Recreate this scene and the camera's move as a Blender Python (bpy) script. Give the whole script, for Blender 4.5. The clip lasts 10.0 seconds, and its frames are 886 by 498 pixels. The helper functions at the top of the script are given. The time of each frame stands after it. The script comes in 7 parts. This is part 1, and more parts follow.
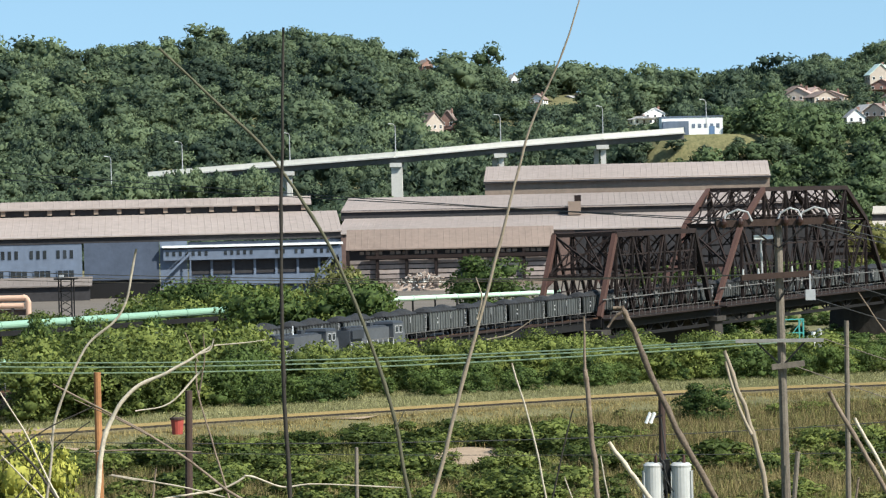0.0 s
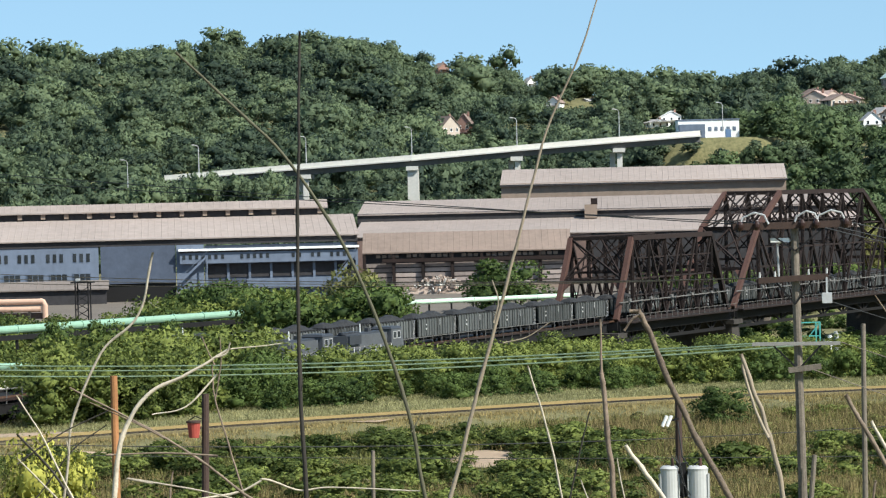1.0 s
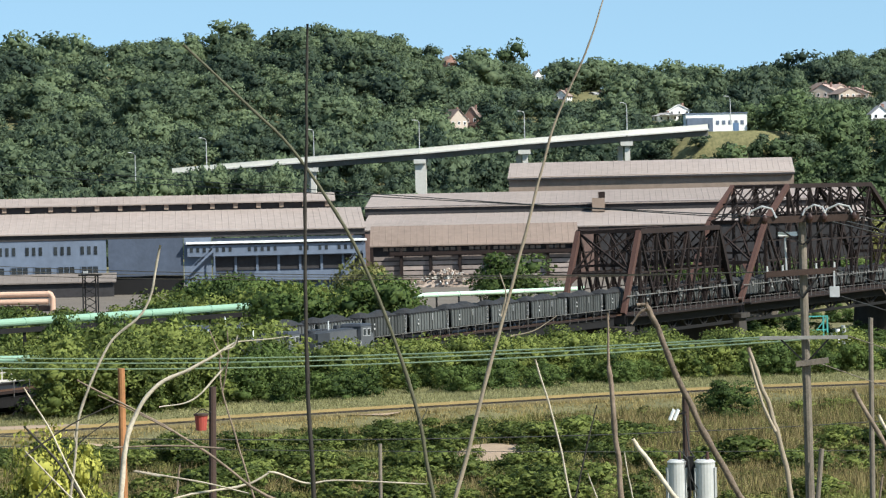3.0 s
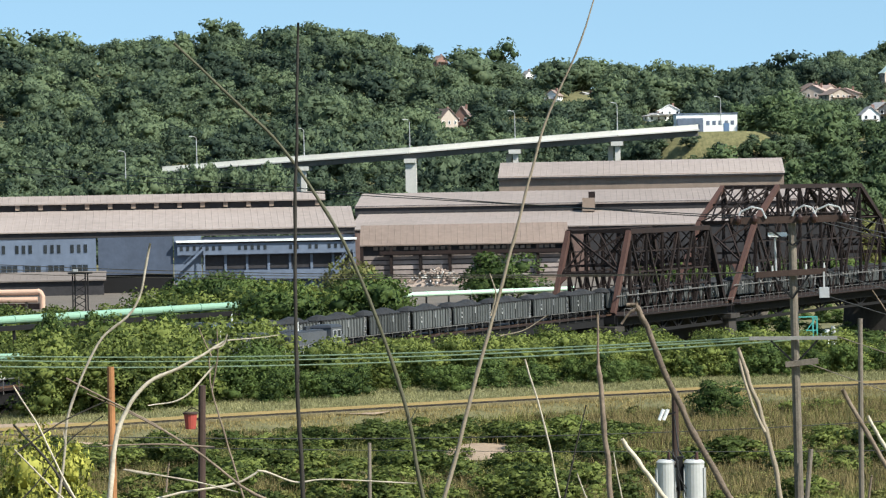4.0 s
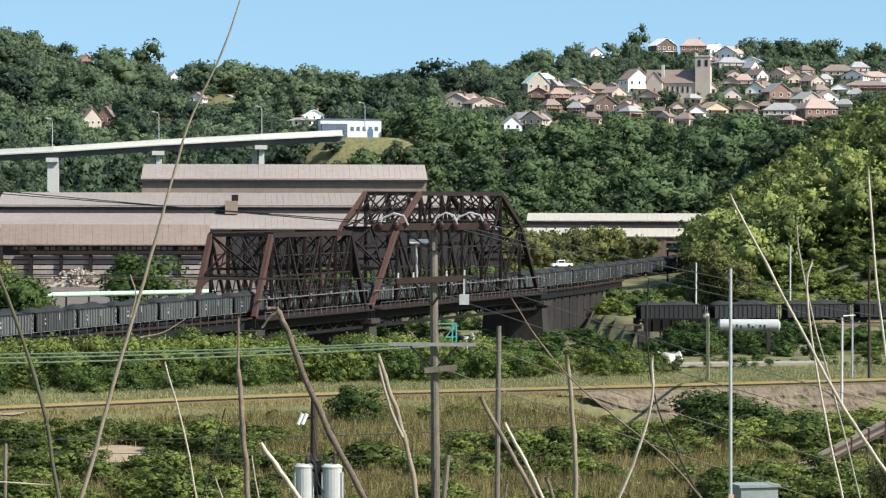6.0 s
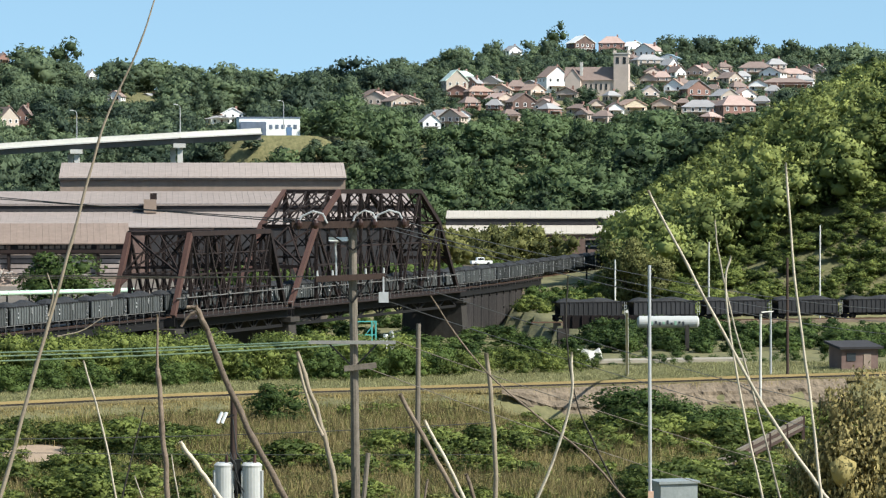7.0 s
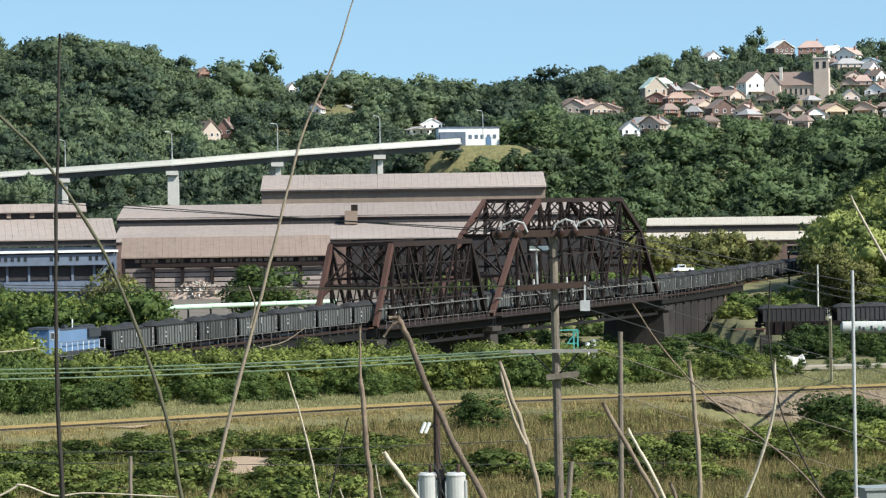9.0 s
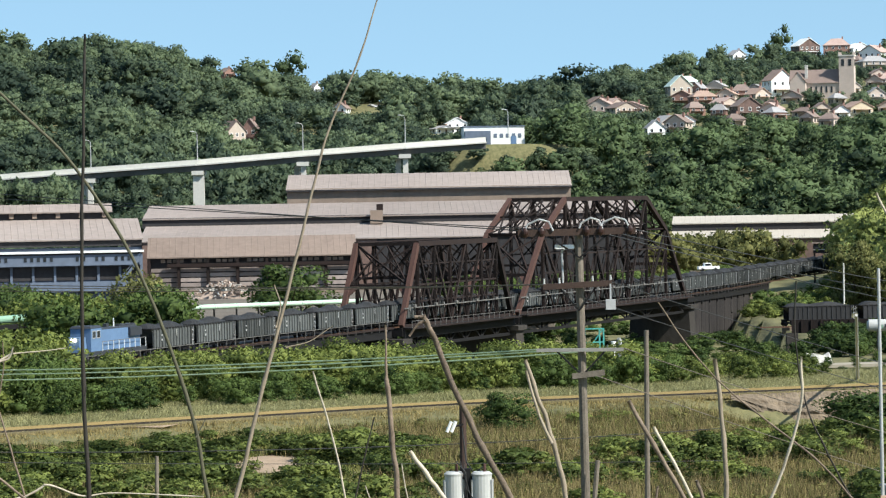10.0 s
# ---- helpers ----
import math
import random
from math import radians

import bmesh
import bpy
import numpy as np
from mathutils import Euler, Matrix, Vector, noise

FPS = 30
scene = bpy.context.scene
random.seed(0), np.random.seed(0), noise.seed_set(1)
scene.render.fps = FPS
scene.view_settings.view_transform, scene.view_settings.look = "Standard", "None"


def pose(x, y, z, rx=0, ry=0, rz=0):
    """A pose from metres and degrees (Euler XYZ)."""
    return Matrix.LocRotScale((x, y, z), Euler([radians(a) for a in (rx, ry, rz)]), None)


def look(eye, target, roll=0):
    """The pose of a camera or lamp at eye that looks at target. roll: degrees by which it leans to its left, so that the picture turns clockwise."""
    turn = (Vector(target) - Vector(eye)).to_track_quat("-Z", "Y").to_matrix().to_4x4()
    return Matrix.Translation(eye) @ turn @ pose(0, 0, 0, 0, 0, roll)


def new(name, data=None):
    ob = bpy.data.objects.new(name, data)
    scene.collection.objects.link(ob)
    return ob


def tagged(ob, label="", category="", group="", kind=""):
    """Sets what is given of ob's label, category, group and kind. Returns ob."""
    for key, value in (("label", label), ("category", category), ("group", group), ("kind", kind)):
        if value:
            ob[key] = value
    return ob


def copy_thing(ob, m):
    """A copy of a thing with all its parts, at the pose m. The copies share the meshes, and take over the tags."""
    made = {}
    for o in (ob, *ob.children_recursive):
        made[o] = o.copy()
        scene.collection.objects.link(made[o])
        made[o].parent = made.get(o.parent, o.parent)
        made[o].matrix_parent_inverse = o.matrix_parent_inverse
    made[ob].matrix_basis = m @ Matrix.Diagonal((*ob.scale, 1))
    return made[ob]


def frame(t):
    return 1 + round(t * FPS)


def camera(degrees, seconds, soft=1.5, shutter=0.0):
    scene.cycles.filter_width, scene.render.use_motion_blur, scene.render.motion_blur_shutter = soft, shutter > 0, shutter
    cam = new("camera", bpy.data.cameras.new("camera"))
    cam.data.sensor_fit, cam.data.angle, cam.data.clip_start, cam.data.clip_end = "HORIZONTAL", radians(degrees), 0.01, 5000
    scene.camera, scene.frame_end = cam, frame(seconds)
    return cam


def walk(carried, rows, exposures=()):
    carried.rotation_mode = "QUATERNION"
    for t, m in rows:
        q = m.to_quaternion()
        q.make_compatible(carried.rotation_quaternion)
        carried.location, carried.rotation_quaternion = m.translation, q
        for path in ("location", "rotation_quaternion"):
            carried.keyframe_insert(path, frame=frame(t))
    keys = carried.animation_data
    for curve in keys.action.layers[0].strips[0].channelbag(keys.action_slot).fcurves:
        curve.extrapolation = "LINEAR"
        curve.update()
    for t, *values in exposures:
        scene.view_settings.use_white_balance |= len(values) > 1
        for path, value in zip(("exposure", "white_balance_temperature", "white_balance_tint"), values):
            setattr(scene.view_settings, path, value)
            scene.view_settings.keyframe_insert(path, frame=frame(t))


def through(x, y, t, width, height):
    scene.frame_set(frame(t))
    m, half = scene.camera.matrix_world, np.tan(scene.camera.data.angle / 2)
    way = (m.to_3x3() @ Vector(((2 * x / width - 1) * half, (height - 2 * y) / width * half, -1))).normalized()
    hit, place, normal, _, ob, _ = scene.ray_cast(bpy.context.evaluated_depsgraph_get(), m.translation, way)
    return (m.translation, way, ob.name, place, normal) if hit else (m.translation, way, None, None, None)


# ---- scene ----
EYE = 26.0
cam = camera(16.0, 10.0, soft=1.25)
# seconds, tilt from straight down, lean, heading
TURNS = [
    (0.0, 89.065, 1.3, 3.779),
    (0.5, 89.125, 1.278, 3.943),
    (1.0, 89.131, 1.341, 4.076),
    (1.5, 89.097, 1.408, 4.16),
    (2.0, 89.074, 1.448, 4.225),
    (2.5, 89.029, 1.326, 4.266),
    (4.0, 88.996, 1.051, 4.035),
    (4.5, 89.016, 1.009, 3.541),
    (5.0, 89.057, 0.615, 2.189),
    (5.5, 89.055, 0.246, -0.04),
    (6.0, 89.012, -0.131, -2.443),
    (6.2, 88.999, -0.102, -3.189),
    (7.3, 88.965, 0.044, -3.929),
    (7.5, 88.942, 0.18, -3.575),
    (8.0, 88.917, 0.415, -2.401),
    (8.5, 89.013, 0.612, -1.177),
    (9.0, 89.161, 0.828, -0.278),
    (9.5, 89.246, 0.92, 0.118),
    (10.0, 89.152, 1.011, 0.183),
]
walk(cam, [(t, pose(0, 0, EYE, a, b, c)) for t, a, b, c in TURNS])

# ---- world and sun ----
SUN_FROM = Vector((0.70, -0.43, 0.82)).normalized()
world = bpy.data.worlds.new("world")
scene.world = world
world.use_nodes = True
wn = world.node_tree.nodes
sky = wn.new("ShaderNodeTexSky")
sky.sky_type = "NISHITA"
sky.sun_disc = False
sky.sun_elevation = math.asin(SUN_FROM.z)
sky.sun_rotation = math.atan2(SUN_FROM.x, SUN_FROM.y)
sky.air_density, sky.dust_density, sky.ozone_density = 1.0, 0.3, 0.0
wn["Background"].inputs["Strength"].default_value = 0.12
# clear deep-blue air: the sky is taken a little above each direction
way = wn.new("ShaderNodeTexCoord")
lift = wn.new("ShaderNodeVectorMath")
lift.operation = "ADD"
lift.inputs[1].default_value = (0, 0, 0.24)
unit = wn.new("ShaderNodeVectorMath")
unit.operation = "NORMALIZE"
world.node_tree.links.new(way.outputs["Generated"], lift.inputs[0])
world.node_tree.links.new(lift.outputs[0], unit.inputs[0])
world.node_tree.links.new(unit.outputs[0], sky.inputs["Vector"])
tint = wn.new("ShaderNodeVectorMath")
tint.operation = "MULTIPLY"
tint.inputs[1].default_value = (0.97, 1.02, 0.99)
world.node_tree.links.new(sky.outputs["Color"], tint.inputs[0])
world.node_tree.links.new(tint.outputs[0], wn["Background"].inputs["Color"])
sun_data = bpy.data.lights.new("sun", "SUN")
sun_data.energy, sun_data.angle, sun_data.color = 4.6, radians(0.5), (1.0, 0.93, 0.905)
sun = new("sun", sun_data)
sun.matrix_world = look(SUN_FROM * 100, (0, 0, 0))
scene.view_settings.exposure = 0.85
scene.view_settings.use_white_balance = True
scene.view_settings.white_balance_temperature, scene.view_settings.white_balance_tint = 6560, 0


# ---- materials ----
def material(name, colour, rough=0.8, metal=0.0, vary=0.25, scale=0.5, fine=6.0, bump=0.2, spread=0.0, tint=None, island=0.0, streak=0.0, glow=None):
    """A surface with two scales of stain and grain. scale: blotches per metre; fine: grain per metre; spread: change from thing to thing;
    island: change from piece to piece; streak: run-down stains."""
    m = bpy.data.materials.new(name)
    m.use_nodes = True
    n, l = m.node_tree.nodes, m.node_tree.links
    b = n["Principled BSDF"]
    b.inputs["Roughness"].default_value, b.inputs["Metallic"].default_value = rough, metal
    b.inputs["Specular IOR Level"].default_value = 0.3
    co = n.new("ShaderNodeTexCoord")
    info = n.new("ShaderNodeObjectInfo")
    geo = n.new("ShaderNodeNewGeometry")
    off = n.new("ShaderNodeVectorMath")
    off.operation = "MULTIPLY_ADD"
    l.new(info.outputs["Random"], off.inputs[0])
    off.inputs[1].default_value = (37, 21, 11)
    l.new(co.outputs["Object"], off.inputs[2])

    def tex(s, detail, vec):
        t = n.new("ShaderNodeTexNoise")
        t.inputs["Scale"].default_value, t.inputs["Detail"].default_value, t.inputs["Roughness"].default_value = s, detail, 0.65
        l.new(vec, t.inputs["Vector"])
        return t

    big, small = tex(scale, 4, off.outputs[0]), tex(fine, 3, off.outputs[0])
    add = n.new("ShaderNodeMath")
    add.operation = "ADD"
    l.new(big.outputs["Fac"], add.inputs[0])
    l.new(small.outputs["Fac"], add.inputs[1])
    last = add.outputs[0]

    def more(sock, k):
        a = n.new("ShaderNodeMath")
        a.operation = "MULTIPLY_ADD"
        l.new(sock, a.inputs[0])
        a.inputs[1].default_value = k
        s = n.new("ShaderNodeMath")
        s.operation = "ADD"
        a.inputs[2].default_value = -k / 2
        l.new(last, s.inputs[0])
        l.new(a.outputs[0], s.inputs[1])
        return s.outputs[0]

    if spread:
        last = more(info.outputs["Random"], spread * 2)
    if island:
        last = more(geo.outputs["Random Per Island"], island * 2)
    if streak:
        st = n.new("ShaderNodeMapping")
        st.inputs["Scale"].default_value = (1.0, 1.0, 0.06)
        l.new(off.outputs[0], st.inputs["Vector"])
        last = more(tex(fine * 0.5, 3, st.outputs[0]).outputs["Fac"], streak * 2)
    ramp = n.new("ShaderNodeMapRange")
    ramp.inputs["From Min"].default_value, ramp.inputs["From Max"].default_value = 0.55, 1.45
    ramp.clamp = True
    l.new(last, ramp.inputs["Value"])
    mix = n.new("ShaderNodeMix")
    mix.data_type = "RGBA"
    lo = [c * (1 - vary) for c in colour]
    hi = [min(1, c * (1 + vary)) for c in (tint or colour)]
    mix.inputs["A"].default_value, mix.inputs["B"].default_value = (*lo, 1), (*hi, 1)
    l.new(ramp.outputs[0], mix.inputs["Factor"])
    l.new(mix.outputs["Result"], b.inputs["Base Color"])
    if bump:
        bp = n.new("ShaderNodeBump")
        bp.inputs["Strength"].default_value, bp.inputs["Distance"].default_value = bump, 0.3 / fine
        l.new(small.outputs["Fac"], bp.inputs["Height"])
        l.new(bp.outputs[0], b.inputs["Normal"])
    if glow:
        b.inputs["Emission Color"].default_value, b.inputs["Emission Strength"].default_value = (*glow[0], 1), glow[1]
    return m


def leafy(name, colour, tint, vary=0.35, scale=0.06, fine=0.5, island=0.5, through=0.33):
    m = material(name, colour, 0.7, 0, vary, scale, fine, 0, 0.15, tint, island)
    n, l = m.node_tree.nodes, m.node_tree.links
    b = n["Principled BSDF"]
    b.inputs["Specular IOR Level"].default_value = 0.2
    tone = n.new("ShaderNodeAttribute")
    tone.attribute_name = "tone"
    ramp = next(k for k in n if k.type == "MAP_RANGE")
    was = ramp.inputs["Value"].links[0].from_socket
    more = n.new("ShaderNodeMath")
    more.operation = "ADD"
    l.new(was, more.inputs[0])
    l.new(tone.outputs["Fac"], more.inputs[1])
    l.new(more.outputs[0], ramp.inputs["Value"])
    tr = n.new("ShaderNodeBsdfTranslucent")
    l.new(b.inputs["Base Color"].links[0].from_socket, tr.inputs["Color"])
    mx = n.new("ShaderNodeMixShader")
    mx.inputs[0].default_value = through
    l.new(b.outputs[0], mx.inputs[1])
    l.new(tr.outputs[0], mx.inputs[2])
    l.new(mx.outputs[0], n["Material Output"].inputs["Surface"])
    return m


M_SOIL = material("soil_and_grass", (0.075, 0.08, 0.033), 0.95, 0, 0.4, 0.05, 0.8, 0.4, tint=(0.16, 0.145, 0.068))
M_DRYGRASS = leafy("dry_grass", (0.19, 0.19, 0.08), (0.33, 0.31, 0.155), 0.3, 0.08, 0.6)
M_WEED = leafy("weeds", (0.085, 0.098, 0.027), (0.21, 0.21, 0.068), 0.35, 0.09, 0.5)
M_BROWNWEED = leafy("brown_weeds", (0.115, 0.092, 0.04), (0.26, 0.205, 0.092), 0.35, 0.1, 0.6)
M_CLAY = material("bare_clay", (0.29, 0.215, 0.15), 0.95, 0, 0.35, 0.4, 3, 0.5)
# Distance haze is put into this leaf colour: lifted darks, extra blue.
M_WOODS = leafy("hazed_woodland_leaves", (0.054, 0.083, 0.058), (0.126, 0.164, 0.088), 0.2, 0.012, 0.15, 0.15, 0.42)
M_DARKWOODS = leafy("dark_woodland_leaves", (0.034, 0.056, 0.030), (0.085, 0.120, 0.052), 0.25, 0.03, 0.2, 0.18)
# Spur leaves are raised in colour to carry the brighter sun there.
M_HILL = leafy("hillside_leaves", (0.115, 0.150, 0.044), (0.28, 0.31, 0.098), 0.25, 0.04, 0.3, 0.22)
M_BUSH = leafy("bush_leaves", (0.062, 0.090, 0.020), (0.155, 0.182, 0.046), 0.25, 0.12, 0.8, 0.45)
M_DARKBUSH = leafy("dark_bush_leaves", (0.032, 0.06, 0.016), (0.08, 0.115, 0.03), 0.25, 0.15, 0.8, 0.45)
M_OLIVE = leafy("olive_leaves", (0.085, 0.095, 0.03), (0.17, 0.17, 0.06), 0.25, 0.15, 0.8, 0.45)
M_BARK = material("bark", (0.09, 0.07, 0.05), 0.95, 0, 0.3, 2, 20, 0.5)
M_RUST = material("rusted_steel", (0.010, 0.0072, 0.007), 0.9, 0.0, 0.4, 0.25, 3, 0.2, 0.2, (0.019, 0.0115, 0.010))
# Lit copy of M_RUST: sun on the end posts put into the colour.
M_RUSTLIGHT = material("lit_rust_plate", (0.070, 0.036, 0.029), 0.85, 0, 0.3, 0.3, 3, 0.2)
M_BLACKSTEEL = material("near_black_steel", (0.007, 0.0065, 0.007), 0.8, 0, 0.4, 0.3, 3, 0.2)
M_GREYSTEEL = material("galvanised_steel", (0.42, 0.42, 0.42), 0.5, 0.2, 0.2, 1, 10, 0.1)
M_DULLSTEEL = material("dull_grey_steel", (0.13, 0.125, 0.12), 0.7, 0.1, 0.3, 1, 8, 0.1)
M_ROOF = material("pale_rusted_roof_sheet", (0.225, 0.186, 0.166), 0.75, 0.0, 0.12, 0.02, 0.5, 0.1, 0.15, (0.29, 0.242, 0.217), streak=0.15)
M_ROOFBROWN = material("brown_roof_sheet", (0.195, 0.148, 0.122), 0.8, 0.0, 0.2, 0.05, 0.8, 0.1, streak=0.3)
M_PALEROOF = material("whiter_roof_sheet", (0.40, 0.36, 0.31), 0.75, 0.0, 0.12, 0.02, 0.5, 0.1, streak=0.2)
M_GREYROOF = material("grey_brown_roof_sheet", (0.17, 0.145, 0.13), 0.8, 0.0, 0.2, 0.05, 0.8, 0.1, streak=0.3)
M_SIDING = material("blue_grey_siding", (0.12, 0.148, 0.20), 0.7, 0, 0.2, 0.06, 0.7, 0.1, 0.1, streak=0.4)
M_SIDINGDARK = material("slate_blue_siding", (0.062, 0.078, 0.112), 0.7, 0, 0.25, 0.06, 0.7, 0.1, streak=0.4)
M_TANSIDING = material("tan_siding", (0.25, 0.19, 0.15), 0.8, 0, 0.2, 0.06, 0.7, 0.1, streak=0.4)
M_BROWNSIDING = material("brown_rusty_siding", (0.15, 0.10, 0.085), 0.85, 0, 0.35, 0.12, 0.9, 0.2, streak=0.5)
M_PALEBOARD = material("weathered_grey_boarding", (0.27, 0.225, 0.205), 0.85, 0, 0.3, 0.1, 0.9, 0.1, 0.5, streak=0.4)
# Near-black for recess shade put into colour, and for dark roofs and cabins.
M_SHADE = material("shade_and_dark_cladding", (0.035, 0.033, 0.035), 0.9, 0, 0.4, 0.1, 1, 0.1)
M_GLASS = material("dusty_window_glass", (0.03, 0.035, 0.04), 0.15, 0, 0.3, 0.5, 4, 0.0, 0.4)
M_CONCRETE = material("pale_concrete", (0.52, 0.50, 0.46), 0.85, 0, 0.14, 0.08, 1.2, 0.1, streak=0.3)
M_DARKCONCRETE = material("stained_concrete", (0.040, 0.035, 0.031), 0.9, 0, 0.35, 0.15, 1.5, 0.3, streak=0.6)
M_WHITE = material("white_paint", (0.78, 0.78, 0.76), 0.6, 0, 0.08, 0.3, 3, 0.05)
M_COAL = material("coal", (0.02, 0.02, 0.021), 0.75, 0, 0.5, 0.7, 8, 1.0)
M_HOPPER = material("grey_green_hopper_steel", (0.072, 0.077, 0.076), 0.7, 0, 0.5, 0.3, 3, 0.1, 0.5, streak=0.4)
M_LOCO = material("blue_locomotive_paint", (0.11, 0.18, 0.30), 0.45, 0, 0.2, 0.4, 4, 0.05)
M_LOCODARK = material("dark_locomotive_paint", (0.035, 0.039, 0.047), 0.5, 0, 0.25, 0.4, 4, 0.05)
M_GREENPIPE = material("mint_green_pipe_paint", (0.21, 0.34, 0.25), 0.5, 0, 0.15, 0.2, 2, 0.05)
M_ORANGE = material("orange_brown_duct", (0.52, 0.34, 0.25), 0.7, 0, 0.2, 0.3, 3, 0.1)
M_POLE = material("weathered_grey_wood", (0.14, 0.118, 0.094), 0.9, 0, 0.5, 2.5, 18, 0.4, 0.2, streak=0.6)
M_ORANGEPOLE = material("orange_brown_wood", (0.28, 0.13, 0.055), 0.9, 0, 0.3, 1.5, 18, 0.4, streak=0.6)
M_DARKPOLE = material("dark_creosoted_wood", (0.055, 0.035, 0.028), 0.9, 0, 0.3, 1.5, 18, 0.4, streak=0.4)
M_WIRE = material("dark_cable", (0.03, 0.03, 0.03), 0.6, 0, 0.2, 1, 8, 0)
M_GREENWIRE = material("verdigris_copper_cable", (0.40, 0.50, 0.33), 0.6, 0, 0.15, 1, 8, 0)
M_TWIGPALE = material("pale_dead_twig", (0.40, 0.345, 0.265), 0.85, 0, 0.5, 9, 70, 0.5, 0.2)
M_TWIGBROWN = material("brown_sapling_bark", (0.16, 0.12, 0.088), 0.85, 0, 0.65, 11, 70, 0.5, 0.2)
M_TWIGDARK = material("dark_stem", (0.035, 0.03, 0.024), 0.8, 0, 0.3, 5, 60, 0.4, 0.2)
M_RAIL = material("rusty_rail", (0.10, 0.055, 0.035), 0.6, 0.3, 0.2, 2, 10, 0.1)
M_TIE = material("railway_sleeper", (0.055, 0.042, 0.032), 0.95, 0, 0.4, 2, 12, 0.4, island=0.3)
M_BALLAST = material("ballast", (0.17, 0.13, 0.095), 0.95, 0, 0.4, 0.5, 6, 1.0)
M_SCRAP = material("rusty_scrap", (0.13, 0.075, 0.055), 0.85, 0, 0.6, 0.8, 4, 0.3, 0, (0.30, 0.24, 0.2), island=0.6)
M_TANK = material("pale_grey_transformer_paint", (0.40, 0.40, 0.385), 0.5, 0, 0.12, 2, 12, 0.05, streak=0.3)


# ---- shapes ----
class Geo:
    """Collects faces of one mesh."""

    def __init__(self):
        self.v, self.f = [], []

    def put(self, verts, faces):
        k = len(self.v)
        self.v += [tuple(p) for p in verts]
        self.f += [tuple(i + k for i in q) for q in faces]
        return self

    def box(self, c, s, rz=0.0, taper=1.0):
        cr, sr = math.cos(rz), math.sin(rz)
        pts = []
        for dz in (-0.5, 0.5):
            k = taper if dz > 0 else 1.0
            for dx, dy in ((-0.5, -0.5), (0.5, -0.5), (0.5, 0.5), (-0.5, 0.5)):
                x, y = dx * s[0] * k, dy * s[1] * k
                pts.append((c[0] + x * cr - y * sr, c[1] + x * sr + y * cr, c[2] + dz * s[2]))
        return self.put(pts, [(3, 2, 1, 0), (4, 5, 6, 7), (0, 1, 5, 4), (1, 2, 6, 5), (2, 3, 7, 6), (3, 0, 4, 7)])

    def beam(self, p, q, w, h=None):
        """A bar of w across and h high from p to q."""
        p, q = Vector(p), Vector(q)
        h = h or w
        a = (q - p).normalized()
        s = a.cross(Vector((0, 0, 1)))
        s = s.normalized() if s.length > 1e-3 else Vector((1, 0, 0))
        u = s.cross(a)
        pts = [e + s * w * i + u * h * j for e in (p, q) for i, j in ((-0.5, -0.5), (0.5, -0.5), (0.5, 0.5), (-0.5, 0.5))]
        return self.put(pts, [(3, 2, 1, 0), (4, 5, 6, 7), (0, 1, 5, 4), (1, 2, 6, 5), (2, 3, 7, 6), (3, 0, 4, 7)])

    def tube(self, pts, radii, n=8, caps=True):
        pts = [Vector(p) for p in pts]
        rings = []
        for i, p in enumerate(pts):
            a = (pts[min(i + 1, len(pts) - 1)] - pts[max(i - 1, 0)]).normalized()
            s = a.cross(Vector((0, 1, 0.02)))
            s = s.normalized() if s.length > 1e-3 else Vector((1, 0, 0))
            u = s.cross(a)
            r = radii[i] if isinstance(radii, (list, tuple)) else radii
            rings += [p + (s * math.cos(2 * math.pi * k / n) + u * math.sin(2 * math.pi * k / n)) * r for k in range(n)]
        faces = [(i * n + k, i * n + (k + 1) % n, (i + 1) * n + (k + 1) % n, (i + 1) * n + k) for i in range(len(pts) - 1) for k in range(n)]
        if caps:
            faces += [tuple(range(n)), tuple((len(pts) - 1) * n + k for k in reversed(range(n)))]
        return self.put(rings, faces)

    def sheet(self, quad, thick):
        """A slab under the four corners given."""
        a, b, c, d = (Vector(p) for p in quad)
        nrm = (b - a).cross(d - a).normalized() * thick
        pts = [a, b, c, d, a - nrm, b - nrm, c - nrm, d - nrm]
        return self.put(pts, [(0, 1, 2, 3), (7, 6, 5, 4), (0, 4, 5, 1), (1, 5, 6, 2), (2, 6, 7, 3), (3, 7, 4, 0)])

    def mesh(self, name, mat, smooth=False):
        me = bpy.data.meshes.new(name)
        me.from_pydata(self.v, [], self.f)
        me.materials.append(mat)
        if smooth:
            me.shade_smooth()
        me.update()
        return me


def part(name, geo, mat, parent=None, label="", smooth=False):
    me = geo.mesh(name, mat, smooth) if isinstance(geo, Geo) else geo
    ob = new(name, me)
    if parent:
        ob.parent = parent
    return tagged(ob, label) if label else ob


def thing(name, label, category, group="", kind="", at=None):
    ob = new(name)
    if at is not None:
        ob.matrix_basis = at
    ob.empty_display_size = 0.5
    return tagged(ob, label, category, group, kind)


def lerp(a, b, t):
    return tuple(p + (q - p) * t for p, q in zip(a, b))


def table(rows, x):
    """Straight lines between (x, value) rows."""
    return float(np.interp(x, [r[0] for r in rows], [r[1] for r in rows]))


def smooth01(x):
    x = min(1.0, max(0.0, x))
    return x * x * (3 - 2 * x)


# ---- ground ----
# crest of the far hills: bearing in degrees, height of the bare crest
CREST = [(-30, 90), (-11.8, 101), (-9, 101), (-6.7, 108), (-5.5, 105), (-4.6, 96), (-3.8, 89), (-2.3, 85), (1.0, 79), (3, 88), (4.3, 96), (5.8, 100), (7.8, 101), (9.4, 100), (10.7, 95), (13, 92), (30, 80)]
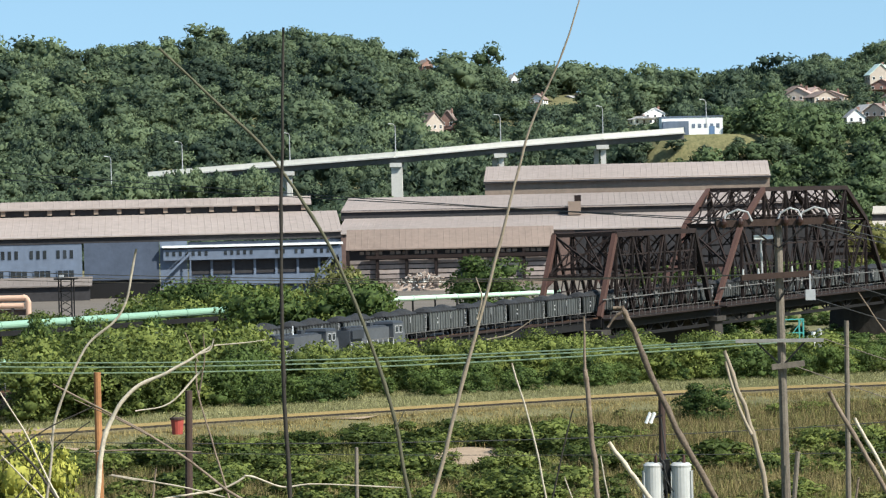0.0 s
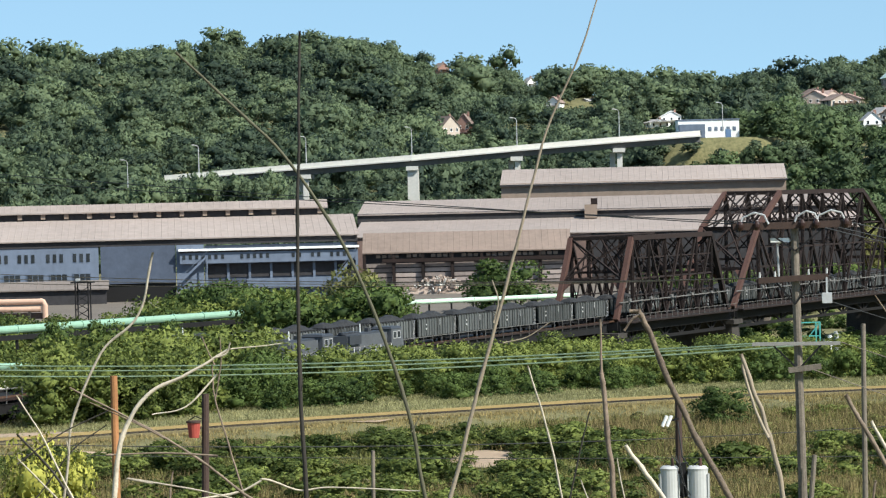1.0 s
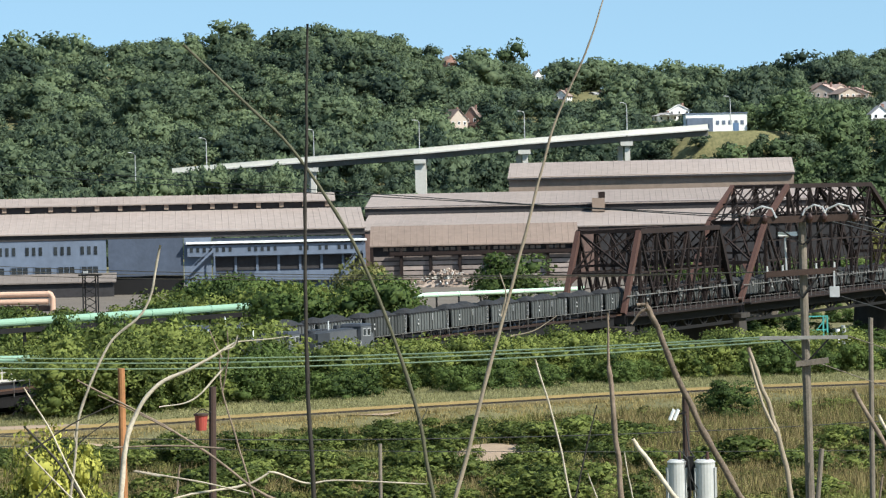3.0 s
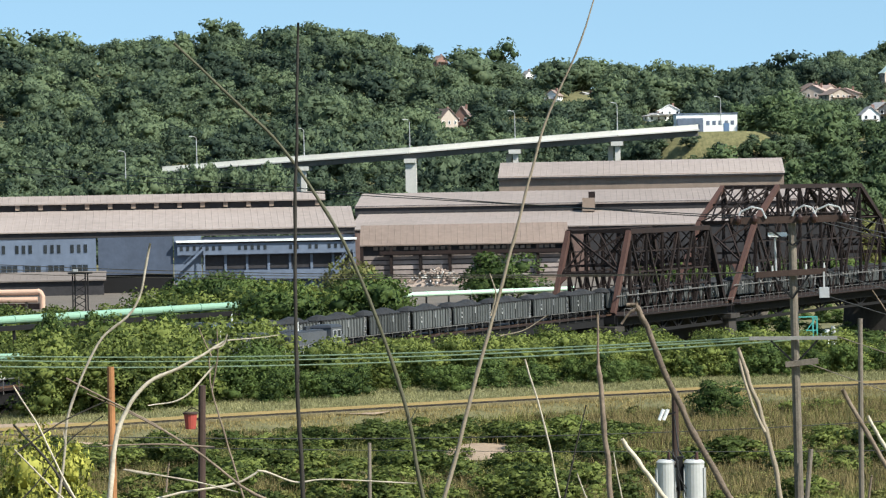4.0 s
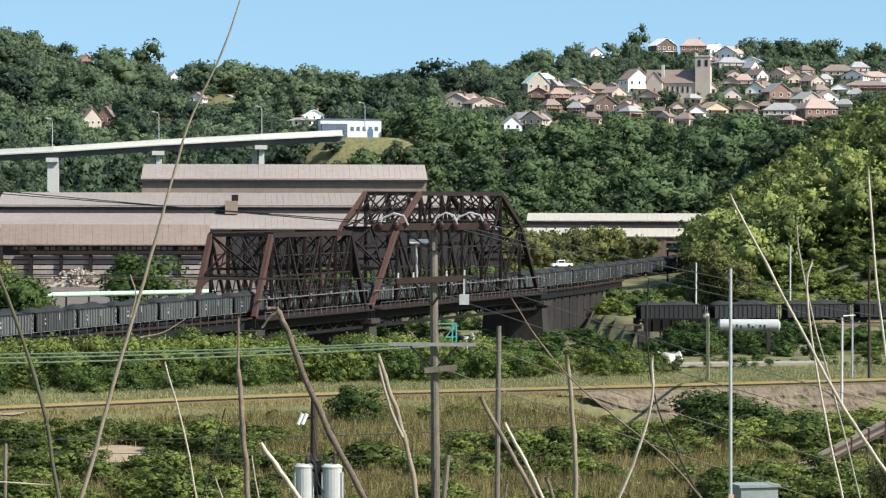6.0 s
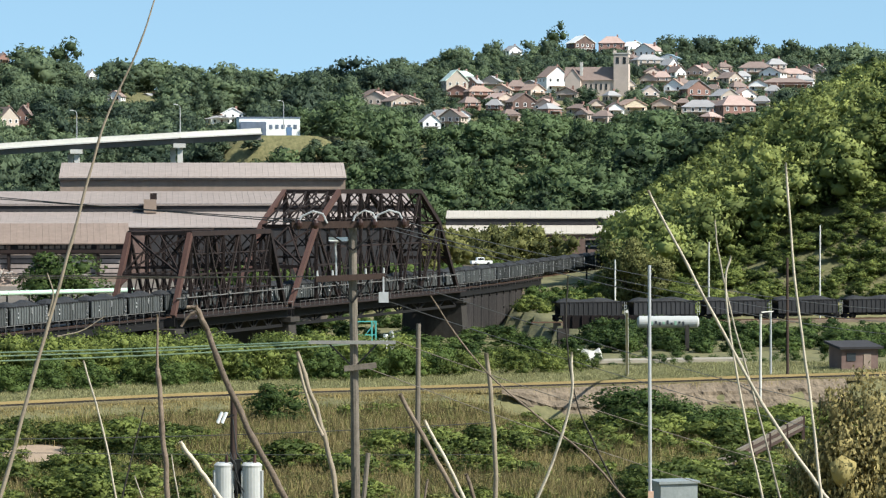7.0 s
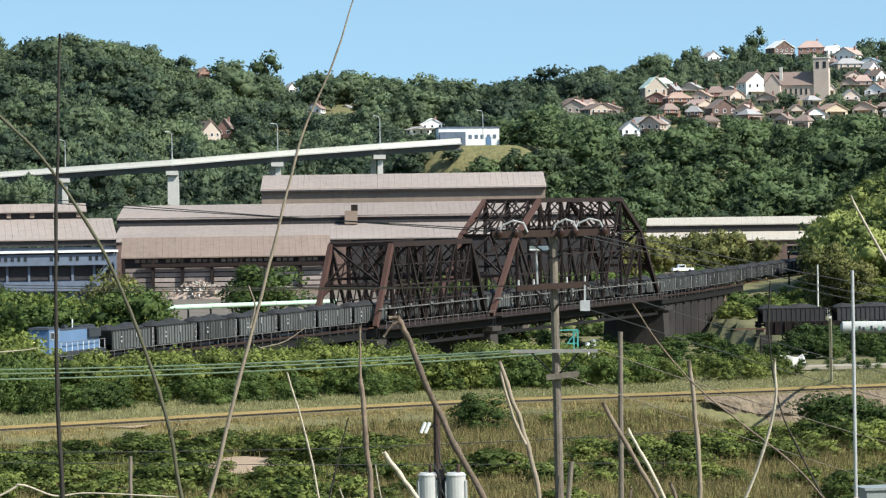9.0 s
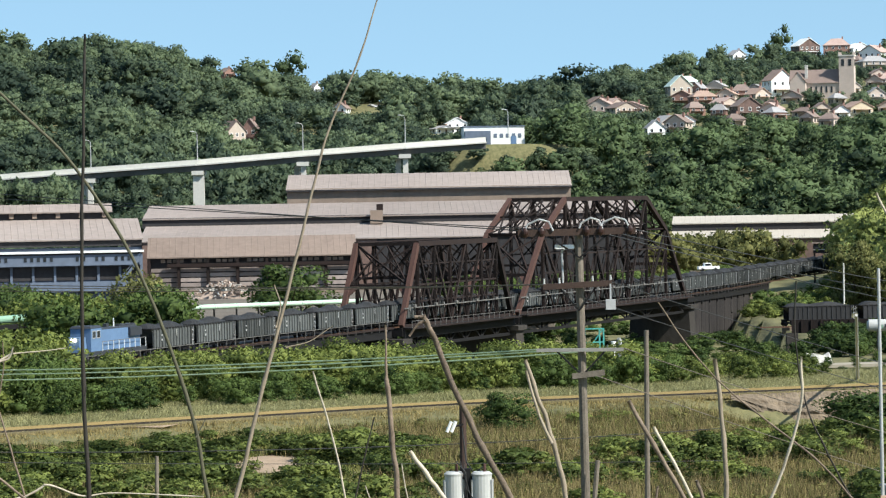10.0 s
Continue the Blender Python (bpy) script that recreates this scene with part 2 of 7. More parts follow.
CUTTING = [(740, 73), (790, 87), (825, 98), (865, 112), (910, 131), (1000, 170)]


def near_track_y(x):
    return table([(-140, 252), (-63, 301.5), (-47, 315), (-27, 329), (-10, 341), (4, 349), (26, 357), (51, 367), (69, 375), (150, 405)], x)


def height(x, y):
    d = math.hypot(x, y)
    b = math.degrees(math.atan2(x, y))
    z = table([(0, 24.4), (6, 24.2), (18, 22.0), (90, 13.2), (150, 8.0), (215, 3.6), (260, 2.3), (420, 2.4), (470, 0.8), (640, 0.8), (700, 3.0), (5000, 3.0)], d)
    if abs(b) > 60:
        return max(z, 24.4 + 0.06 * d) if y < 0 else z
    z += 0.35 * noise.noise((x * 0.06, y * 0.06, 0)) * smooth01((d - 100) / 100)
    if 230 < d < 420:
        e = (y - near_track_y(x)) * 0.85
        z += (3.45 - z) * smooth01(1 - (abs(e) - 2.2) / 5.0) if e < 0 else (3.45 - z) * smooth01(1 - (abs(e) - 30) / 30)
    # hollow below the eroded bank of the near track
    if 250 < d < 400 and x > 25:
        e = y - near_track_y(x)
        z -= 2.1 * smooth01((x - 25) / 9) * smooth01((-e - 2.4) / 2.0) * smooth01((e + 60) / 30)
    # creek bed under the bridge
    if 440 < d < 740:
        dip = smooth01((d - 445) / 40) * smooth01((748 - d) / 40) * smooth01((b + 3.6) / 2.0) * smooth01((68 - x + 0.14 * (d - 560)) / 12)
        z += (-3.6 - z) * dip
    # far hills
    w = smooth01((b - 0.5) / 2.5)
    top = table(CREST, b)
    left = table([(0, 0), (1130, 0), (1260, 0.16), (1750, 1), (2200, 1.0), (5000, 0.8)], d)
    right = table([(0, 0), (1040, 0), (1330, 0.50), (1800, 1), (2300, 1.0), (5000, 0.8)], d)
    z += (left * (1 - w) + right * w) * (top - 3)
    if 900 < d < 2500:
        z += (5 - 3.5 * smooth01((b - 2) / 2)) * noise.noise((x * 0.012, y * 0.012, 3)) * smooth01((d - 1100) / 200)
    # road shelf where the viaduct lands
    s = smooth01(1 - (math.hypot((x - 22) * 0.8, y - 1240) - 16) / 24)
    z += (48.2 - z) * s if z < 48.2 else 0
    # wooded spur close by
    if 560 < d < 1100 and x > 60:
        up = table([(78, 0), (90, 9), (108, 20), (130, 34), (150, 44), (180, 54), (260, 70), (400, 80)], x - 7 - 0.08 * (y - 720))
        z = max(z, 1 + up * smooth01((d - 615) / 110))
    # cutting for the main track
    if 745 < y < 1000 and abs(x - table(CUTTING, y)) < 14:
        z = min(z, 4.6 + max(0, abs(x - table(CUTTING, y)) - 7) * 1.2)
    return z


def build_ground():
    angles = [-14 + 0.2 * i for i in range(141)] + [15, 16.5, 18.5, 21, 25, 30, 37, 45, 55] + [60 + 12 * i for i in range(1, 20)] + [-55, -45, -37, -30, -25, -21, -18.5, -16.5, -15]
    radii = [1.2 * (4600 / 1.2) ** (i / 90) for i in range(91)]
    radii = sorted(set([r for r in radii if r < 210 or r > 1900] + [210 + 6 * i for i in range(36)] + [426 + 16 * i for i in range(93)]))
    n = len(angles)
    verts = [(0, 0, 24.4)]
    for r in radii:
        for a in angles:
            x, y = r * math.sin(radians(a)), r * math.cos(radians(a))
            verts.append((x, y, height(x, y)))
    faces = [(0, 1 + (k + 1) % n, 1 + k) for k in range(n)]
    for i in range(len(radii) - 1):
        for k in range(n):
            p, q = 1 + i * n + k, 1 + i * n + (k + 1) % n
            faces.append((p, q, q + n, p + n))
    g = Geo()
    g.v, g.f = verts, faces
    ob = part("ground", g, M_SOIL, None, smooth=True)
    return tagged(ob, "rough valley floor and hillsides of soil and grass", "ground", kind="structure")


build_ground()


# ---- steel mill ----
def frame_of(p, q):
    """Pose with x along p to q, y away from the camera, z up; and the length."""
    d = Vector((q[0] - p[0], q[1] - p[1], 0))
    return Matrix.Translation((p[0], p[1], 0)) @ Matrix.Rotation(math.atan2(d.y, d.x), 4, "Z"), d.length


def wall_box(p0, p1, z0, z1, thick=0.4):
    x0, x1, y = p0, p1, 0
    return Geo().box(((x0 + x1) / 2, y + thick / 2, (z0 + z1) / 2), (x1 - x0, thick, z1 - z0))


def ribbed_roof(x0, x1, y0, z0, y1, z1, step=1.6):
    """A roof slope of lapped sheets with standing seams, in one skin."""
    k = int((x1 - x0) / step)
    prof = [(x0, 0.0)]
    for i in range(k):
        x = x0 + (x1 - x0) * (i + 0.5) / k
        prof += [(x - 0.1, 0.0), (x - 0.06, 0.06), (x + 0.06, 0.06), (x + 0.1, 0.0)]
    prof.append((x1, 0.0))
    n = len(prof)
    pts = [(x, y0, z0 + h) for x, h in prof] + [(x, y1, z1 + h) for x, h in prof] + [(x0, y0, z0 - 0.3), (x1, y0, z0 - 0.3), (x1, y1, z1 - 0.3), (x0, y1, z1 - 0.3)]
    up = y1 > y0
    faces = [(i, i + 1, n + i + 1, n + i) for i in range(n - 1)] + [(2 * n, 2 * n + 3, 2 * n + 2, 2 * n + 1)]
    faces += [tuple(range(n - 1, -1, -1)) + (2 * n, 2 * n + 1), tuple(range(n, 2 * n)) + (2 * n + 2, 2 * n + 3)]
    faces += [(0, n, 2 * n + 3, 2 * n), (n - 1, 2 * n + 1, 2 * n + 2, 2 * n - 1)]
    return Geo().put(pts, faces if up else [f[::-1] for f in faces])


def mill_left():
    m, length = frame_of((-248.36, 734.13), (-75.33, 761.28))
    mill = thing("rolling_mill", "long blue-grey steel mill shed with pale monitor roof", "mill building", at=m)
    L = length
    part("roof", ribbed_roof(0, L + 0.3, -0.8, 18.6, 21, 23.4), M_ROOF, mill)
    part("roof", ribbed_roof(0, L - 6, 44, 18.6, 28, 23.4), M_ROOF, mill)
    g = Geo()
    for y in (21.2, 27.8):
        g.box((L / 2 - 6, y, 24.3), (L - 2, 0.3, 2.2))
    # Gloom inside the open monitor is put into the wall colour.
    part("monitor_wall", g, M_SHADE, mill, "shade-dark open monitor wall")
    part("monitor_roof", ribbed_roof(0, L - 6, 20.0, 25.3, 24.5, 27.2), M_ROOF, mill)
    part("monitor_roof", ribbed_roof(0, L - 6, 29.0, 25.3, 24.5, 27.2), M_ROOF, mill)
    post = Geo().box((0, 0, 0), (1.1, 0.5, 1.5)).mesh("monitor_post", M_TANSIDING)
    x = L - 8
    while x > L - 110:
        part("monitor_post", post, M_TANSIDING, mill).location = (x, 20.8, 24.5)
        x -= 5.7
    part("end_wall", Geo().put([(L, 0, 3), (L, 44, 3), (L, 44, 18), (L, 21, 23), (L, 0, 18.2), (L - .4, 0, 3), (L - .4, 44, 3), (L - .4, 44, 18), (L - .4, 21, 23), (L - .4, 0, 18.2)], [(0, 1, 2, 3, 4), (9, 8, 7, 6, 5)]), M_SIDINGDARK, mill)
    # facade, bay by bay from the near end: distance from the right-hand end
    # Shade below the eaves is put in as a near-black strip.
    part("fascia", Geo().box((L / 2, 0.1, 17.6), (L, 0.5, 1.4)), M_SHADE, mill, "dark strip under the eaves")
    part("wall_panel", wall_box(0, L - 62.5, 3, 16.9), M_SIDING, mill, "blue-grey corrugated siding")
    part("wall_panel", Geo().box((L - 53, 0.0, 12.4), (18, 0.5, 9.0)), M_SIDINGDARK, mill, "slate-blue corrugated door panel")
    # Near-black panel: the doorway's inner shade is in its colour.
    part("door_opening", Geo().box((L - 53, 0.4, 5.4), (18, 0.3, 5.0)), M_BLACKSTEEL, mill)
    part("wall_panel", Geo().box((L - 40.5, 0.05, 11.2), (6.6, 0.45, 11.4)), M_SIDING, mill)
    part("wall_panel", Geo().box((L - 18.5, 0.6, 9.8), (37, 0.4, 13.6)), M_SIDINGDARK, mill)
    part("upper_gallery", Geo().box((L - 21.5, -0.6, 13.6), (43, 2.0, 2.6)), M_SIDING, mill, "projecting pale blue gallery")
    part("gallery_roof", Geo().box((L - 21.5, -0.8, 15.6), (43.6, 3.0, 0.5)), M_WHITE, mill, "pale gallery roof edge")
    # Shade under the gallery roof, modelled as a dark strip.
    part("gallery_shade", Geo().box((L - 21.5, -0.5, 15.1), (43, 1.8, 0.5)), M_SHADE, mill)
    part("lower_wall", Geo().box((L - 14, -0.4, 7.2), (26, 0.6, 2.4)), M_SIDING, mill)
    # windows
    pane = Geo().box((0, 0, 0), (4.0, 0.12, 2.5)).mesh("window", M_GLASS)
    for i in range(7):
        w = part("window", pane, M_GLASS, mill)
        w.location = (L - 66.5 - i * 5.6, -0.06, 9.3)
        fr = Geo()
        for k in range(4):
            fr.box((-2 + k * 4 / 3, -0.1, 0), (0.16, 0.12, 2.6))
        fr.box((0, -0.1, 1.28), (4.2, 0.14, 0.16)).box((0, -0.1, -1.28), (4.2, 0.14, 0.16))
        part("window_frame", fr, M_SIDING, w)
    slit = Geo().box((0, 0, 0), (0.8, 0.12, 2.0)).mesh("slit_window", M_GLASS)
    for i in range(20):
        if i % 7 != 3:
            part("slit_window", slit, M_GLASS, mill).location = (L - 65 - i * 1.6 - (i // 7) * 2, -0.06, 14.4)
    slot = Geo().box((0, 0, 0), (0.7, 0.15, 1.1)).mesh("gallery_window", M_GLASS)
    for i in range(26):
        if i not in (7, 8, 14, 15, 16, 19, 22):
            part("gallery_window", slot, M_GLASS, mill).location = (L - 42 + i * 1.55, -1.62, 13.9)
    # Bay openings are dark sheets, with their inner shade in the colour.
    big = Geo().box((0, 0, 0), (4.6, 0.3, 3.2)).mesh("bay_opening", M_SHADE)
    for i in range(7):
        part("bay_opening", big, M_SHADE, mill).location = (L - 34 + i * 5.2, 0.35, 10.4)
    pier = Geo().box((0, 0, 0), (0.6, 0.6, 9)).mesh("bay_pier", M_SIDING)
    for i in range(8):
        part("bay_pier", pier, M_SIDING, mill).location = (L - 36.6 + i * 5.2, 0.2, 8.4)
    # outside stairs
    for x0, x1 in ((L - 43, L - 36.5), (L - 5.5, L - 0.5)):
        st = Geo().beam((x0, -2.6, 8.0), (x1, -2.6, 14.0), 0.25, 0.5).beam((x0, -1.6, 8.0), (x1, -1.6, 14.0), 0.25, 0.5)
        st.beam((x0, -2.6, 9.1), (x1, -2.6, 15.1), 0.12, 0.12)
        for k in range(16):
            f = (k + 0.5) / 16
            st.box((x0 + (x1 - x0) * f, -2.1, 8 + 6 * f), (0.3, 1.0, 0.08))
        st.beam((x0, -2.1, 3.5), (x0, -2.1, 8.0), 0.3).beam((x1, -2.1, 8), (x1, -2.1, 14.0), 0.25)
        part("stair", st, M_SIDING, mill, "sloping steel outside stair")
    # low lean-to with brown roof
    part("lean_to_roof", ribbed_roof(L - 110, L - 60, -12, 7.2, -3, 9.0), M_GREYROOF, mill, "grey-brown lean-to roof")
    part("lean_to_wall", Geo().box((L - 85, -11, 5.0), (49, 0.4, 4.4)), M_SHADE, mill, "dark lean-to wall")


def mill_centre():
    m, L = frame_of((-77.59, 796.23), (-24.65, 799.62))
    shed = thing("scrap_bay", "brown open-sided scrap bay with a crane runway", "mill building", at=m)
    part("roof", ribbed_roof(0, L, -0.5, 13.3, 10, 18.2), M_ROOFBROWN, shed)
    part("back_wall", Geo().box((L / 2, 1.4, 8), (L, 0.4, 10)), M_SHADE, shed, "dark wall behind the boarding")
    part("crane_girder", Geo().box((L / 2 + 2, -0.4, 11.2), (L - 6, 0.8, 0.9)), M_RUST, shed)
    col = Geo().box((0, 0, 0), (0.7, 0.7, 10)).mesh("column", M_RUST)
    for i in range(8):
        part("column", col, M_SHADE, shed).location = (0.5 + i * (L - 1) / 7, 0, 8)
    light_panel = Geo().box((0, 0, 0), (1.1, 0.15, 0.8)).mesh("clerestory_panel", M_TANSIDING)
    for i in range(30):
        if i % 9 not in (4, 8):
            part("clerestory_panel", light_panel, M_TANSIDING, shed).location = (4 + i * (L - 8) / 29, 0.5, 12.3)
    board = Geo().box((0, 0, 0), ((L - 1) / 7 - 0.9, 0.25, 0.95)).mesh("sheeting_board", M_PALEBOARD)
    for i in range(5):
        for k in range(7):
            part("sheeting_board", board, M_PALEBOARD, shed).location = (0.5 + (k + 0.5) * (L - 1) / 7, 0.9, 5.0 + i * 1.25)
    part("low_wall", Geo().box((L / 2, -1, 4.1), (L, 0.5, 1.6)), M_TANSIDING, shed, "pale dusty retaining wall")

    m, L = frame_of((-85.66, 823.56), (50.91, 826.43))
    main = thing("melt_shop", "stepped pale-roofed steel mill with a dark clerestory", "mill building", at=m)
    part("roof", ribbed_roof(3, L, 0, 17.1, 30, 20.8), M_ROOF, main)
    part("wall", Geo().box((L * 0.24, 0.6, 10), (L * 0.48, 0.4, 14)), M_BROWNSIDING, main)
    # Right half uses the shade colour in place of the brown cladding.
    part("wall", Geo().box((L * 0.74, 0.6, 10), (L * 0.52, 0.4, 14)), M_SHADE, main, "dark cladding behind the bridge")
    # The shade in the clerestory goes into its near-black colour.
    part("clerestory", Geo().box((L / 2 + 2, 30.3, 21.6), (L, 0.4, 2.8)), M_SHADE, main, "shade-dark clerestory")
    part("upper_roof", ribbed_roof(2, L, 29.6, 22.8, 58, 26.4), M_ROOF, main)
    part("end_wall", Geo().box((L - 0.2, 30, 10), (0.4, 58, 14)), M_TANSIDING, main)
    g = Geo().box((65.5, 27.5, 22.4), (3.4, 3.2, 3.6))
    vent = part("roof_vent", g, M_TANSIDING, main, "pale boxy roof vent")
    part("vent_cap", Geo().box((66.4, 27.4, 25.0), (1.8, 2.0, 1.7)), M_RUST, vent, "dark vent cap")

    m, L = frame_of((-46.80, 888.77), (33.25, 889.38))
    bay = thing("high_bay", "tall tan steel mill bay with pale roof", "mill building", at=m)
    part("wall", Geo().box((L / 2, 0.2, 17), (L, 0.4, 27)), M_TANSIDING, bay)
    part("roof", ribbed_roof(-0.3, L + 0.3, -0.6, 30.2, 18, 34.6), M_ROOF, bay)
    part("roof", ribbed_roof(-0.3, L + 0.3, 36.6, 30.2, 18, 34.6), M_ROOF, bay)
    # Near-black strip along the eave, in the shade colour.
    part("eave_gutter", Geo().box((L / 2, -0.8, 29.9), (L + 0.6, 0.5, 0.5)), M_SHADE, bay)
    for x in (0.2, L - 0.2):
        # Right gable is white: the sun on that end is put into its colour.
        part("gable", Geo().put([(x - 0.2, 0, 3.5), (x - 0.2, 36, 3.5), (x - 0.2, 36, 30), (x - 0.2, 18, 34.4), (x - 0.2, 0, 30), (x + 0.2, 0, 3.5), (x + 0.2, 36, 3.5), (x + 0.2, 36, 30), (x + 0.2, 18, 34.4), (x + 0.2, 0, 30)], [(4, 3, 2, 1, 0), (5, 6, 7, 8, 9)]), M_WHITE if x > 5 else M_TANSIDING, bay, "gable wall in sunlit white" if x > 5 else "")

    m, L = frame_of((67.72, 982.67), (130.84, 976.27))
    far = thing("storage_shed", "low white-roofed storage shed beyond the bridge", "mill building", at=m)
    part("roof", ribbed_roof(0, L, 0, 13.2, 12, 15.6), M_PALEROOF, far)
    part("wall", Geo().box((L / 2, 0.8, 8), (L, 0.4, 10.6)), M_BROWNSIDING, far)
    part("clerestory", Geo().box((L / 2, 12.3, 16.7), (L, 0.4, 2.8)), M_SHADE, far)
    part("upper_roof", ribbed_roof(0, L, 11.6, 18.0, 24, 20.2), M_PALEROOF, far)


mill_left()
mill_centre()


# ---- railway bridge ----
BR_O, BR_U = Vector((-8.6, 501.5, 0)), Vector((0.375, 0.927, 0)).normalized()
BR_N = Vector((BR_U.y, -BR_U.x, 0))
RAIL = 6.2
BRIDGE_POSE = Matrix(((BR_U.x, -BR_N.x, 0, BR_O.x), (BR_U.y, -BR_N.y, 0, BR_O.y), (0, 0, 1, 0), (0, 0, 0, 1)))
BRIDGE_WIDTH = 10.6


def truss_side(span, y, nodes, low, light_end):
    """One truss: nodes of the top chord as (along, height); low: bottom chord panel points."""
    side = thing("truss", "", "")
    side.parent = span
    for k in ("label", "category"):
        if k in side:
            del side[k]
    bottom = 6.2
    part("bottom_chord", Geo().beam((low[0], y, bottom), (low[-1], y, bottom), 0.5, 0.8), M_RUST, side)
    tops = [(s, z) for s, z in nodes]
    for i in range(len(tops) - 1):
        (s0, z0), (s1, z1) = tops[i], tops[i + 1]
        end = i == 0 or i == len(tops) - 2
        rise = abs(z1 - z0) > 1
        g = Geo().beam((s0, y, z0), (s1, y, z1), 0.75, 0.9 if rise else 0.8)
        # Rising members of the near half take the sunlit rust tone.
        part("end_post" if end else "top_chord", g, M_RUSTLIGHT if (rise and i < len(tops) / 2) else M_RUST, side, "broad plate member in sunlit rust brown" if end and i == 0 else "")
    zs = [r[0] for r in tops]

    def top(s):
        return float(np.interp(s, zs, [r[1] for r in tops]))

    inner = low[1:-1]
    for s in inner:
        g = Geo()
        for dx in (-0.25, 0.25):
            g.beam((s + dx, y, bottom), (s + dx, y, top(s)), 0.14, 0.45)
        k = 0
        z = bottom + 0.6
        while z < top(s) - 0.8:
            g.beam((s - 0.25 * (-1) ** k, y, z), (s + 0.25 * (-1) ** k, y, z + 0.8), 0.06)
            z += 0.8
            k += 1
        part("vertical", g, M_RUST, side)
    for a, b in zip(low[1:-2], low[2:-1]):
        flip = (a + b) / 2 < (low[0] + low[-1]) / 2
        p, q = ((a, top(a)), (b, bottom)) if flip else ((a, bottom), (b, top(b)))
        part("diagonal", Geo().beam((p[0], y - 0.15, p[1]), (q[0], y - 0.15, q[1]), 0.12, 0.42).beam((p[0], y + 0.15, p[1]), (q[0], y + 0.15, q[1]), 0.12, 0.42), M_RUST, side)
        mz = (top(a) + bottom) / 2
        part("counter_diagonal", Geo().beam((p[0], y, q[1]), (q[0], y, p[1] if abs(top(a) - top(b)) < 0.5 else min(top(a), top(b))), 0.1, 0.22), M_RUST, side)
        for f in (0.3, 0.75):
            z = bottom + (min(top(a), top(b)) - bottom) * f
            part("panel_strut", Geo().beam((a, y, z), (b, y, z), 0.14, 0.2), M_RUST, side)
        part("counter_brace", Geo().beam((a, y, bottom), ((a + b) / 2, y, mz), 0.14, 0.25), M_RUST, side)
        part("hip_brace", Geo().beam((a, y, mz), ((a + b) / 2, y, bottom), 0.16, 0.25).beam((b, y, mz), ((a + b) / 2, y, bottom), 0.16, 0.25), M_RUST, side)
        part("sub_strut", Geo().beam((a, y, mz), (b, y, mz), 0.2, 0.3), M_RUST, side)
    return top


def truss_span(label, nodes, low, knee):
    span = thing("truss_span", label, "truss bridge", "railway bridge spans", at=BRIDGE_POSE)
    W = BRIDGE_WIDTH
    for y in (0, W):
        top = truss_side(span, y, nodes, low, True)
    flat = [s for s in low if s >= nodes[1][0] - 0.1 and s <= nodes[-2][0] + 0.1]
    for s in flat:
        part("top_strut", Geo().beam((s, 0, top(s)), (s, W, top(s)), 0.4, 0.5), M_RUST, span)
        zl = max(13.5, top(s) - 5.5)
        part("sway_strut", Geo().beam((s, 0, zl), (s, W, zl), 0.3, 0.4), M_RUST, span)
        part("sway_brace", Geo().beam((s, 0, zl), (s, W / 2, top(s)), 0.2).beam((s, W, zl), (s, W / 2, top(s)), 0.2).beam((s, 0, top(s)), (s, W / 2, zl), 0.2).beam((s, W, top(s)), (s, W / 2, zl), 0.2), M_RUST, span)
    for a, b in zip(flat, flat[1:]):
        part("lateral_brace", Geo().beam((a, 0, top(a)), (b, W, top(b)), 0.25).beam((a, W, top(a)), (b, 0, top(b)), 0.25), M_RUST, span)
    # portal at each end
    for (s0, z0), (s1, z1) in ((nodes[0], nodes[1]), (nodes[-1], nodes[-2])):
        if knee > 1:
            (s2, z2) = nodes[2] if s0 < s1 else nodes[-3]
            part("portal_strut", Geo().beam((s1, 0, z1), (s1, W, z1), 0.4, 0.6), M_RUST, span)
            g = Geo()
            for k in range(5):
                a, b = W * k / 5, W * (k + 1) / 5
                g.beam((s1, a, z1), (s2, b, z2), 0.22).beam((s1, b, z1), (s2, a, z2), 0.22)
            g.beam(((s1 + s2) / 2, 0, (z1 + z2) / 2), ((s1 + s2) / 2, W, (z1 + z2) / 2), 0.35)
            part("portal_lattice", g, M_RUST, span)
        f = 0.48
        sm, zm = s0 + (s1 - s0) * f, z0 + (z1 - z0) * f
        part("portal_strut", Geo().beam((sm, 0, zm), (sm, W, zm), 0.4, 0.6), M_RUST, span)
        g = Geo().beam((sm, 0, zm), (s1, W, z1), 0.3).beam((sm, W, zm), (s1, 0, z1), 0.3)
        g.beam((sm, 0, zm), (s1, W / 2, z1), 0.22).beam((sm, W, zm), (s1, W / 2, z1), 0.22)
        part("portal_brace", g, M_RUST, span)
        sl, zl = s0 + (s1 - s0) * (f - 0.14), z0 + (z1 - z0) * (f - 0.14)
        # Knee braces carry the same painted-in sunlight.
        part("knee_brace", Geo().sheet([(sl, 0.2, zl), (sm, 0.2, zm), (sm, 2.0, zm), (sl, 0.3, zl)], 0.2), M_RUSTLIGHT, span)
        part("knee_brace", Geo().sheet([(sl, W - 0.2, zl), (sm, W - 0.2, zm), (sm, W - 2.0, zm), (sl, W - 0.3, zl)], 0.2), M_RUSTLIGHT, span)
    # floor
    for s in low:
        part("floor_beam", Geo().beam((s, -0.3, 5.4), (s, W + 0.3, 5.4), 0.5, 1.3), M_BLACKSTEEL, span)
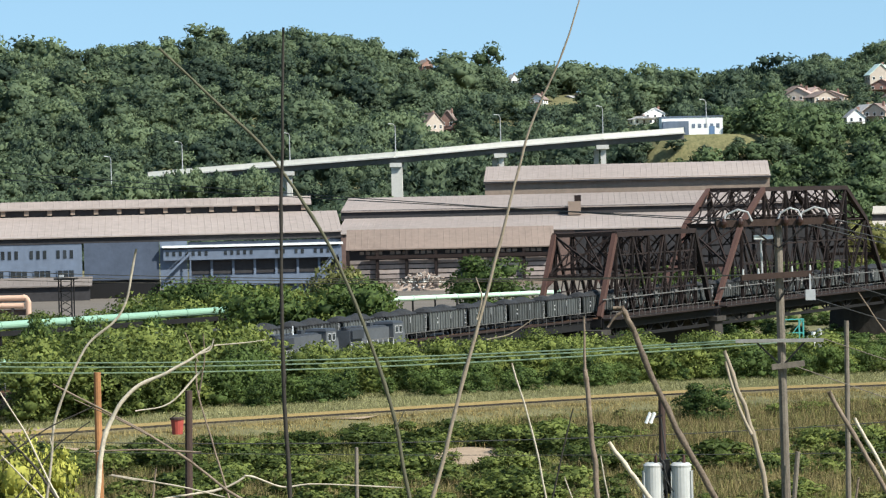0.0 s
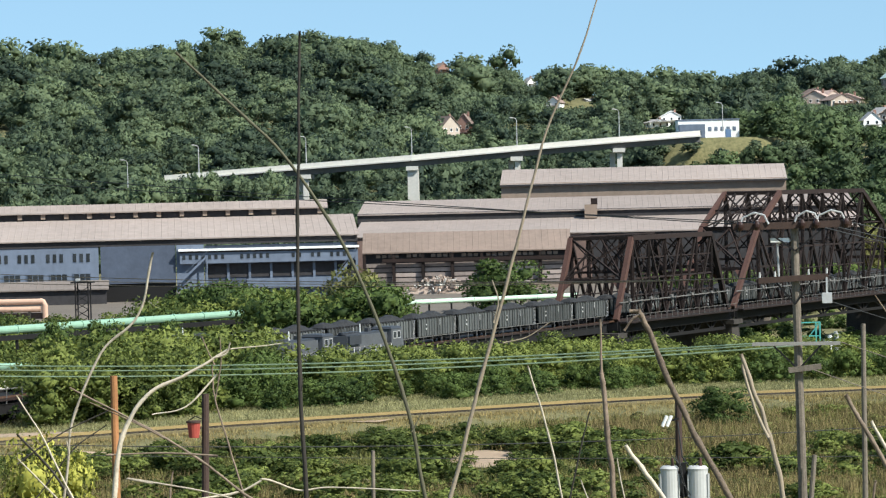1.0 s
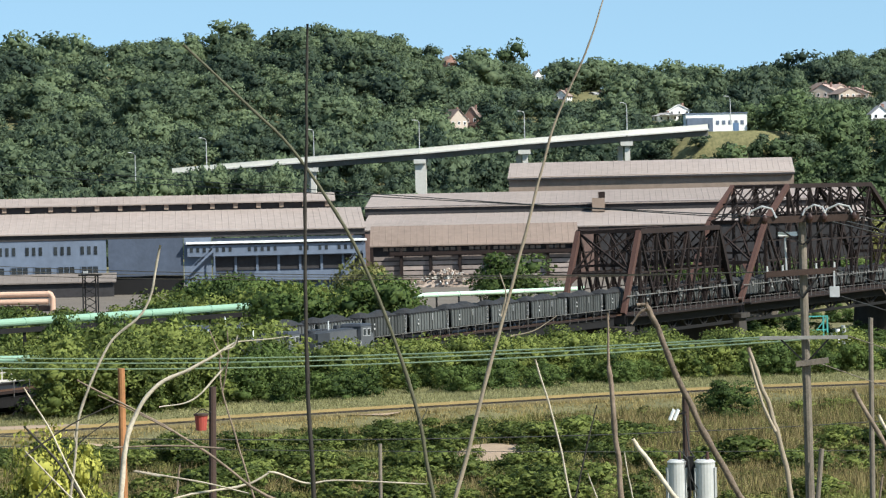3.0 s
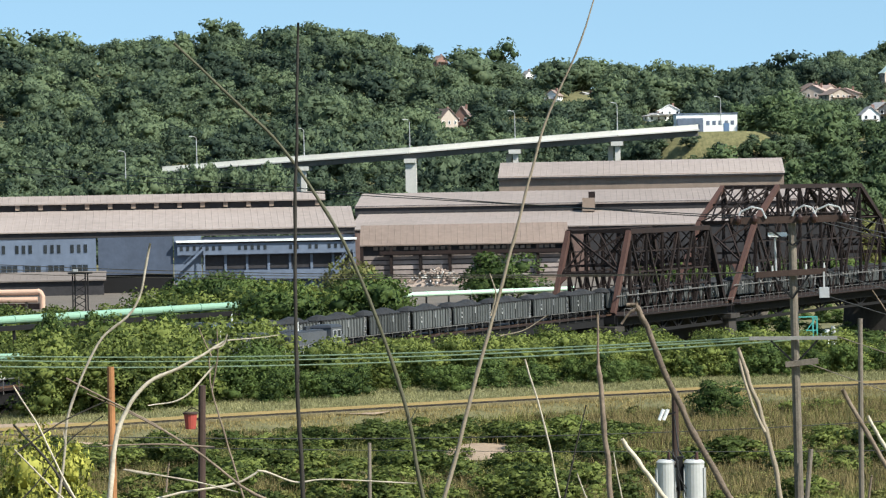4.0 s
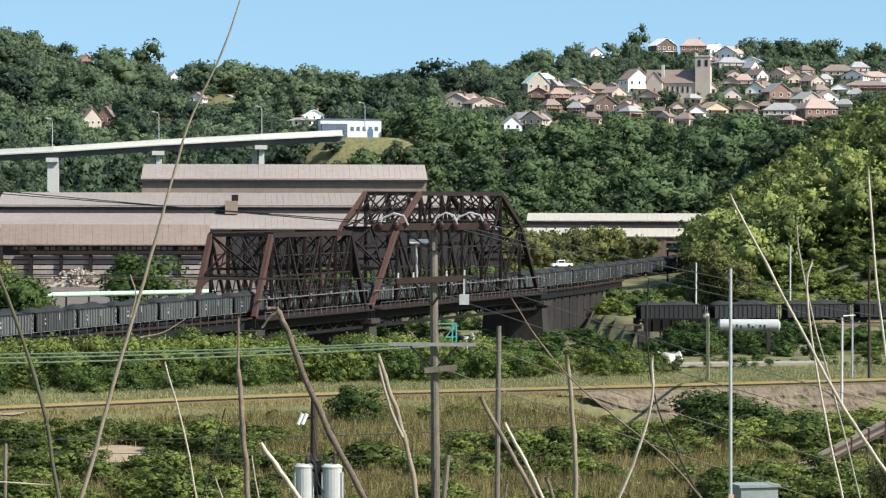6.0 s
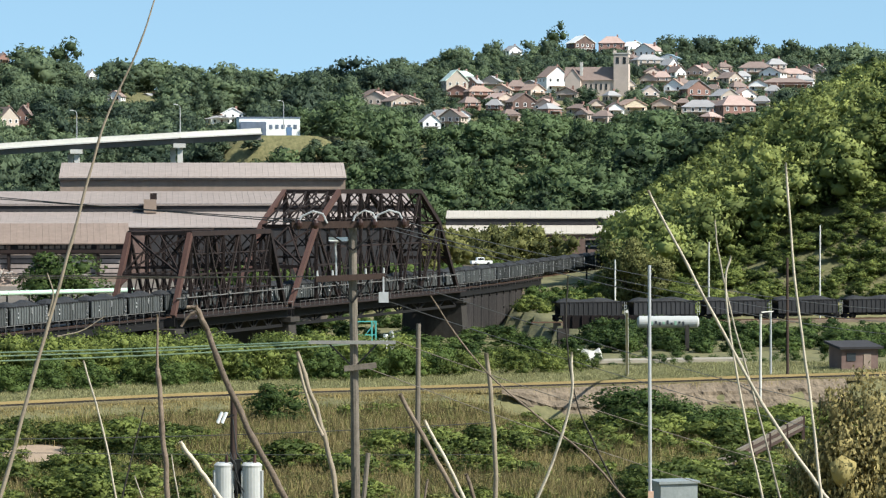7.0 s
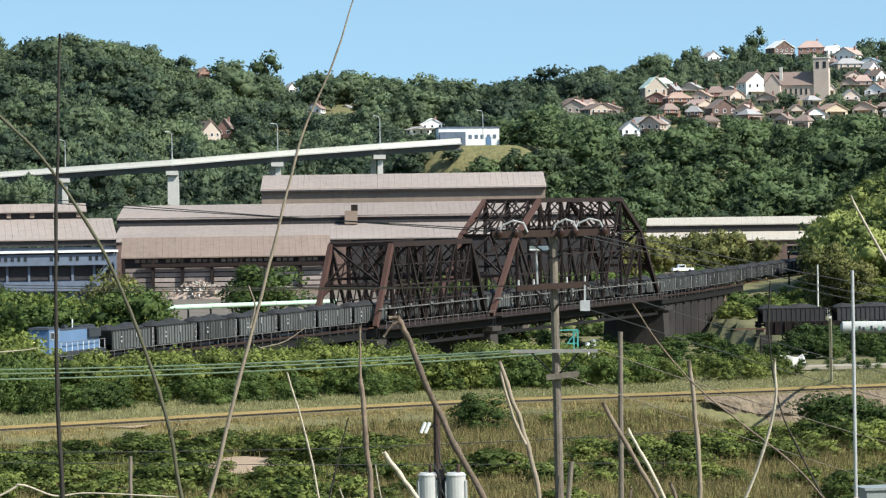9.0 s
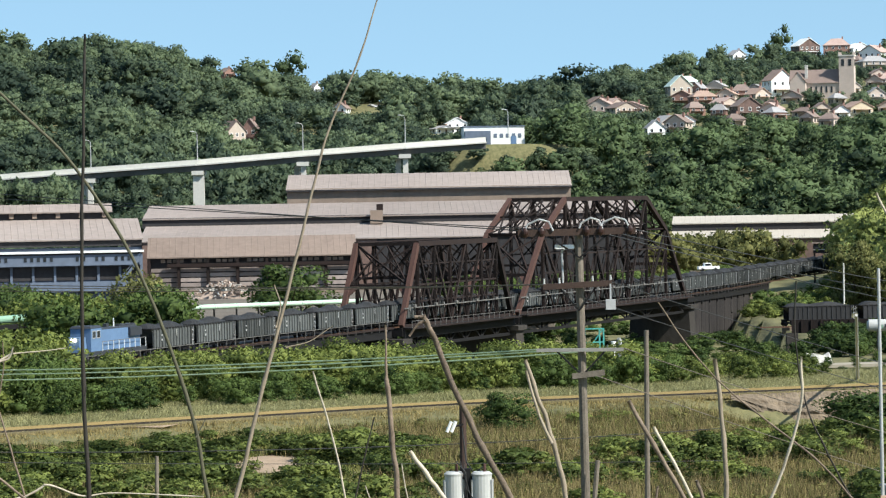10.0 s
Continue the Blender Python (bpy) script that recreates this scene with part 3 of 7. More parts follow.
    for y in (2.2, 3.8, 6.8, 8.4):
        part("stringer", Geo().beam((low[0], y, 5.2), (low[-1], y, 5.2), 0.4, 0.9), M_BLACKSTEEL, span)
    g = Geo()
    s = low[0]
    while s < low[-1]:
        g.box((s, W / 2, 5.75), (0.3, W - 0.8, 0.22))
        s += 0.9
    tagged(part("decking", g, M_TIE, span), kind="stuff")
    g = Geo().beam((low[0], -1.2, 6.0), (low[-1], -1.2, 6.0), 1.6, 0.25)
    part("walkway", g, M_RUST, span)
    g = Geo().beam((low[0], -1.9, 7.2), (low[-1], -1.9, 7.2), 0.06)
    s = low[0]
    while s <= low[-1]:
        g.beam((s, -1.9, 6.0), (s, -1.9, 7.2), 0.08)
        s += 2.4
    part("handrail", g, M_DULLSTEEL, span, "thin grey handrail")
    # Lower lattice fills the dark below the deck; steel and shade share its black.
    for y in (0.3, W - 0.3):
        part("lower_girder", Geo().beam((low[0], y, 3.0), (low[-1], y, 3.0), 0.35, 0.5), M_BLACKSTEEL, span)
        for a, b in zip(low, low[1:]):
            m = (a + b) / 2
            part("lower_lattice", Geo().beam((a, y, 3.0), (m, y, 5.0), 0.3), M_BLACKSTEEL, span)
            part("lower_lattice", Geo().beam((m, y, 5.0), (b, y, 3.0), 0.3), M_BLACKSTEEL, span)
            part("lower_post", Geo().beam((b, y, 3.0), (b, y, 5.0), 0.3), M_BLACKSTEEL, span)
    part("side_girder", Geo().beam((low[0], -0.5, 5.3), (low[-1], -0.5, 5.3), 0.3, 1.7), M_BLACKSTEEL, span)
    part("conduit", Geo().beam((low[0], -0.6, 9.2), (low[-1], -0.6, 9.4), 0.16), M_DULLSTEEL, span, "pale grey conduit along the truss")
    box = Geo().box((0, 0, 0), (0.9, 0.4, 0.45)).mesh("junction_box", M_DULLSTEEL)
    for i in range(int((low[-1] - low[0]) / 9)):
        part("junction_box", box, M_GREYSTEEL, span).location = (low[0] + 4 + i * 9, -0.7, 9.5)
    return span


truss_span("smaller rusty through-truss railway span", [(0, 6.4), (7, 19.4), (42, 19.4), (49, 6.4)], [0, 7, 14, 21, 28, 35, 42, 49], 0)
truss_span("tall rusty polygonal through-truss railway span", [(52, 6.4), (65, 20), (77, 26.2), (123, 26.2), (135, 20), (147, 6.4)], [52, 65, 77, 88.5, 100, 111.5, 123, 135, 147], 2)


def pier(s, width, z1, mat=M_DARKCONCRETE):
    ob = thing("bridge_pier", "stained masonry bridge pier", "bridge pier", "bridge piers", at=BRIDGE_POSE)
    part("shaft", Geo().box((s, 5.3, z1 / 2 - 4), (width, 14, z1 + 8), 0, 0.88), mat, ob)
    part("cap", Geo().box((s, 5.3, z1 + 0.2), (width + 0.4, 13.6, 0.8)), mat, ob)


pier(-1, 3.5, 3.8)
pier(50.5, 4.0, 3.8)
pier(148.5, 4.0, 3.8)

# line of the main track, in plan
LINE = [(-110, 200), (-76, 318), (-61, 362), (-46, 407), (-29.5, 455), (-11.5, 502), (8, 550), (26.5, 597), (45.5, 645), (57.5, 682), (67, 715), (77, 752), (87.5, 788), (99, 824), (113, 864), (131, 908), (160, 960)]
LINE_S = [0.0]
for _p, _q in zip(LINE, LINE[1:]):
    LINE_S.append(LINE_S[-1] + math.dist(_p, _q))


def on_line(s, off=0.0):
    """Place and heading at s metres along the main track, off metres towards the camera's side."""
    def at(v):
        return Vector((np.interp(v, LINE_S, [p[0] for p in LINE]), np.interp(v, LINE_S, [p[1] for p in LINE]), 0))
    p = (at(s - 6) + at(s) * 2 + at(s + 6)) / 4
    d = (at(s + 9) - at(s - 9)).normalized()
    return p + Vector((d.y, -d.x, 0)) * off, math.atan2(d.y, d.x)


def ribbon(s0, s1, off, z, w, h, step=6.0):
    """A bar that follows the track, in one skin."""
    n = max(1, math.ceil((s1 - s0) / step))
    pts = []
    for i in range(n + 1):
        p, a = on_line(s0 + (s1 - s0) * i / n, off)
        side = Vector((math.sin(a), -math.cos(a), 0)) * w / 2
        for k, dz in ((-1, -1), (1, -1), (1, 1), (-1, 1)):
            q = p + side * k
            pts.append((q.x, q.y, z + dz * h / 2))
    faces = [(i * 4 + k, i * 4 + (k + 1) % 4, i * 4 + 4 + (k + 1) % 4, i * 4 + 4 + k) for i in range(n) for k in range(4)]
    return Geo().put(pts, faces + [(3, 2, 1, 0), (n * 4, n * 4 + 1, n * 4 + 2, n * 4 + 3)])


S_BRIDGE = LINE_S[5]
for off in (-0.72, 0.72):
    part("rail", ribbon(10, LINE_S[-1] - 5, off, 6.1, 0.12, 0.2), M_RAIL)["kind"] = "structure"


def approach(s0, s1, name, label):
    ap = thing(name, label, "railway viaduct", at=None)
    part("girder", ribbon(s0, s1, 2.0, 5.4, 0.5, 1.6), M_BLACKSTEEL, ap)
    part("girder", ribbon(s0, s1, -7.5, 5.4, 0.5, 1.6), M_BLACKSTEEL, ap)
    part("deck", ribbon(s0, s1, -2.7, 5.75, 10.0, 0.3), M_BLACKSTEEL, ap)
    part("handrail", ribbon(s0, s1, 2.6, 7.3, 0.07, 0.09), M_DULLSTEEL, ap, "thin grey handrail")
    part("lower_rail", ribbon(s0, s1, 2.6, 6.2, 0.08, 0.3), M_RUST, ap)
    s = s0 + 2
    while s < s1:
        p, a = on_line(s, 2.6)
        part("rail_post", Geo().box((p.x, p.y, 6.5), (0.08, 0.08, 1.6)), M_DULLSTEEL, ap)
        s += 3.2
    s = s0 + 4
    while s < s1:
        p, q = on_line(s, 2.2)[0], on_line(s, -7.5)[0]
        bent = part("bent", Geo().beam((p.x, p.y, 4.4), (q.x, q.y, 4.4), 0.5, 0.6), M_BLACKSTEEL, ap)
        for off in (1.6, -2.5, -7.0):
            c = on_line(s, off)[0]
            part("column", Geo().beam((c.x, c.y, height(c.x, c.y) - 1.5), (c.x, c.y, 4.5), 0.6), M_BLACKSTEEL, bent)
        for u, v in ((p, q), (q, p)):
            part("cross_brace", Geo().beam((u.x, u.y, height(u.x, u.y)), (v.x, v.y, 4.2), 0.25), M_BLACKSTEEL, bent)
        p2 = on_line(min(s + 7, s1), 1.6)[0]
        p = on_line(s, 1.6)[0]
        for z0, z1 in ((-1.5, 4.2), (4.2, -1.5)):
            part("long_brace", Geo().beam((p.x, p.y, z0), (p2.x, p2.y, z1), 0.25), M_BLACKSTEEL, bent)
        s += 7


approach(20, S_BRIDGE - 2, "approach_trestle", "rusty girder trestle leading to the truss bridge")
approach(S_BRIDGE + 149, S_BRIDGE + 240, "curved_trestle", "near-black steel trestle curving away from the bridge")
M_BLACKWALL = material("near_black_masonry", (0.012, 0.011, 0.012), 0.9, 0, 0.5, 0.12, 1.2, 0.4, tint=(0.026, 0.022, 0.021), streak=0.9)
M_TANWALLSTONE = material("buff_stained_masonry", (0.13, 0.10, 0.075), 0.9, 0, 0.35, 0.2, 1.5, 0.4, streak=0.6)
ab = part("retaining_wall", ribbon(S_BRIDGE + 150, S_BRIDGE + 217, 1.3, -0.6, 1.2, 10.4), M_BLACKWALL)
tagged(ab, "near-black streaked masonry wall below the curved trestle", "retaining wall", kind="structure")
_p, _a = on_line(S_BRIDGE + 219, 0.2)
ab = part("abutment", Geo().box((_p.x, _p.y, -0.6), (4.0, 3.6, 10.8), _a, 0.94), M_TANWALLSTONE)
tagged(ab, "buff stained masonry abutment below the trestle", "abutment", kind="structure")


# ---- trains ----
CAR = 14.6


def hopper(paint, lettered=True):
    """An open coal hopper, x along the car, rails at z 0."""
    ob = thing("coal_hopper", "grey-green open hopper wagon heaped with coal", "hopper wagon", "coal train wagons")
    h = CAR / 2 - 0.55
    body = Geo()
    for y in (-1.5, 1.5):
        body.box((0, y, 2.35), (2 * h - 1.2, 0.1, 2.5))
    for x in (-h, h):
        t = 1 if x > 0 else -1
        body.sheet([(x - 0.1 * t, -1.5, 3.6), (x - 0.1 * t, 1.5, 3.6), (x - 2.2 * t, 1.5, 1.6), (x - 2.2 * t, -1.5, 1.6)], 0.1)
    part("body", body, paint, ob)
    part("top_rim", Geo().box((0, -1.55, 3.58), (2 * h, 0.16, 0.18)).box((0, 1.55, 3.58), (2 * h, 0.16, 0.18)).box((-h, 0, 3.58), (0.16, 3.2, 0.18)).box((h, 0, 3.58), (0.16, 3.2, 0.18)), M_BLACKSTEEL, ob)
    rib = Geo().box((0, 0, 2.35), (0.14, 0.14, 2.5)).mesh("side_rib", paint)
    for i in range(14):
        for y in (-1.61, 1.61):
            part("side_rib", rib, paint, ob).location = (-h + 0.7 + i * (2 * h - 1.4) / 13, y, 0)
    g = Geo()
    nx, ny = 14, 6
    pts = []
    for i in range(nx + 1):
        for j in range(ny + 1):
            u, v = i / nx * 2 - 1, j / ny * 2 - 1
            z = 3.5 + 0.75 * (1 - abs(u) ** 6) * (1 - v * v) + 0.16 * noise.noise((u * 5, v * 3, 7)) + 0.2 * math.sin(u * 6)
            pts.append((u * (h - 0.1), v * 1.48, z))
    g.put(pts, [(i * (ny + 1) + j, (i + 1) * (ny + 1) + j, (i + 1) * (ny + 1) + j + 1, i * (ny + 1) + j + 1) for i in range(nx) for j in range(ny)])
    part("coal_load", g, M_COAL, ob, "heaped black coal")
    for x in (-3.3, 0, 3.3):
        part("hopper_chute", Geo().box((x, 0, 0.95), (2.2, 2.2, 0.8), 0, 1.2), M_BLACKSTEEL, ob)
    part("sill", Geo().box((0, 0, 1.05), (2 * h + 0.7, 0.5, 0.4)), M_BLACKSTEEL, ob)
    for x in (-h + 1.1, h - 1.1):
        bog = part("bogie", Geo().box((x, -1.0, 0.55), (2.2, 0.15, 0.35)).box((x, 1.0, 0.55), (2.2, 0.15, 0.35)).box((x, 0, 0.6), (0.5, 2.0, 0.3)), M_BLACKSTEEL, ob)
        for dx in (-0.85, 0.85):
            for y in (-0.76, 0.76):
                part("wheel", Geo().tube([(x + dx, y - 0.07, 0.46), (x + dx, y + 0.07, 0.46)], 0.46, 12), M_BLACKSTEEL, bog)
    for y in (-1.69, 1.69) if lettered else ():
        part("lettering_bar", Geo().box((1.2, y, 2.9), (0.14, 0.03, 0.9)), M_GREYSTEEL, ob, "white stencilled bar")
        part("lettering_bar", Geo().box((-3.6, y, 2.1), (0.4, 0.03, 0.26)), M_GREYSTEEL, ob, "white stencilled bar")
        part("lettering_bar", Geo().box((-3.6, y, 2.7), (0.34, 0.03, 0.2)), M_GREYSTEEL, ob, "white stencilled bar")
    part("ladder", Geo().box((h - 0.2, -1.62, 2.2), (0.06, 0.06, 2.6)).box((h + 0.25, -1.62, 2.2), (0.06, 0.06, 2.6)).box((h, -1.62, 1.6), (0.5, 0.06, 0.06)).box((h, -1.62, 2.3), (0.5, 0.06, 0.06)).box((h, -1.62, 3.0), (0.5, 0.06, 0.06)), M_GREYSTEEL, ob)
    return ob


def locomotive(label, glow, paint):
    """A diesel locomotive 20.5 m long; the cab is at its -x end."""
    ob = thing("locomotive", label, "locomotive", "locomotives")
    part("frame", Geo().box((0, 0, 1.3), (20, 2.9, 0.5)), M_LOCODARK, ob)
    part("long_hood", Geo().box((2.6, 0, 2.85), (12.6, 1.9, 2.6)), paint, ob)
    part("radiator", Geo().box((7.0, 0, 3.6), (3.6, 2.6, 1.1)), M_LOCODARK, ob)
    part("hood_roof", Geo().box((2.6, 0, 4.25), (12.4, 1.5, 0.3), 0, 0.9), M_LOCODARK, ob)
    part("cab", Geo().box((-5.6, 0, 3.05), (3.2, 2.9, 3.0)), paint, ob)
    part("cab_roof", Geo().box((-5.6, 0, 4.65), (3.5, 3.0, 0.3), 0, 0.85), M_LOCODARK, ob)
    part("nose", Geo().box((-8.3, 0, 2.5), (2.2, 1.8, 1.9), 0, 0.85), paint, ob)
    for y in (-1.47, 1.47):
        for x in (-6.3, -5.0):
            w = part("cab_window", Geo().box((x, y, 3.7), (0.85, 0.05, 0.8)), M_GLASS, ob)
            part("window_frame", Geo().box((x, y, 4.15), (1.0, 0.08, 0.08)).box((x, y, 3.25), (1.0, 0.08, 0.08)).box((x - 0.47, y, 3.7), (0.08, 0.08, 0.9)).box((x + 0.47, y, 3.7), (0.08, 0.08, 0.9)), M_GREYSTEEL, w, "pale grey window frame")
        part("handrail", Geo().beam((-3.8, y, 2.7), (9.6, y, 2.7), 0.07), M_DULLSTEEL, ob, "grey handrail")
        for i in range(9):
            part("stanchion", Geo().box((-3.8 + i * 1.67, y, 2.1), (0.06, 0.06, 1.2)), M_WHITE, ob)
    for i in range(3):
        part("roof_fan", Geo().tube([(4.6 + i * 1.7, 0, 4.3), (4.6 + i * 1.7, 0, 4.6)], 0.7, 14), M_LOCODARK, ob)
    part("exhaust_stack", Geo().box((0.4, 0, 4.6), (0.9, 0.5, 0.5)), M_LOCODARK, ob)
    part("antenna", Geo().box((2.8, 0.0, 4.9), (0.12, 0.12, 1.2)), M_WHITE, ob)
    part("fuel_tank", Geo().box((0.5, 0, 0.75), (5, 2.4, 0.8)), M_LOCODARK, ob)
    for x in (-6.6, 6.6):
        bog = part("bogie", Geo().box((x, -1.05, 0.6), (4.2, 0.2, 0.5)).box((x, 1.05, 0.6), (4.2, 0.2, 0.5)), M_BLACKSTEEL, ob)
        for dx in (-1.6, 0, 1.6):
            for y in (-0.76, 0.76):
                part("wheel", Geo().tube([(x + dx, y - 0.07, 0.52), (x + dx, y + 0.07, 0.52)], 0.52, 12), M_BLACKSTEEL, bog)
    part("headlight", Geo().tube([(-9.42, -0.22, 3.1), (-9.3, -0.22, 3.1)], 0.2, 12).tube([(-9.42, 0.22, 3.1), (-9.3, 0.22, 3.1)], 0.2, 12), M_LAMP if glow else M_WHITE, ob, "lit headlamp" if glow else "")
    return ob


M_LAMP = material("headlamp", (1, 0.85, 0.6), 0.4, 0, 0, 1, 1, 0, glow=((1.0, 0.72, 0.4), 12.0 ))

M_LOCOSLATE = material("slate_blue_locomotive_paint", (0.075, 0.080, 0.088), 0.6, 0, 0.3, 0.4, 4, 0.05)
TRAIN_SPEED = 4.65
TAIL_AT_9 = LINE_S[3] + 7.5
HOPPERS = []
_first = hopper(M_HOPPER)
M_BLACKHOPPER = material("black_hopper_steel", (0.022, 0.022, 0.025), 0.7, 0, 0.4, 0.3, 3, 0.1, 0.4, streak=0.4)
for i in range(38):
    HOPPERS.append((_first if i == 0 else copy_thing(_first, pose(0, 0, 0)), TAIL_AT_9 + CAR * (i + 0.5)))
PUSHER = locomotive("blue diesel locomotive with a lit headlamp behind the coal train", True, M_LOCO)
LIGHT_ENGINES = [(locomotive("slate grey diesel locomotive on the nearer track behind bushes", False, M_LOCOSLATE), 0.0)]
LIGHT_ENGINES.append((copy_thing(LIGHT_ENGINES[0][0], pose(0, 0, 0)), -21.5))


def ride(ob, s9, off, z, speed, flip=0.0):
    rows = []
    for k in range(0, 21):
        t = k * 0.5
        p, a = on_line(s9 + speed * (t - 9.0), off)
        rows.append((t, pose(p.x, p.y, z, 0, 0, math.degrees(a) + flip)))
    walk(ob, rows)


def motions():
    for ob, s in HOPPERS:
        ride(ob, s, 0.0, RAIL, TRAIN_SPEED)
    ride(PUSHER, TAIL_AT_9 - 10.6, 0.0, RAIL, TRAIN_SPEED)
    # the tall stem gives a little in the wind
    foot = Matrix.Translation((-1.21, 16.96, 24.38))
    walk(SWAYING, [(t, foot @ Matrix.Rotation(radians(a), 4, "Y") @ foot.inverted()) for t, a in ((0.0, 0.0), (5.0, 0.05), (7.5, -0.55), (9.0, -0.8), (10.0, -0.85))])
    for ob, ds in LIGHT_ENGINES:
        ride(ob, LIGHT_S + ds, 6.0, 4.9, -6.0, 180.0)


LIGHT_S = TAIL_AT_9 - 52.0

# ---- road viaduct ----
DECK = [(-194.14, 1210.53, 38.42), (-176.43, 1207.18, 39.51), (-138.52, 1202.04, 41.62), (-96.70, 1196.10, 43.80), (-56.74, 1194.65, 46.49), (-17.94, 1193.87, 48.75), (12.81, 1195.93, 50.40)]


# Paler than M_CONCRETE: sunlight on the parapet face is put into the colour.
M_PARAPET = material("sunlit_parapet_concrete", (0.72, 0.69, 0.62), 0.85, 0, 0.1, 0.06, 1.0, 0.1, streak=0.3)


def viaduct():
    road = thing("road_viaduct", "long pale concrete highway viaduct on tall piers", "viaduct")
    for a, b in zip(DECK, DECK[1:]):
        a, b = Vector(a), Vector(b)
        s = Vector((0, 1, 0))
        for k in (0.0, 11.0):
            part("parapet", Geo().beam(a + s * k + Vector((0, 0, -0.9)), b + s * k + Vector((0, 0, -0.9)), 0.5, 1.9), M_PARAPET, road)
        part("deck_slab", Geo().beam(a + s * 5.5 + Vector((0, 0, -2.0)), b + s * 5.5 + Vector((0, 0, -2.0)), 12.5, 0.5), M_CONCRETE, road)
        for k in (1.4, 5.5, 9.6):
            part("girder", Geo().beam(a + s * k + Vector((0, 0, -3.2)), b + s * k + Vector((0, 0, -3.2)), 0.6, 2.0), M_DULLSTEEL, road, "grey steel girder")
    for i in (2, 3, 4, 5):
        p = Vector(DECK[i])
        base = height(p.x, p.y) - 3
        top = p.z - 4.3
        pr = part("pier_cap", Geo().box((p.x, p.y + 5.5, top - 0.7), (4.6, 12, 1.6)), M_CONCRETE, road)
        w = 4.2 if i == 3 else 2.0
        part("pier_column", Geo().box((p.x + 0.2, p.y + 2.0, (base + top - 1.4) / 2), (w, 2.4, top - 1.4 - base)), M_CONCRETE, road)
        if i != 3:
            part("pier_column", Geo().box((p.x - 2.6, p.y + 8.5, (base + top - 1.4) / 2), (2.0, 2.4, top - 1.4 - base)), M_CONCRETE, road)


viaduct()
LAMP_BASES = [(-180.52, 1209.60, 39.84), (-137.87, 1202.12, 42.04), (-96.69, 1196.10, 44.45), (-56.52, 1194.66, 46.91), (-17.71, 1193.87, 49.18), (21.95, 1229.80, 51.76), (-213.95, 1241.70, 35.26)]


def street_lamp(p):
    ob = thing("street_lamp", "grey steel street lamp on the viaduct", "street lamp", "viaduct street lamps", at=Matrix.Translation(p))
    part("pole", Geo().tube([(0, 0, -1), (0, 0, 9.0)], [0.22, 0.14], 8), M_GREYSTEEL, ob)
    part("arm", Geo().tube([(0, 0, 9.0), (-0.4, -0.3, 9.8), (-1.6, -1.2, 10.1)], 0.12, 6), M_GREYSTEEL, ob)
    part("head", Geo().box((-2.0, -1.5, 10.1), (1.2, 0.5, 0.3), 0.6), M_GREYSTEEL, ob)


for p in LAMP_BASES:
    street_lamp(p)


# ---- town on the hill ----
M_BRICK = material("red_brick", (0.26, 0.155, 0.125), 0.9, 0, 0.2, 0.3, 3, 0.1, 0.2)
M_TANWALL = material("tan_brick_wall", (0.44, 0.37, 0.31), 0.9, 0, 0.15, 0.3, 3, 0.1, 0.2)
M_PINKWALL = material("pinkish_stone", (0.50, 0.41, 0.355), 0.9, 0, 0.15, 0.3, 3, 0.1, 0.1)
M_YELLOWWALL = material("yellow_painted_siding", (0.48, 0.41, 0.30), 0.8, 0, 0.15, 0.3, 3, 0.1)
M_ROOFTILE = {
    "brown": material("brown_shingles", (0.20, 0.15, 0.13), 0.9, 0, 0.25, 0.4, 4, 0.2, 0.3),
    "orange": material("orange_brown_shingles", (0.32, 0.225, 0.18), 0.9, 0, 0.2, 0.4, 4, 0.2, 0.2),
    "grey": material("grey_shingles", (0.28, 0.27, 0.27), 0.9, 0, 0.2, 0.4, 4, 0.2, 0.3),
    "blue": material("blue_grey_roof", (0.20, 0.27, 0.33), 0.7, 0, 0.15, 0.4, 4, 0.1),
    "pink": material("pinkish_shingles", (0.38, 0.275, 0.24), 0.9, 0, 0.2, 0.4, 4, 0.2),
    "mint": material("pale_mint_metal_roof", (0.60, 0.70, 0.62), 0.6, 0, 0.1, 0.3, 2, 0.1),
    "white": material("white_roof", (0.75, 0.75, 0.74), 0.7, 0, 0.1, 0.3, 2, 0.1),
}
WALLS = {"white": (M_WHITE, "white"), "brick": (M_BRICK, "red brick"), "tan": (M_TANWALL, "tan brick"), "pink": (M_PINKWALL, "pinkish"), "yellow": (M_YELLOWWALL, "yellow"), "dark": (M_BROWNSIDING, "dark brown")}


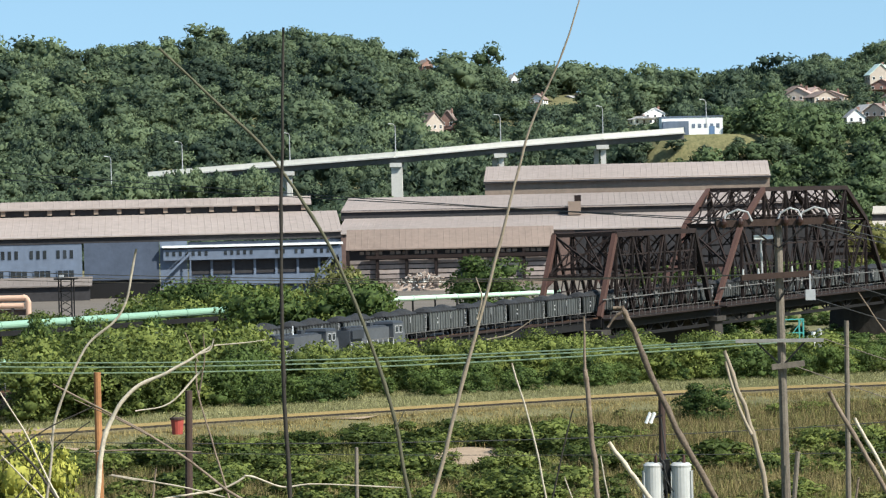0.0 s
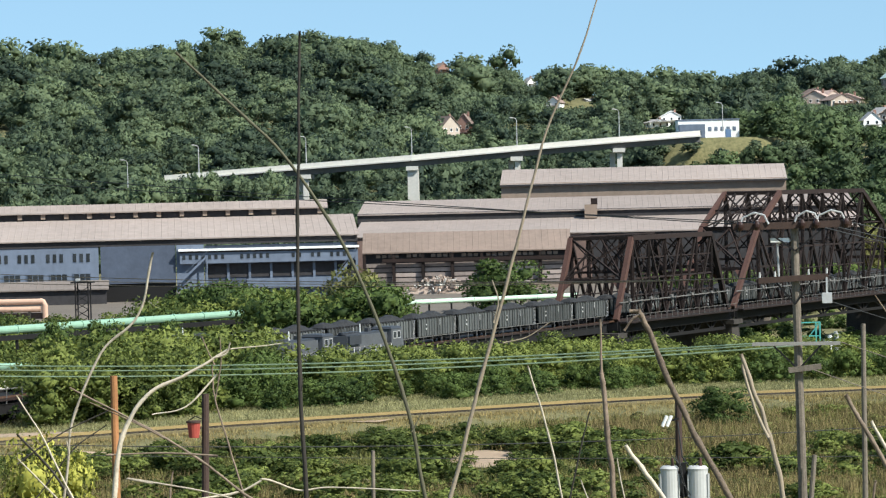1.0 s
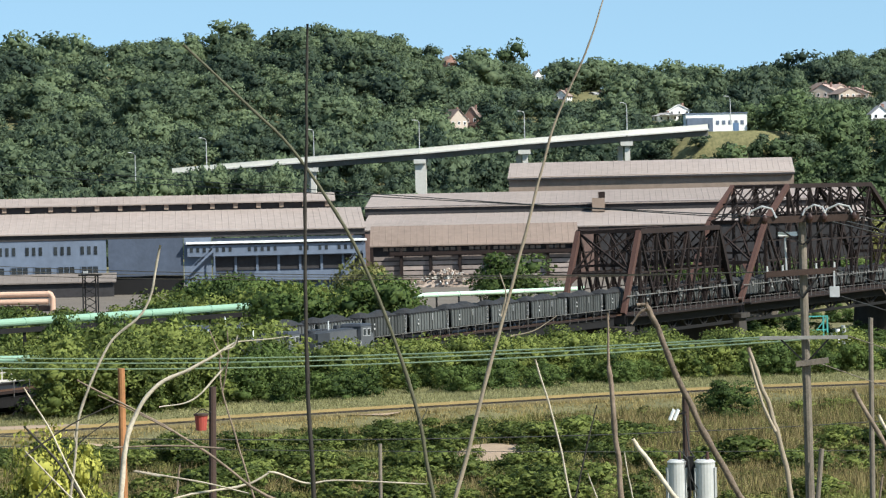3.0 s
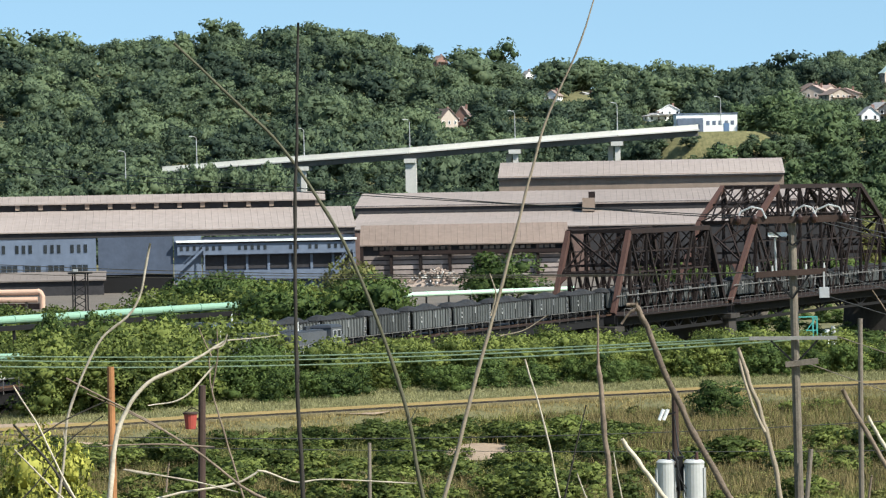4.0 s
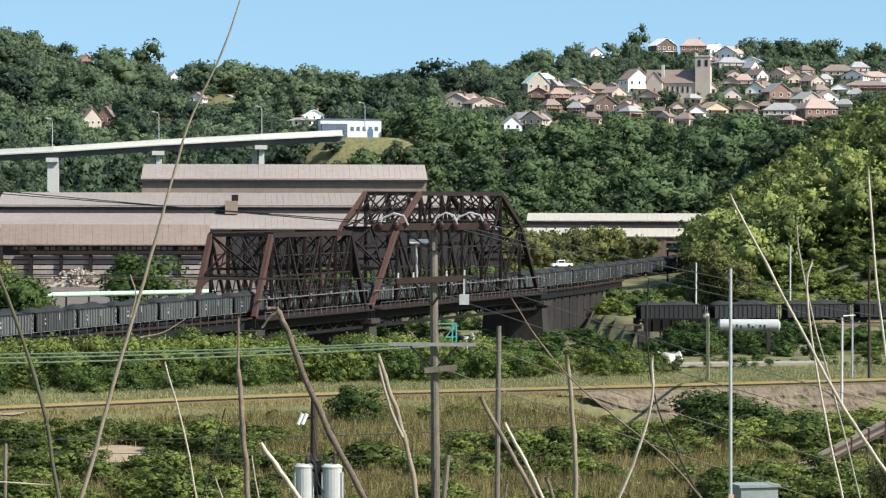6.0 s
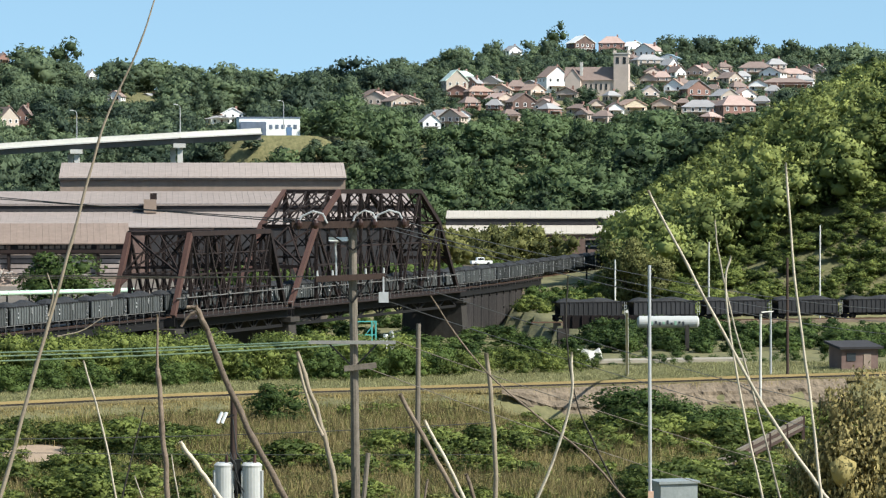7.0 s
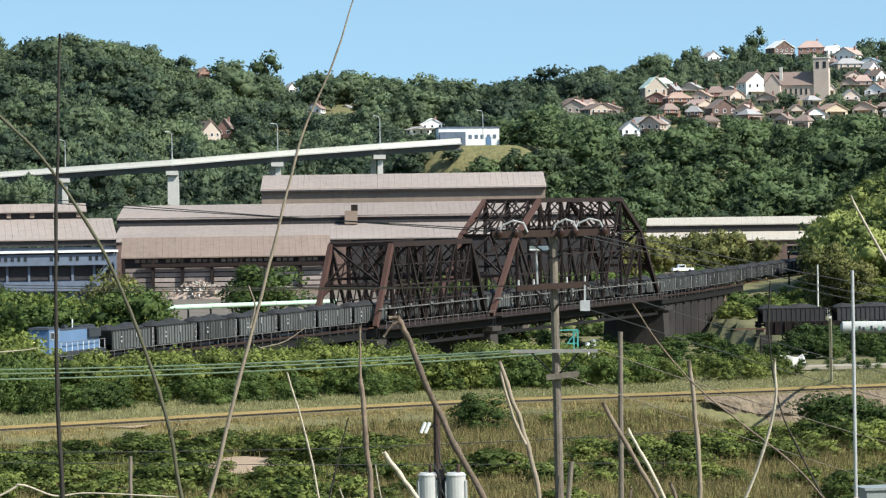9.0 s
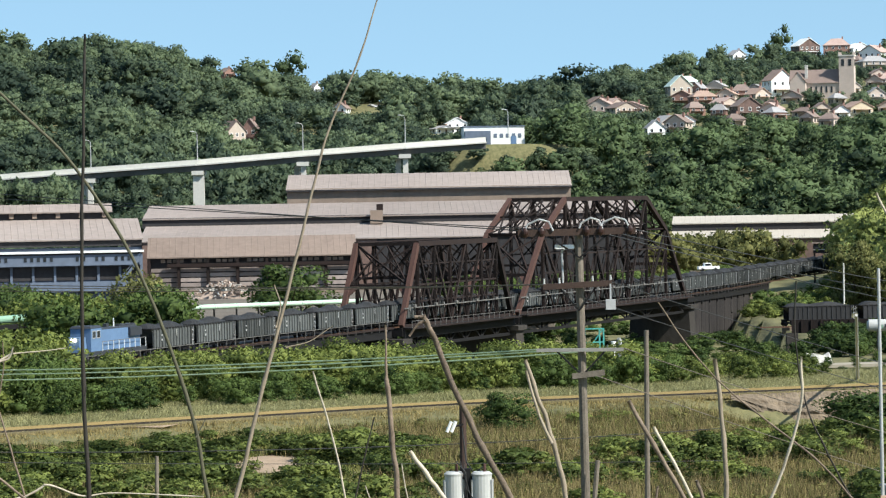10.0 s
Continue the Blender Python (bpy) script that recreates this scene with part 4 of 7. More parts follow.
def house(x, y, z, w, h, wall, roof, turn, hip=False):
    """A house: w across, h from ground to ridge."""
    mat, word = WALLS[wall]
    ob = thing("house", f"{word} hillside house with {roof} {'hipped' if hip else 'gabled'} roof among trees", "house", "hillside houses", at=pose(x, y, z, 0, 0, turn))
    dep, eave = w * 0.85, h * 0.60
    g = Geo().box((0, dep / 2, eave / 2 - 3), (w, dep, eave + 6))
    if not hip:
        g.put([(-w / 2, 0, eave), (w / 2, 0, eave), (0, 0, h * 0.97), (-w / 2, dep, eave), (w / 2, dep, eave), (0, dep, h * 0.97)], [(0, 1, 2), (5, 4, 3)])
    part("wall", g, mat, ob)
    o = 0.5
    r = Geo()
    if hip:
        pts = [(-w / 2 - o, -o, eave), (w / 2 + o, -o, eave), (w / 2 + o, dep + o, eave), (-w / 2 - o, dep + o, eave), (-w / 5, dep / 2, h), (w / 5, dep / 2, h)]
        r.put(pts, [(0, 1, 5, 4), (1, 2, 5), (2, 3, 4, 5), (3, 0, 4), (3, 2, 1, 0)])
    else:
        k = (h - eave) / (w / 2)
        r.sheet([(-w / 2 - o, -o, eave - o * k), (0, -o, h), (0, dep + o, h), (-w / 2 - o, dep + o, eave - o * k)][::-1], 0.3)
        r.sheet([(0, -o, h), (w / 2 + o, -o, eave - o * k), (w / 2 + o, dep + o, eave - o * k), (0, dep + o, h)][::-1], 0.3)
    part("roof", r, M_ROOFTILE[roof], ob)
    part("chimney", Geo().box((w * 0.22, dep * 0.6, h), (0.9, 0.9, 2.2)), M_BRICK, ob)
    floors = 2 if eave > 4.2 else 1
    cols = max(2, int(w / 3.2))
    for f in range(floors):
        for c in range(cols):
            if f == 0 and c == cols // 2:
                continue
            wx, wz = -w / 2 + (c + 0.5) * w / cols, eave * (f + 0.55) / floors
            win = part("window", Geo().box((wx, -0.03, wz), (1.1, 0.12, 1.5)), M_GLASS, ob)
            part("window_frame", Geo().box((wx, -0.06, wz + 0.8), (1.4, 0.16, 0.16)).box((wx, -0.06, wz - 0.8), (1.4, 0.18, 0.16)).box((wx - 0.6, -0.06, wz), (0.14, 0.16, 1.5)).box((wx + 0.6, -0.06, wz), (0.14, 0.16, 1.5)), M_WHITE, win)
        for k in (0.3, 0.7):
            wz = eave * (f + 0.55) / floors
            part("window", Geo().box((-w / 2 - 0.02, dep * k, wz), (0.12, 1.1, 1.5)), M_GLASS, ob)
            part("window", Geo().box((w / 2 + 0.02, dep * k, wz), (0.12, 1.1, 1.5)), M_GLASS, ob)
    part("door", Geo().box((-w / 2 + (cols // 2 + 0.5) * w / cols, -0.05, 1.05), (1.0, 0.12, 2.1)), M_BROWNSIDING, ob)
    part("porch_roof", Geo().box((0, -1.2, 2.9), (w * 0.8, 2.4, 0.25)), M_ROOFTILE[roof], ob)
    CLEARINGS.append((x, y, z, w, h))


CLEARINGS = []
for row in (
    (125.0, 1659.3, 82.5, 10.7, 7.8, "tan", "mint", 10, True),
    (163.5, 1555.4, 75.6, 12.3, 12.9, "white", "orange", 20, False),
    (113.3, 1551.9, 71.1, 12.3, 7.8, "brick", "orange", -15, False),
    (123.7, 1535.0, 70.6, 12.1, 7.7, "brick", "orange", 12, True),
    (133.4, 1538.2, 71.8, 10.0, 7.2, "tan", "orange", -18, False),
    (142.4, 1545.5, 73.1, 9.5, 8.3, "brick", "brown", 0, True),
    (149.8, 1516.6, 71.1, 9.3, 7.1, "tan", "orange", 35, False),
    (134.9, 1425.6, 61.2, 11.8, 9.8, "dark", "brown", 15, False),
    (142.5, 1416.9, 61.0, 9.7, 7.1, "pink", "pink", -25, False),
    (131.2, 1482.2, 66.4, 10.7, 6.4, "tan", "pink", 35, False),
    (161.2, 1495.3, 69.4, 10.2, 6.5, "tan", "brown", -18, False),
    (90.1, 1389.1, 53.4, 6.5, 7.0, "white", "grey", 0, False),
    (97.4, 1404.6, 55.7, 9.1, 7.1, "tan", "grey", 30, False),
    (104.2, 1400.1, 56.6, 8.6, 6.5, "white", "brown", 12, False),
    (76.6, 1614.2, 70.1, 13.9, 8.7, "tan", "brown", 15, False),
    (88.5, 1557.5, 67.4, 14.0, 6.7, "tan", "pink", -12, False),
    (85.1, 1609.8, 71.1, 8.7, 6.4, "pink", "pink", 35, False),
    (214.4, 1883.8, 109.1, 13.6, 10.9, "dark", "white", 20, False),
    (230.2, 1882.0, 109.0, 15.6, 10.9, "brick", "pink", -8, True),
    (245.3, 1880.1, 108.9, 12.2, 7.5, "white", "white", 25, False),
    (235.7, 1776.4, 99.9, 14.1, 10.3, "white", "pink", -35, False),
    (231.8, 1716.4, 93.7, 15.5, 8.1, "tan", "grey", 10, True),
    (242.0, 1723.1, 94.5, 14.3, 7.5, "white", "blue", -20, False),
    (173.0, 1888.1, 106.6, 8.8, 7.5, "white", "grey", 25, False),
    (228.1, 1624.1, 84.2, 7.6, 7.6, "white", "orange", -40, False),
    (233.6, 1615.2, 83.3, 7.6, 7.6, "white", "brown", 35, False),
    (242.3, 1626.0, 84.2, 10.0, 7.7, "tan", "pink", -30, False),
    (246.5, 1584.9, 79.9, 9.8, 8.1, "yellow", "orange", 8, False),
    (255.6, 1575.4, 79.0, 9.7, 7.4, "tan", "brown", 35, False),
    (278.1, 1648.7, 86.2, 18.0, 9.0, "tan", "brown", -10, True),
    (283.3, 1635.6, 83.9, 11.9, 7.7, "white", "brown", -30, False),
    (298.5, 1645.1, 83.7, 15.0, 7.8, "tan", "pink", 8, True),
    (282.1, 1579.0, 77.4, 25.9, 6.9, "brick", "brown", -4, True),
    (214.4, 1508.8, 71.9, 9.3, 8.7, "white", "orange", -20, False),
    (222.6, 1479.4, 68.8, 11.8, 10.2, "brick", "grey", 15, False),
    (208.2, 1380.4, 58.5, 16.5, 8.5, "tan", "grey", -8, True),
    (224.0, 1369.8, 57.2, 14.9, 11.4, "brick", "pink", 10, True),
    (232.6, 1449.5, 65.9, 10.5, 7.9, "tan", "grey", 25, False),
    (242.9, 1464.0, 67.3, 9.6, 7.4, "white", "pink", 12, False),
    (172.4, 1393.4, 59.4, 7.6, 6.5, "white", "brown", 5, False),
    (183.2, 1408.1, 61.2, 11.2, 6.6, "yellow", "orange", 20, False),
    (196.3, 1414.4, 61.9, 10.2, 6.7, "tan", "orange", -15, False),
    (220.6, 1398.7, 60.4, 8.6, 6.6, "pink", "brown", 35, False),
    (211.6, 1577.9, 79.1, 8.6, 6.8, "tan", "brown", -18, False),
    (309.3, 1679.8, 86.7, 10.4, 7.3, "pink", "brown", -18, False),
    (-102.5, 1504.5, 54.2, 9.7, 12.4, "tan", "brown", 35, False),
    (-97.6, 1520.9, 56.0, 7.1, 12.0, "brick", "brown", -10, False),
    (-59.1, 1658.9, 71.8, 7.7, 7.7, "white", "brown", -20, False),
    (-43.4, 1687.4, 74.6, 9.1, 4.2, "tan", "grey", -40, False),
    (73.9, 1582.3, 67.1, 14.2, 9.7, "tan", "pink", -15, False),
    (86.4, 1553.6, 66.5, 12.8, 7.3, "tan", "brown", 25, False),
    (88.8, 1369.1, 51.7, 7.9, 8.4, "white", "grey", 10, False),
    (97.9, 1384.5, 54.2, 10.0, 8.5, "tan", "brown", -25, False),
    (2.9, 1608.0, 61.5, 11.5, 7.5, "white", "white", 8, False),
    (-80.0, 1894.3, 92.2, 5.4, 6.8, "white", "grey", 35, False),
    (-132.4, 1891.4, 102.2, 7.5, 6.8, "brick", "brown", 35, False),
    (115.9, 1587.8, 74.7, 11.4, 13.1, "tan", "mint", 12, False),
    (-2.8, 1600.0, 60.8, 11.5, 4.0, "white", "grey", 25, False),
    (114.2, 1463.6, 63.3, 8.2, 7.4, "brick", "brown", 22, True),
    (121.4, 1438.9, 61.6, 6.7, 7.2, "brick", "grey", -20, True),
    (125.7, 1386.3, 56.8, 7.7, 6.0, "pink", "brown", 22, True),
    (145.9, 1400.4, 59.3, 8.3, 6.6, "brick", "grey", 38, True),
    (156.0, 1411.4, 60.8, 8.4, 5.1, "tan", "brown", -35, True),
    (167.5, 1422.2, 62.1, 6.9, 5.9, "tan", "brown", 10, False),
    (197.2, 1543.5, 75.2, 8.6, 6.4, "tan", "grey", 38, False),
    (222.0, 1633.0, 85.1, 9.2, 5.9, "pink", "brown", 10, False),
    (218.6, 1576.9, 79.1, 8.6, 8.0, "tan", "pink", -8, True),
    (225.2, 1543.7, 75.7, 8.9, 6.7, "tan", "brown", 22, True),
    (233.3, 1514.1, 72.6, 8.2, 5.8, "white", "brown", -35, True),
    (254.9, 1616.0, 83.3, 10.0, 5.9, "pink", "grey", -35, False),
    (248.7, 1515.7, 72.6, 8.3, 7.2, "brick", "brown", 22, True),
    (262.1, 1545.9, 75.2, 9.6, 6.7, "white", "brown", -8, False),
    (262.1, 1505.4, 70.6, 6.6, 7.1, "tan", "grey", -20, True),
    (207.8, 1433.0, 63.9, 6.2, 5.2, "brick", "brown", -20, True),
    (199.6, 1478.6, 68.8, 8.3, 7.5, "pink", "grey", 10, False),
    (123.7, 1603.2, 77.2, 7.2, 7.5, "brick", "grey", -35, False),
    (134.4, 1610.4, 78.6, 9.6, 7.0, "tan", "grey", -20, False),
    (150.7, 1568.8, 76.0, 9.3, 5.9, "tan", "grey", -20, False),
    (148.6, 1464.5, 65.9, 7.4, 5.3, "tan", "pink", -8, False),
    (182.5, 1480.8, 68.4, 6.7, 5.6, "tan", "grey", 22, True),
    (263.1, 1594.4, 80.8, 7.0, 7.2, "white", "grey", 10, True),
    (300.1, 1705.8, 90.7, 10.2, 8.4, "tan", "grey", 10, True),
    (299.2, 1616.6, 80.3, 10.0, 6.5, "white", "grey", 22, True),
    (322.7, 1709.8, 89.0, 8.4, 6.9, "pink", "grey", -20, False),
    (222.0, 1750.0, 96.9, 9.8, 6.6, "brick", "brown", -35, True),
    (237.2, 1667.2, 88.7, 7.2, 8.5, "white", "grey", 38, False),
    (249.9, 1641.1, 85.9, 8.3, 7.7, "tan", "brown", -8, True),
    (266.0, 1671.0, 88.8, 7.6, 6.7, "pink", "brown", 22, True),
    (154.5, 1375.3, 57.0, 6.9, 5.7, "pink", "brown", -35, False),
    (160.7, 1354.5, 55.0, 7.3, 6.6, "pink", "brown", -35, True),
    (245.3, 1439.2, 64.0, 7.3, 6.5, "tan", "grey", -20, True),
    (210.7, 1351.7, 55.4, 7.1, 5.4, "brick", "pink", 38, True),
):
    house(*row)


def church():
    x, y, z, w, h = 176.1, 1525.9, 73.0, 24.8, 14.9
    ob = thing("church", "beige stone church with a square bell tower and brown roof", "church", at=pose(x, y, z, 0, 0, -14))
    e = h * 0.5
    part("nave", Geo().box((0, 5, e / 2 - 3), (w, 10, e + 6)), M_PINKWALL, ob)
    part("nave_roof", Geo().put([(-w / 2 - .4, -0.6, e), (w / 2 + .4, -0.6, e), (w / 2 + .4, 10.6, e), (-w / 2 - .4, 10.6, e), (-w / 2 - .4, 5, h * 0.95), (w / 2 + .4, 5, h * 0.95)], [(0, 1, 5, 4), (2, 3, 4, 5), (1, 2, 5), (3, 0, 4), (3, 2, 1, 0)]), M_ROOFTILE["brown"], ob)
    part("transept", Geo().box((-w * 0.32, -1.6, e * 0.55 - 3), (w * 0.3, 5, e * 1.1 + 6)).put([(-w * 0.47, -4.1, e * 1.1), (-w * 0.17, -4.1, e * 1.1), (-w * 0.32, -4.1, h * 0.86)], [(0, 1, 2)]), M_PINKWALL, ob)
    part("transept_roof", Geo().put([(-w * 0.49, -4.4, e * 1.05), (-w * 0.15, -4.4, e * 1.05), (-w * 0.32, -4.4, h * 0.88), (-w * 0.49, 5, e * 1.05), (-w * 0.15, 5, e * 1.05), (-w * 0.32, 5, h * 0.88)], [(0, 2, 5, 3), (2, 1, 4, 5)]), M_ROOFTILE["brown"], ob)
    for i in range(5):
        wx = -w * 0.08 + i * w * 0.1
        part("arched_window", Geo().box((wx, -0.05, e * 0.55), (0.9, 0.2, 2.6)).tube([(wx, -0.12, e * 0.55 + 1.3), (wx, 0.08, e * 0.55 + 1.3)], 0.45, 12), M_GLASS, ob)
    t = part("bell_tower", Geo().box((w / 2 + 2.8, 3, h * 0.68 - 3), (7.2, 7.2, h * 1.36 + 6)), M_PINKWALL, ob)
    for dx in (-1.7, 1.7):
        part("belfry_opening", Geo().box((w / 2 + 2.8 + dx, -0.62, h * 1.14), (1.5, 0.2, 3.2)), M_GLASS, t)
        part("belfry_opening", Geo().box((w / 2 + 6.42, 3 + dx, h * 1.14), (0.2, 1.5, 3.2)), M_GLASS, t)
    part("parapet", Geo().box((w / 2 + 2.8, 3, h * 1.37), (7.8, 7.8, 0.6)), M_CONCRETE, t)
    for dx, dy in ((-3.4, -3.4), (3.4, -3.4), (-3.4, 3.4), (3.4, 3.4)):
        part("pinnacle", Geo().box((w / 2 + 2.8 + dx, 3 + dy, h * 1.43), (0.9, 0.9, 1.8), 0, 0.5), M_PINKWALL, t)
    part("chimney", Geo().box((-w * 0.18, 2, h * 0.8), (1.4, 1.4, h * 0.6)), M_CONCRETE, ob)
    CLEARINGS.append((x, y, z, w + 16, h))


church()


def flat_building():
    x, w = 16.6, 24.0
    ob = thing("commercial_building", "white and pale blue flat-roofed building beside the viaduct", "building", at=pose(x, 1238, 48.8, 0, 0, 6))
    part("main_block", Geo().box((0, 5, 2.2), (w, 10, 8.6)), M_WHITE, ob)
    part("roof_edge", Geo().box((0, 5, 6.7), (w + 0.6, 10.6, 0.4)), M_SIDING, ob)
    part("side_block", Geo().box((-w * 0.28, -1.2, 1.5), (w * 0.42, 3, 6.8)), M_SIDING, ob, "pale blue-grey block")
    for i in range(5):
        part("window", Geo().box((w * 0.02 + i * w * 0.1, -0.06, 3.0), (1.3, 0.15, 1.6)), M_SIDING, ob)
    part("door", Geo().box((w * 0.32, -0.08, 1.2), (2.2, 0.15, 3.2)), M_LOCO, ob, "blue door")
    CLEARINGS.append((x, 1238, 48.4, w, 6.5))


flat_building()


# ---- woods and bushes ----
RNG = np.random.default_rng(5)


def np_mesh(name, V, F, mat, N=None):
    """Triangles from arrays; N: a normal for each vertex, for soft crowns."""
    k = F.shape[1]
    me = bpy.data.meshes.new(name)
    me.vertices.add(len(V))
    me.vertices.foreach_set("co", V.astype(np.float32).ravel())
    me.loops.add(F.size)
    me.loops.foreach_set("vertex_index", F.astype(np.int32).ravel())
    me.polygons.add(len(F))
    me.polygons.foreach_set("loop_start", np.arange(0, F.size, k, dtype=np.int32))
    me.polygons.foreach_set("loop_total", np.full(len(F), k, dtype=np.int32))
    me.materials.append(mat)
    me.polygons.foreach_set("use_smooth", np.full(len(F), N is not None, dtype=bool))
    me.update(calc_edges=True)
    if N is not None:
        me.normals_split_custom_set_from_vertices(N.astype(np.float32))
    return me


_bm = bmesh.new()
bmesh.ops.create_icosphere(_bm, subdivisions=1, radius=1)
ICO_V = np.array([v.co[:] for v in _bm.verts])
ICO_F = np.array([[v.index for v in f.verts] for f in _bm.faces])
_bm.free()
OCTA_V = np.array([(1, 0, 0), (0, 1, 0), (-1, 0, 0), (0, -1, 0), (0, 0, 1), (0, 0, -1)], dtype=float)
OCTA_F = np.array([(0, 1, 4), (1, 2, 4), (2, 3, 4), (3, 0, 4), (1, 0, 5), (2, 1, 5), (3, 2, 5), (0, 3, 5)])


def leaf_cloud(rng, lobes, leaves, size, wide=1.0, tall=1.0, low=0.15, jitter=0.7, core_size=0.5, core_shape=(ICO_V, ICO_F)):
    """A crown in a unit box (about 1 wide, 1 high): lobes with leaf sprays on their skins. size: of a spray, against the crown."""
    V, F, N, n = [], [], [], 0
    for i in range(lobes):
        if i == 0:
            c, r = np.array([0, 0, 0.52]), np.array([0.30, 0.30, 0.36])
        else:
            a, h = rng.uniform(0, 2 * np.pi), rng.uniform(low, 0.86)
            rad = 0.34 * np.sqrt(max(0.05, 1 - ((h - 0.42) / 0.55) ** 2)) * rng.uniform(0.55, 1.1)
            c = np.array([np.cos(a) * rad, np.sin(a) * rad, h])
            r = rng.uniform(0.13, 0.24) * np.array([1.15, 1.15, 0.9])
        CV, CF = core_shape
        core = CV * (r * core_size * (0.85 if i == 0 else 1)) * rng.uniform(0.7, 1.15, (len(CV), 1)) + c
        V.append(core)
        F.append(CF + n)
        N.append(CV)
        n += len(core)
        n_leaf = leaves * (2 if i == 0 else 1)
        d = rng.normal(size=(n_leaf, 3))
        d[:, 2] = np.abs(d[:, 2]) * rng.choice([1, 1, 1, -0.6], n_leaf)
        d /= np.linalg.norm(d, axis=1)[:, None]
        p = c + d * r * rng.uniform(0.72, 1.18, (n_leaf, 1))
        nn = d + rng.normal(size=d.shape) * jitter
        nn *= np.sign((nn * d).sum(1))[:, None]
        nn /= np.linalg.norm(nn, axis=1)[:, None]
        t = np.cross(nn, rng.normal(size=d.shape))
        t /= np.linalg.norm(t, axis=1)[:, None]
        b = np.cross(nn, t)
        s = size * rng.uniform(0.6, 1.3, (n_leaf, 1))
        tri = np.stack([p + t * s, p - t * s * 0.6 + b * s * 0.8, p - t * s * 0.6 - b * s * 0.8], 1).reshape(-1, 3)
        V.append(tri)
        F.append(np.arange(len(tri)).reshape(-1, 3) + n)
        soft = d + nn * 0.45 + (p - np.array([0, 0, 0.45])) * 0.8
        N.append(np.repeat(soft / np.linalg.norm(soft, axis=1)[:, None], 3, axis=0))
        n += len(tri)
    return np.concatenate(V) * np.array([wide, wide, tall]), np.concatenate(F), np.concatenate(N)


def scatter(name, variants, places, mat):
    """One mesh of many crowns: places are x, y, z, width, height."""
    VV, FF, NN, TT, n = [], [], [], [], 0
    for x, y, z, w, h in places:
        V, F, N = variants[int(RNG.integers(len(variants)))]
        a = RNG.uniform(0, 2 * np.pi)
        c, s = np.cos(a), np.sin(a)
        VV.append(np.stack([(V[:, 0] * c - V[:, 1] * s) * w + x, (V[:, 0] * s + V[:, 1] * c) * w + y, V[:, 2] * h + z], 1))
        FF.append(F + n)
        NN.append(np.stack([N[:, 0] * c - N[:, 1] * s, N[:, 0] * s + N[:, 1] * c, N[:, 2]], 1))
        n += len(V)
        TT.append(np.full(len(V), RNG.normal() * 0.26 + 0.55 * noise.noise((x * 0.012, y * 0.012, 8))))
    me = np_mesh(name, np.concatenate(VV), np.concatenate(FF), mat, np.concatenate(NN))
    me.attributes.new("tone", "FLOAT", "POINT").data.foreach_set("value", np.concatenate(TT).astype(np.float32))
    return new(name, me)


FAR = [leaf_cloud(RNG, 9, 34, 0.052, jitter=0.75, core_size=0.72, core_shape=(OCTA_V, OCTA_F)) for _ in range(8)]
MID = [leaf_cloud(RNG, 10, 50, 0.040, jitter=0.75, core_size=0.66) for _ in range(8)]
NEAR = [leaf_cloud(RNG, 11, 80, 0.030, low=0.05, jitter=0.8, core_size=0.5) for _ in range(8)]


def bearing(x, y):
    return math.degrees(math.atan2(x, y))


def room_for(x, y, z, w, h):
    """The height a tree may have here, so that it stands in no house and leaves the houses behind it in the open."""
    d = math.hypot(x, y)
    for hx, hy, hz, hw, hh in CLEARINGS:
        dh = math.hypot(hx, hy)
        if math.hypot(x - hx, y - hy) < hw * 0.62 + w * 0.25:
            return 0
        if d < dh + 3 and abs(math.atan2(x, y) - math.atan2(hx, hy)) < (hw * 0.42 + w * 0.3) / dh:
            h = min(h, EYE + (hz + hh * 0.42 - EYE) * d / dh - z)
    return h


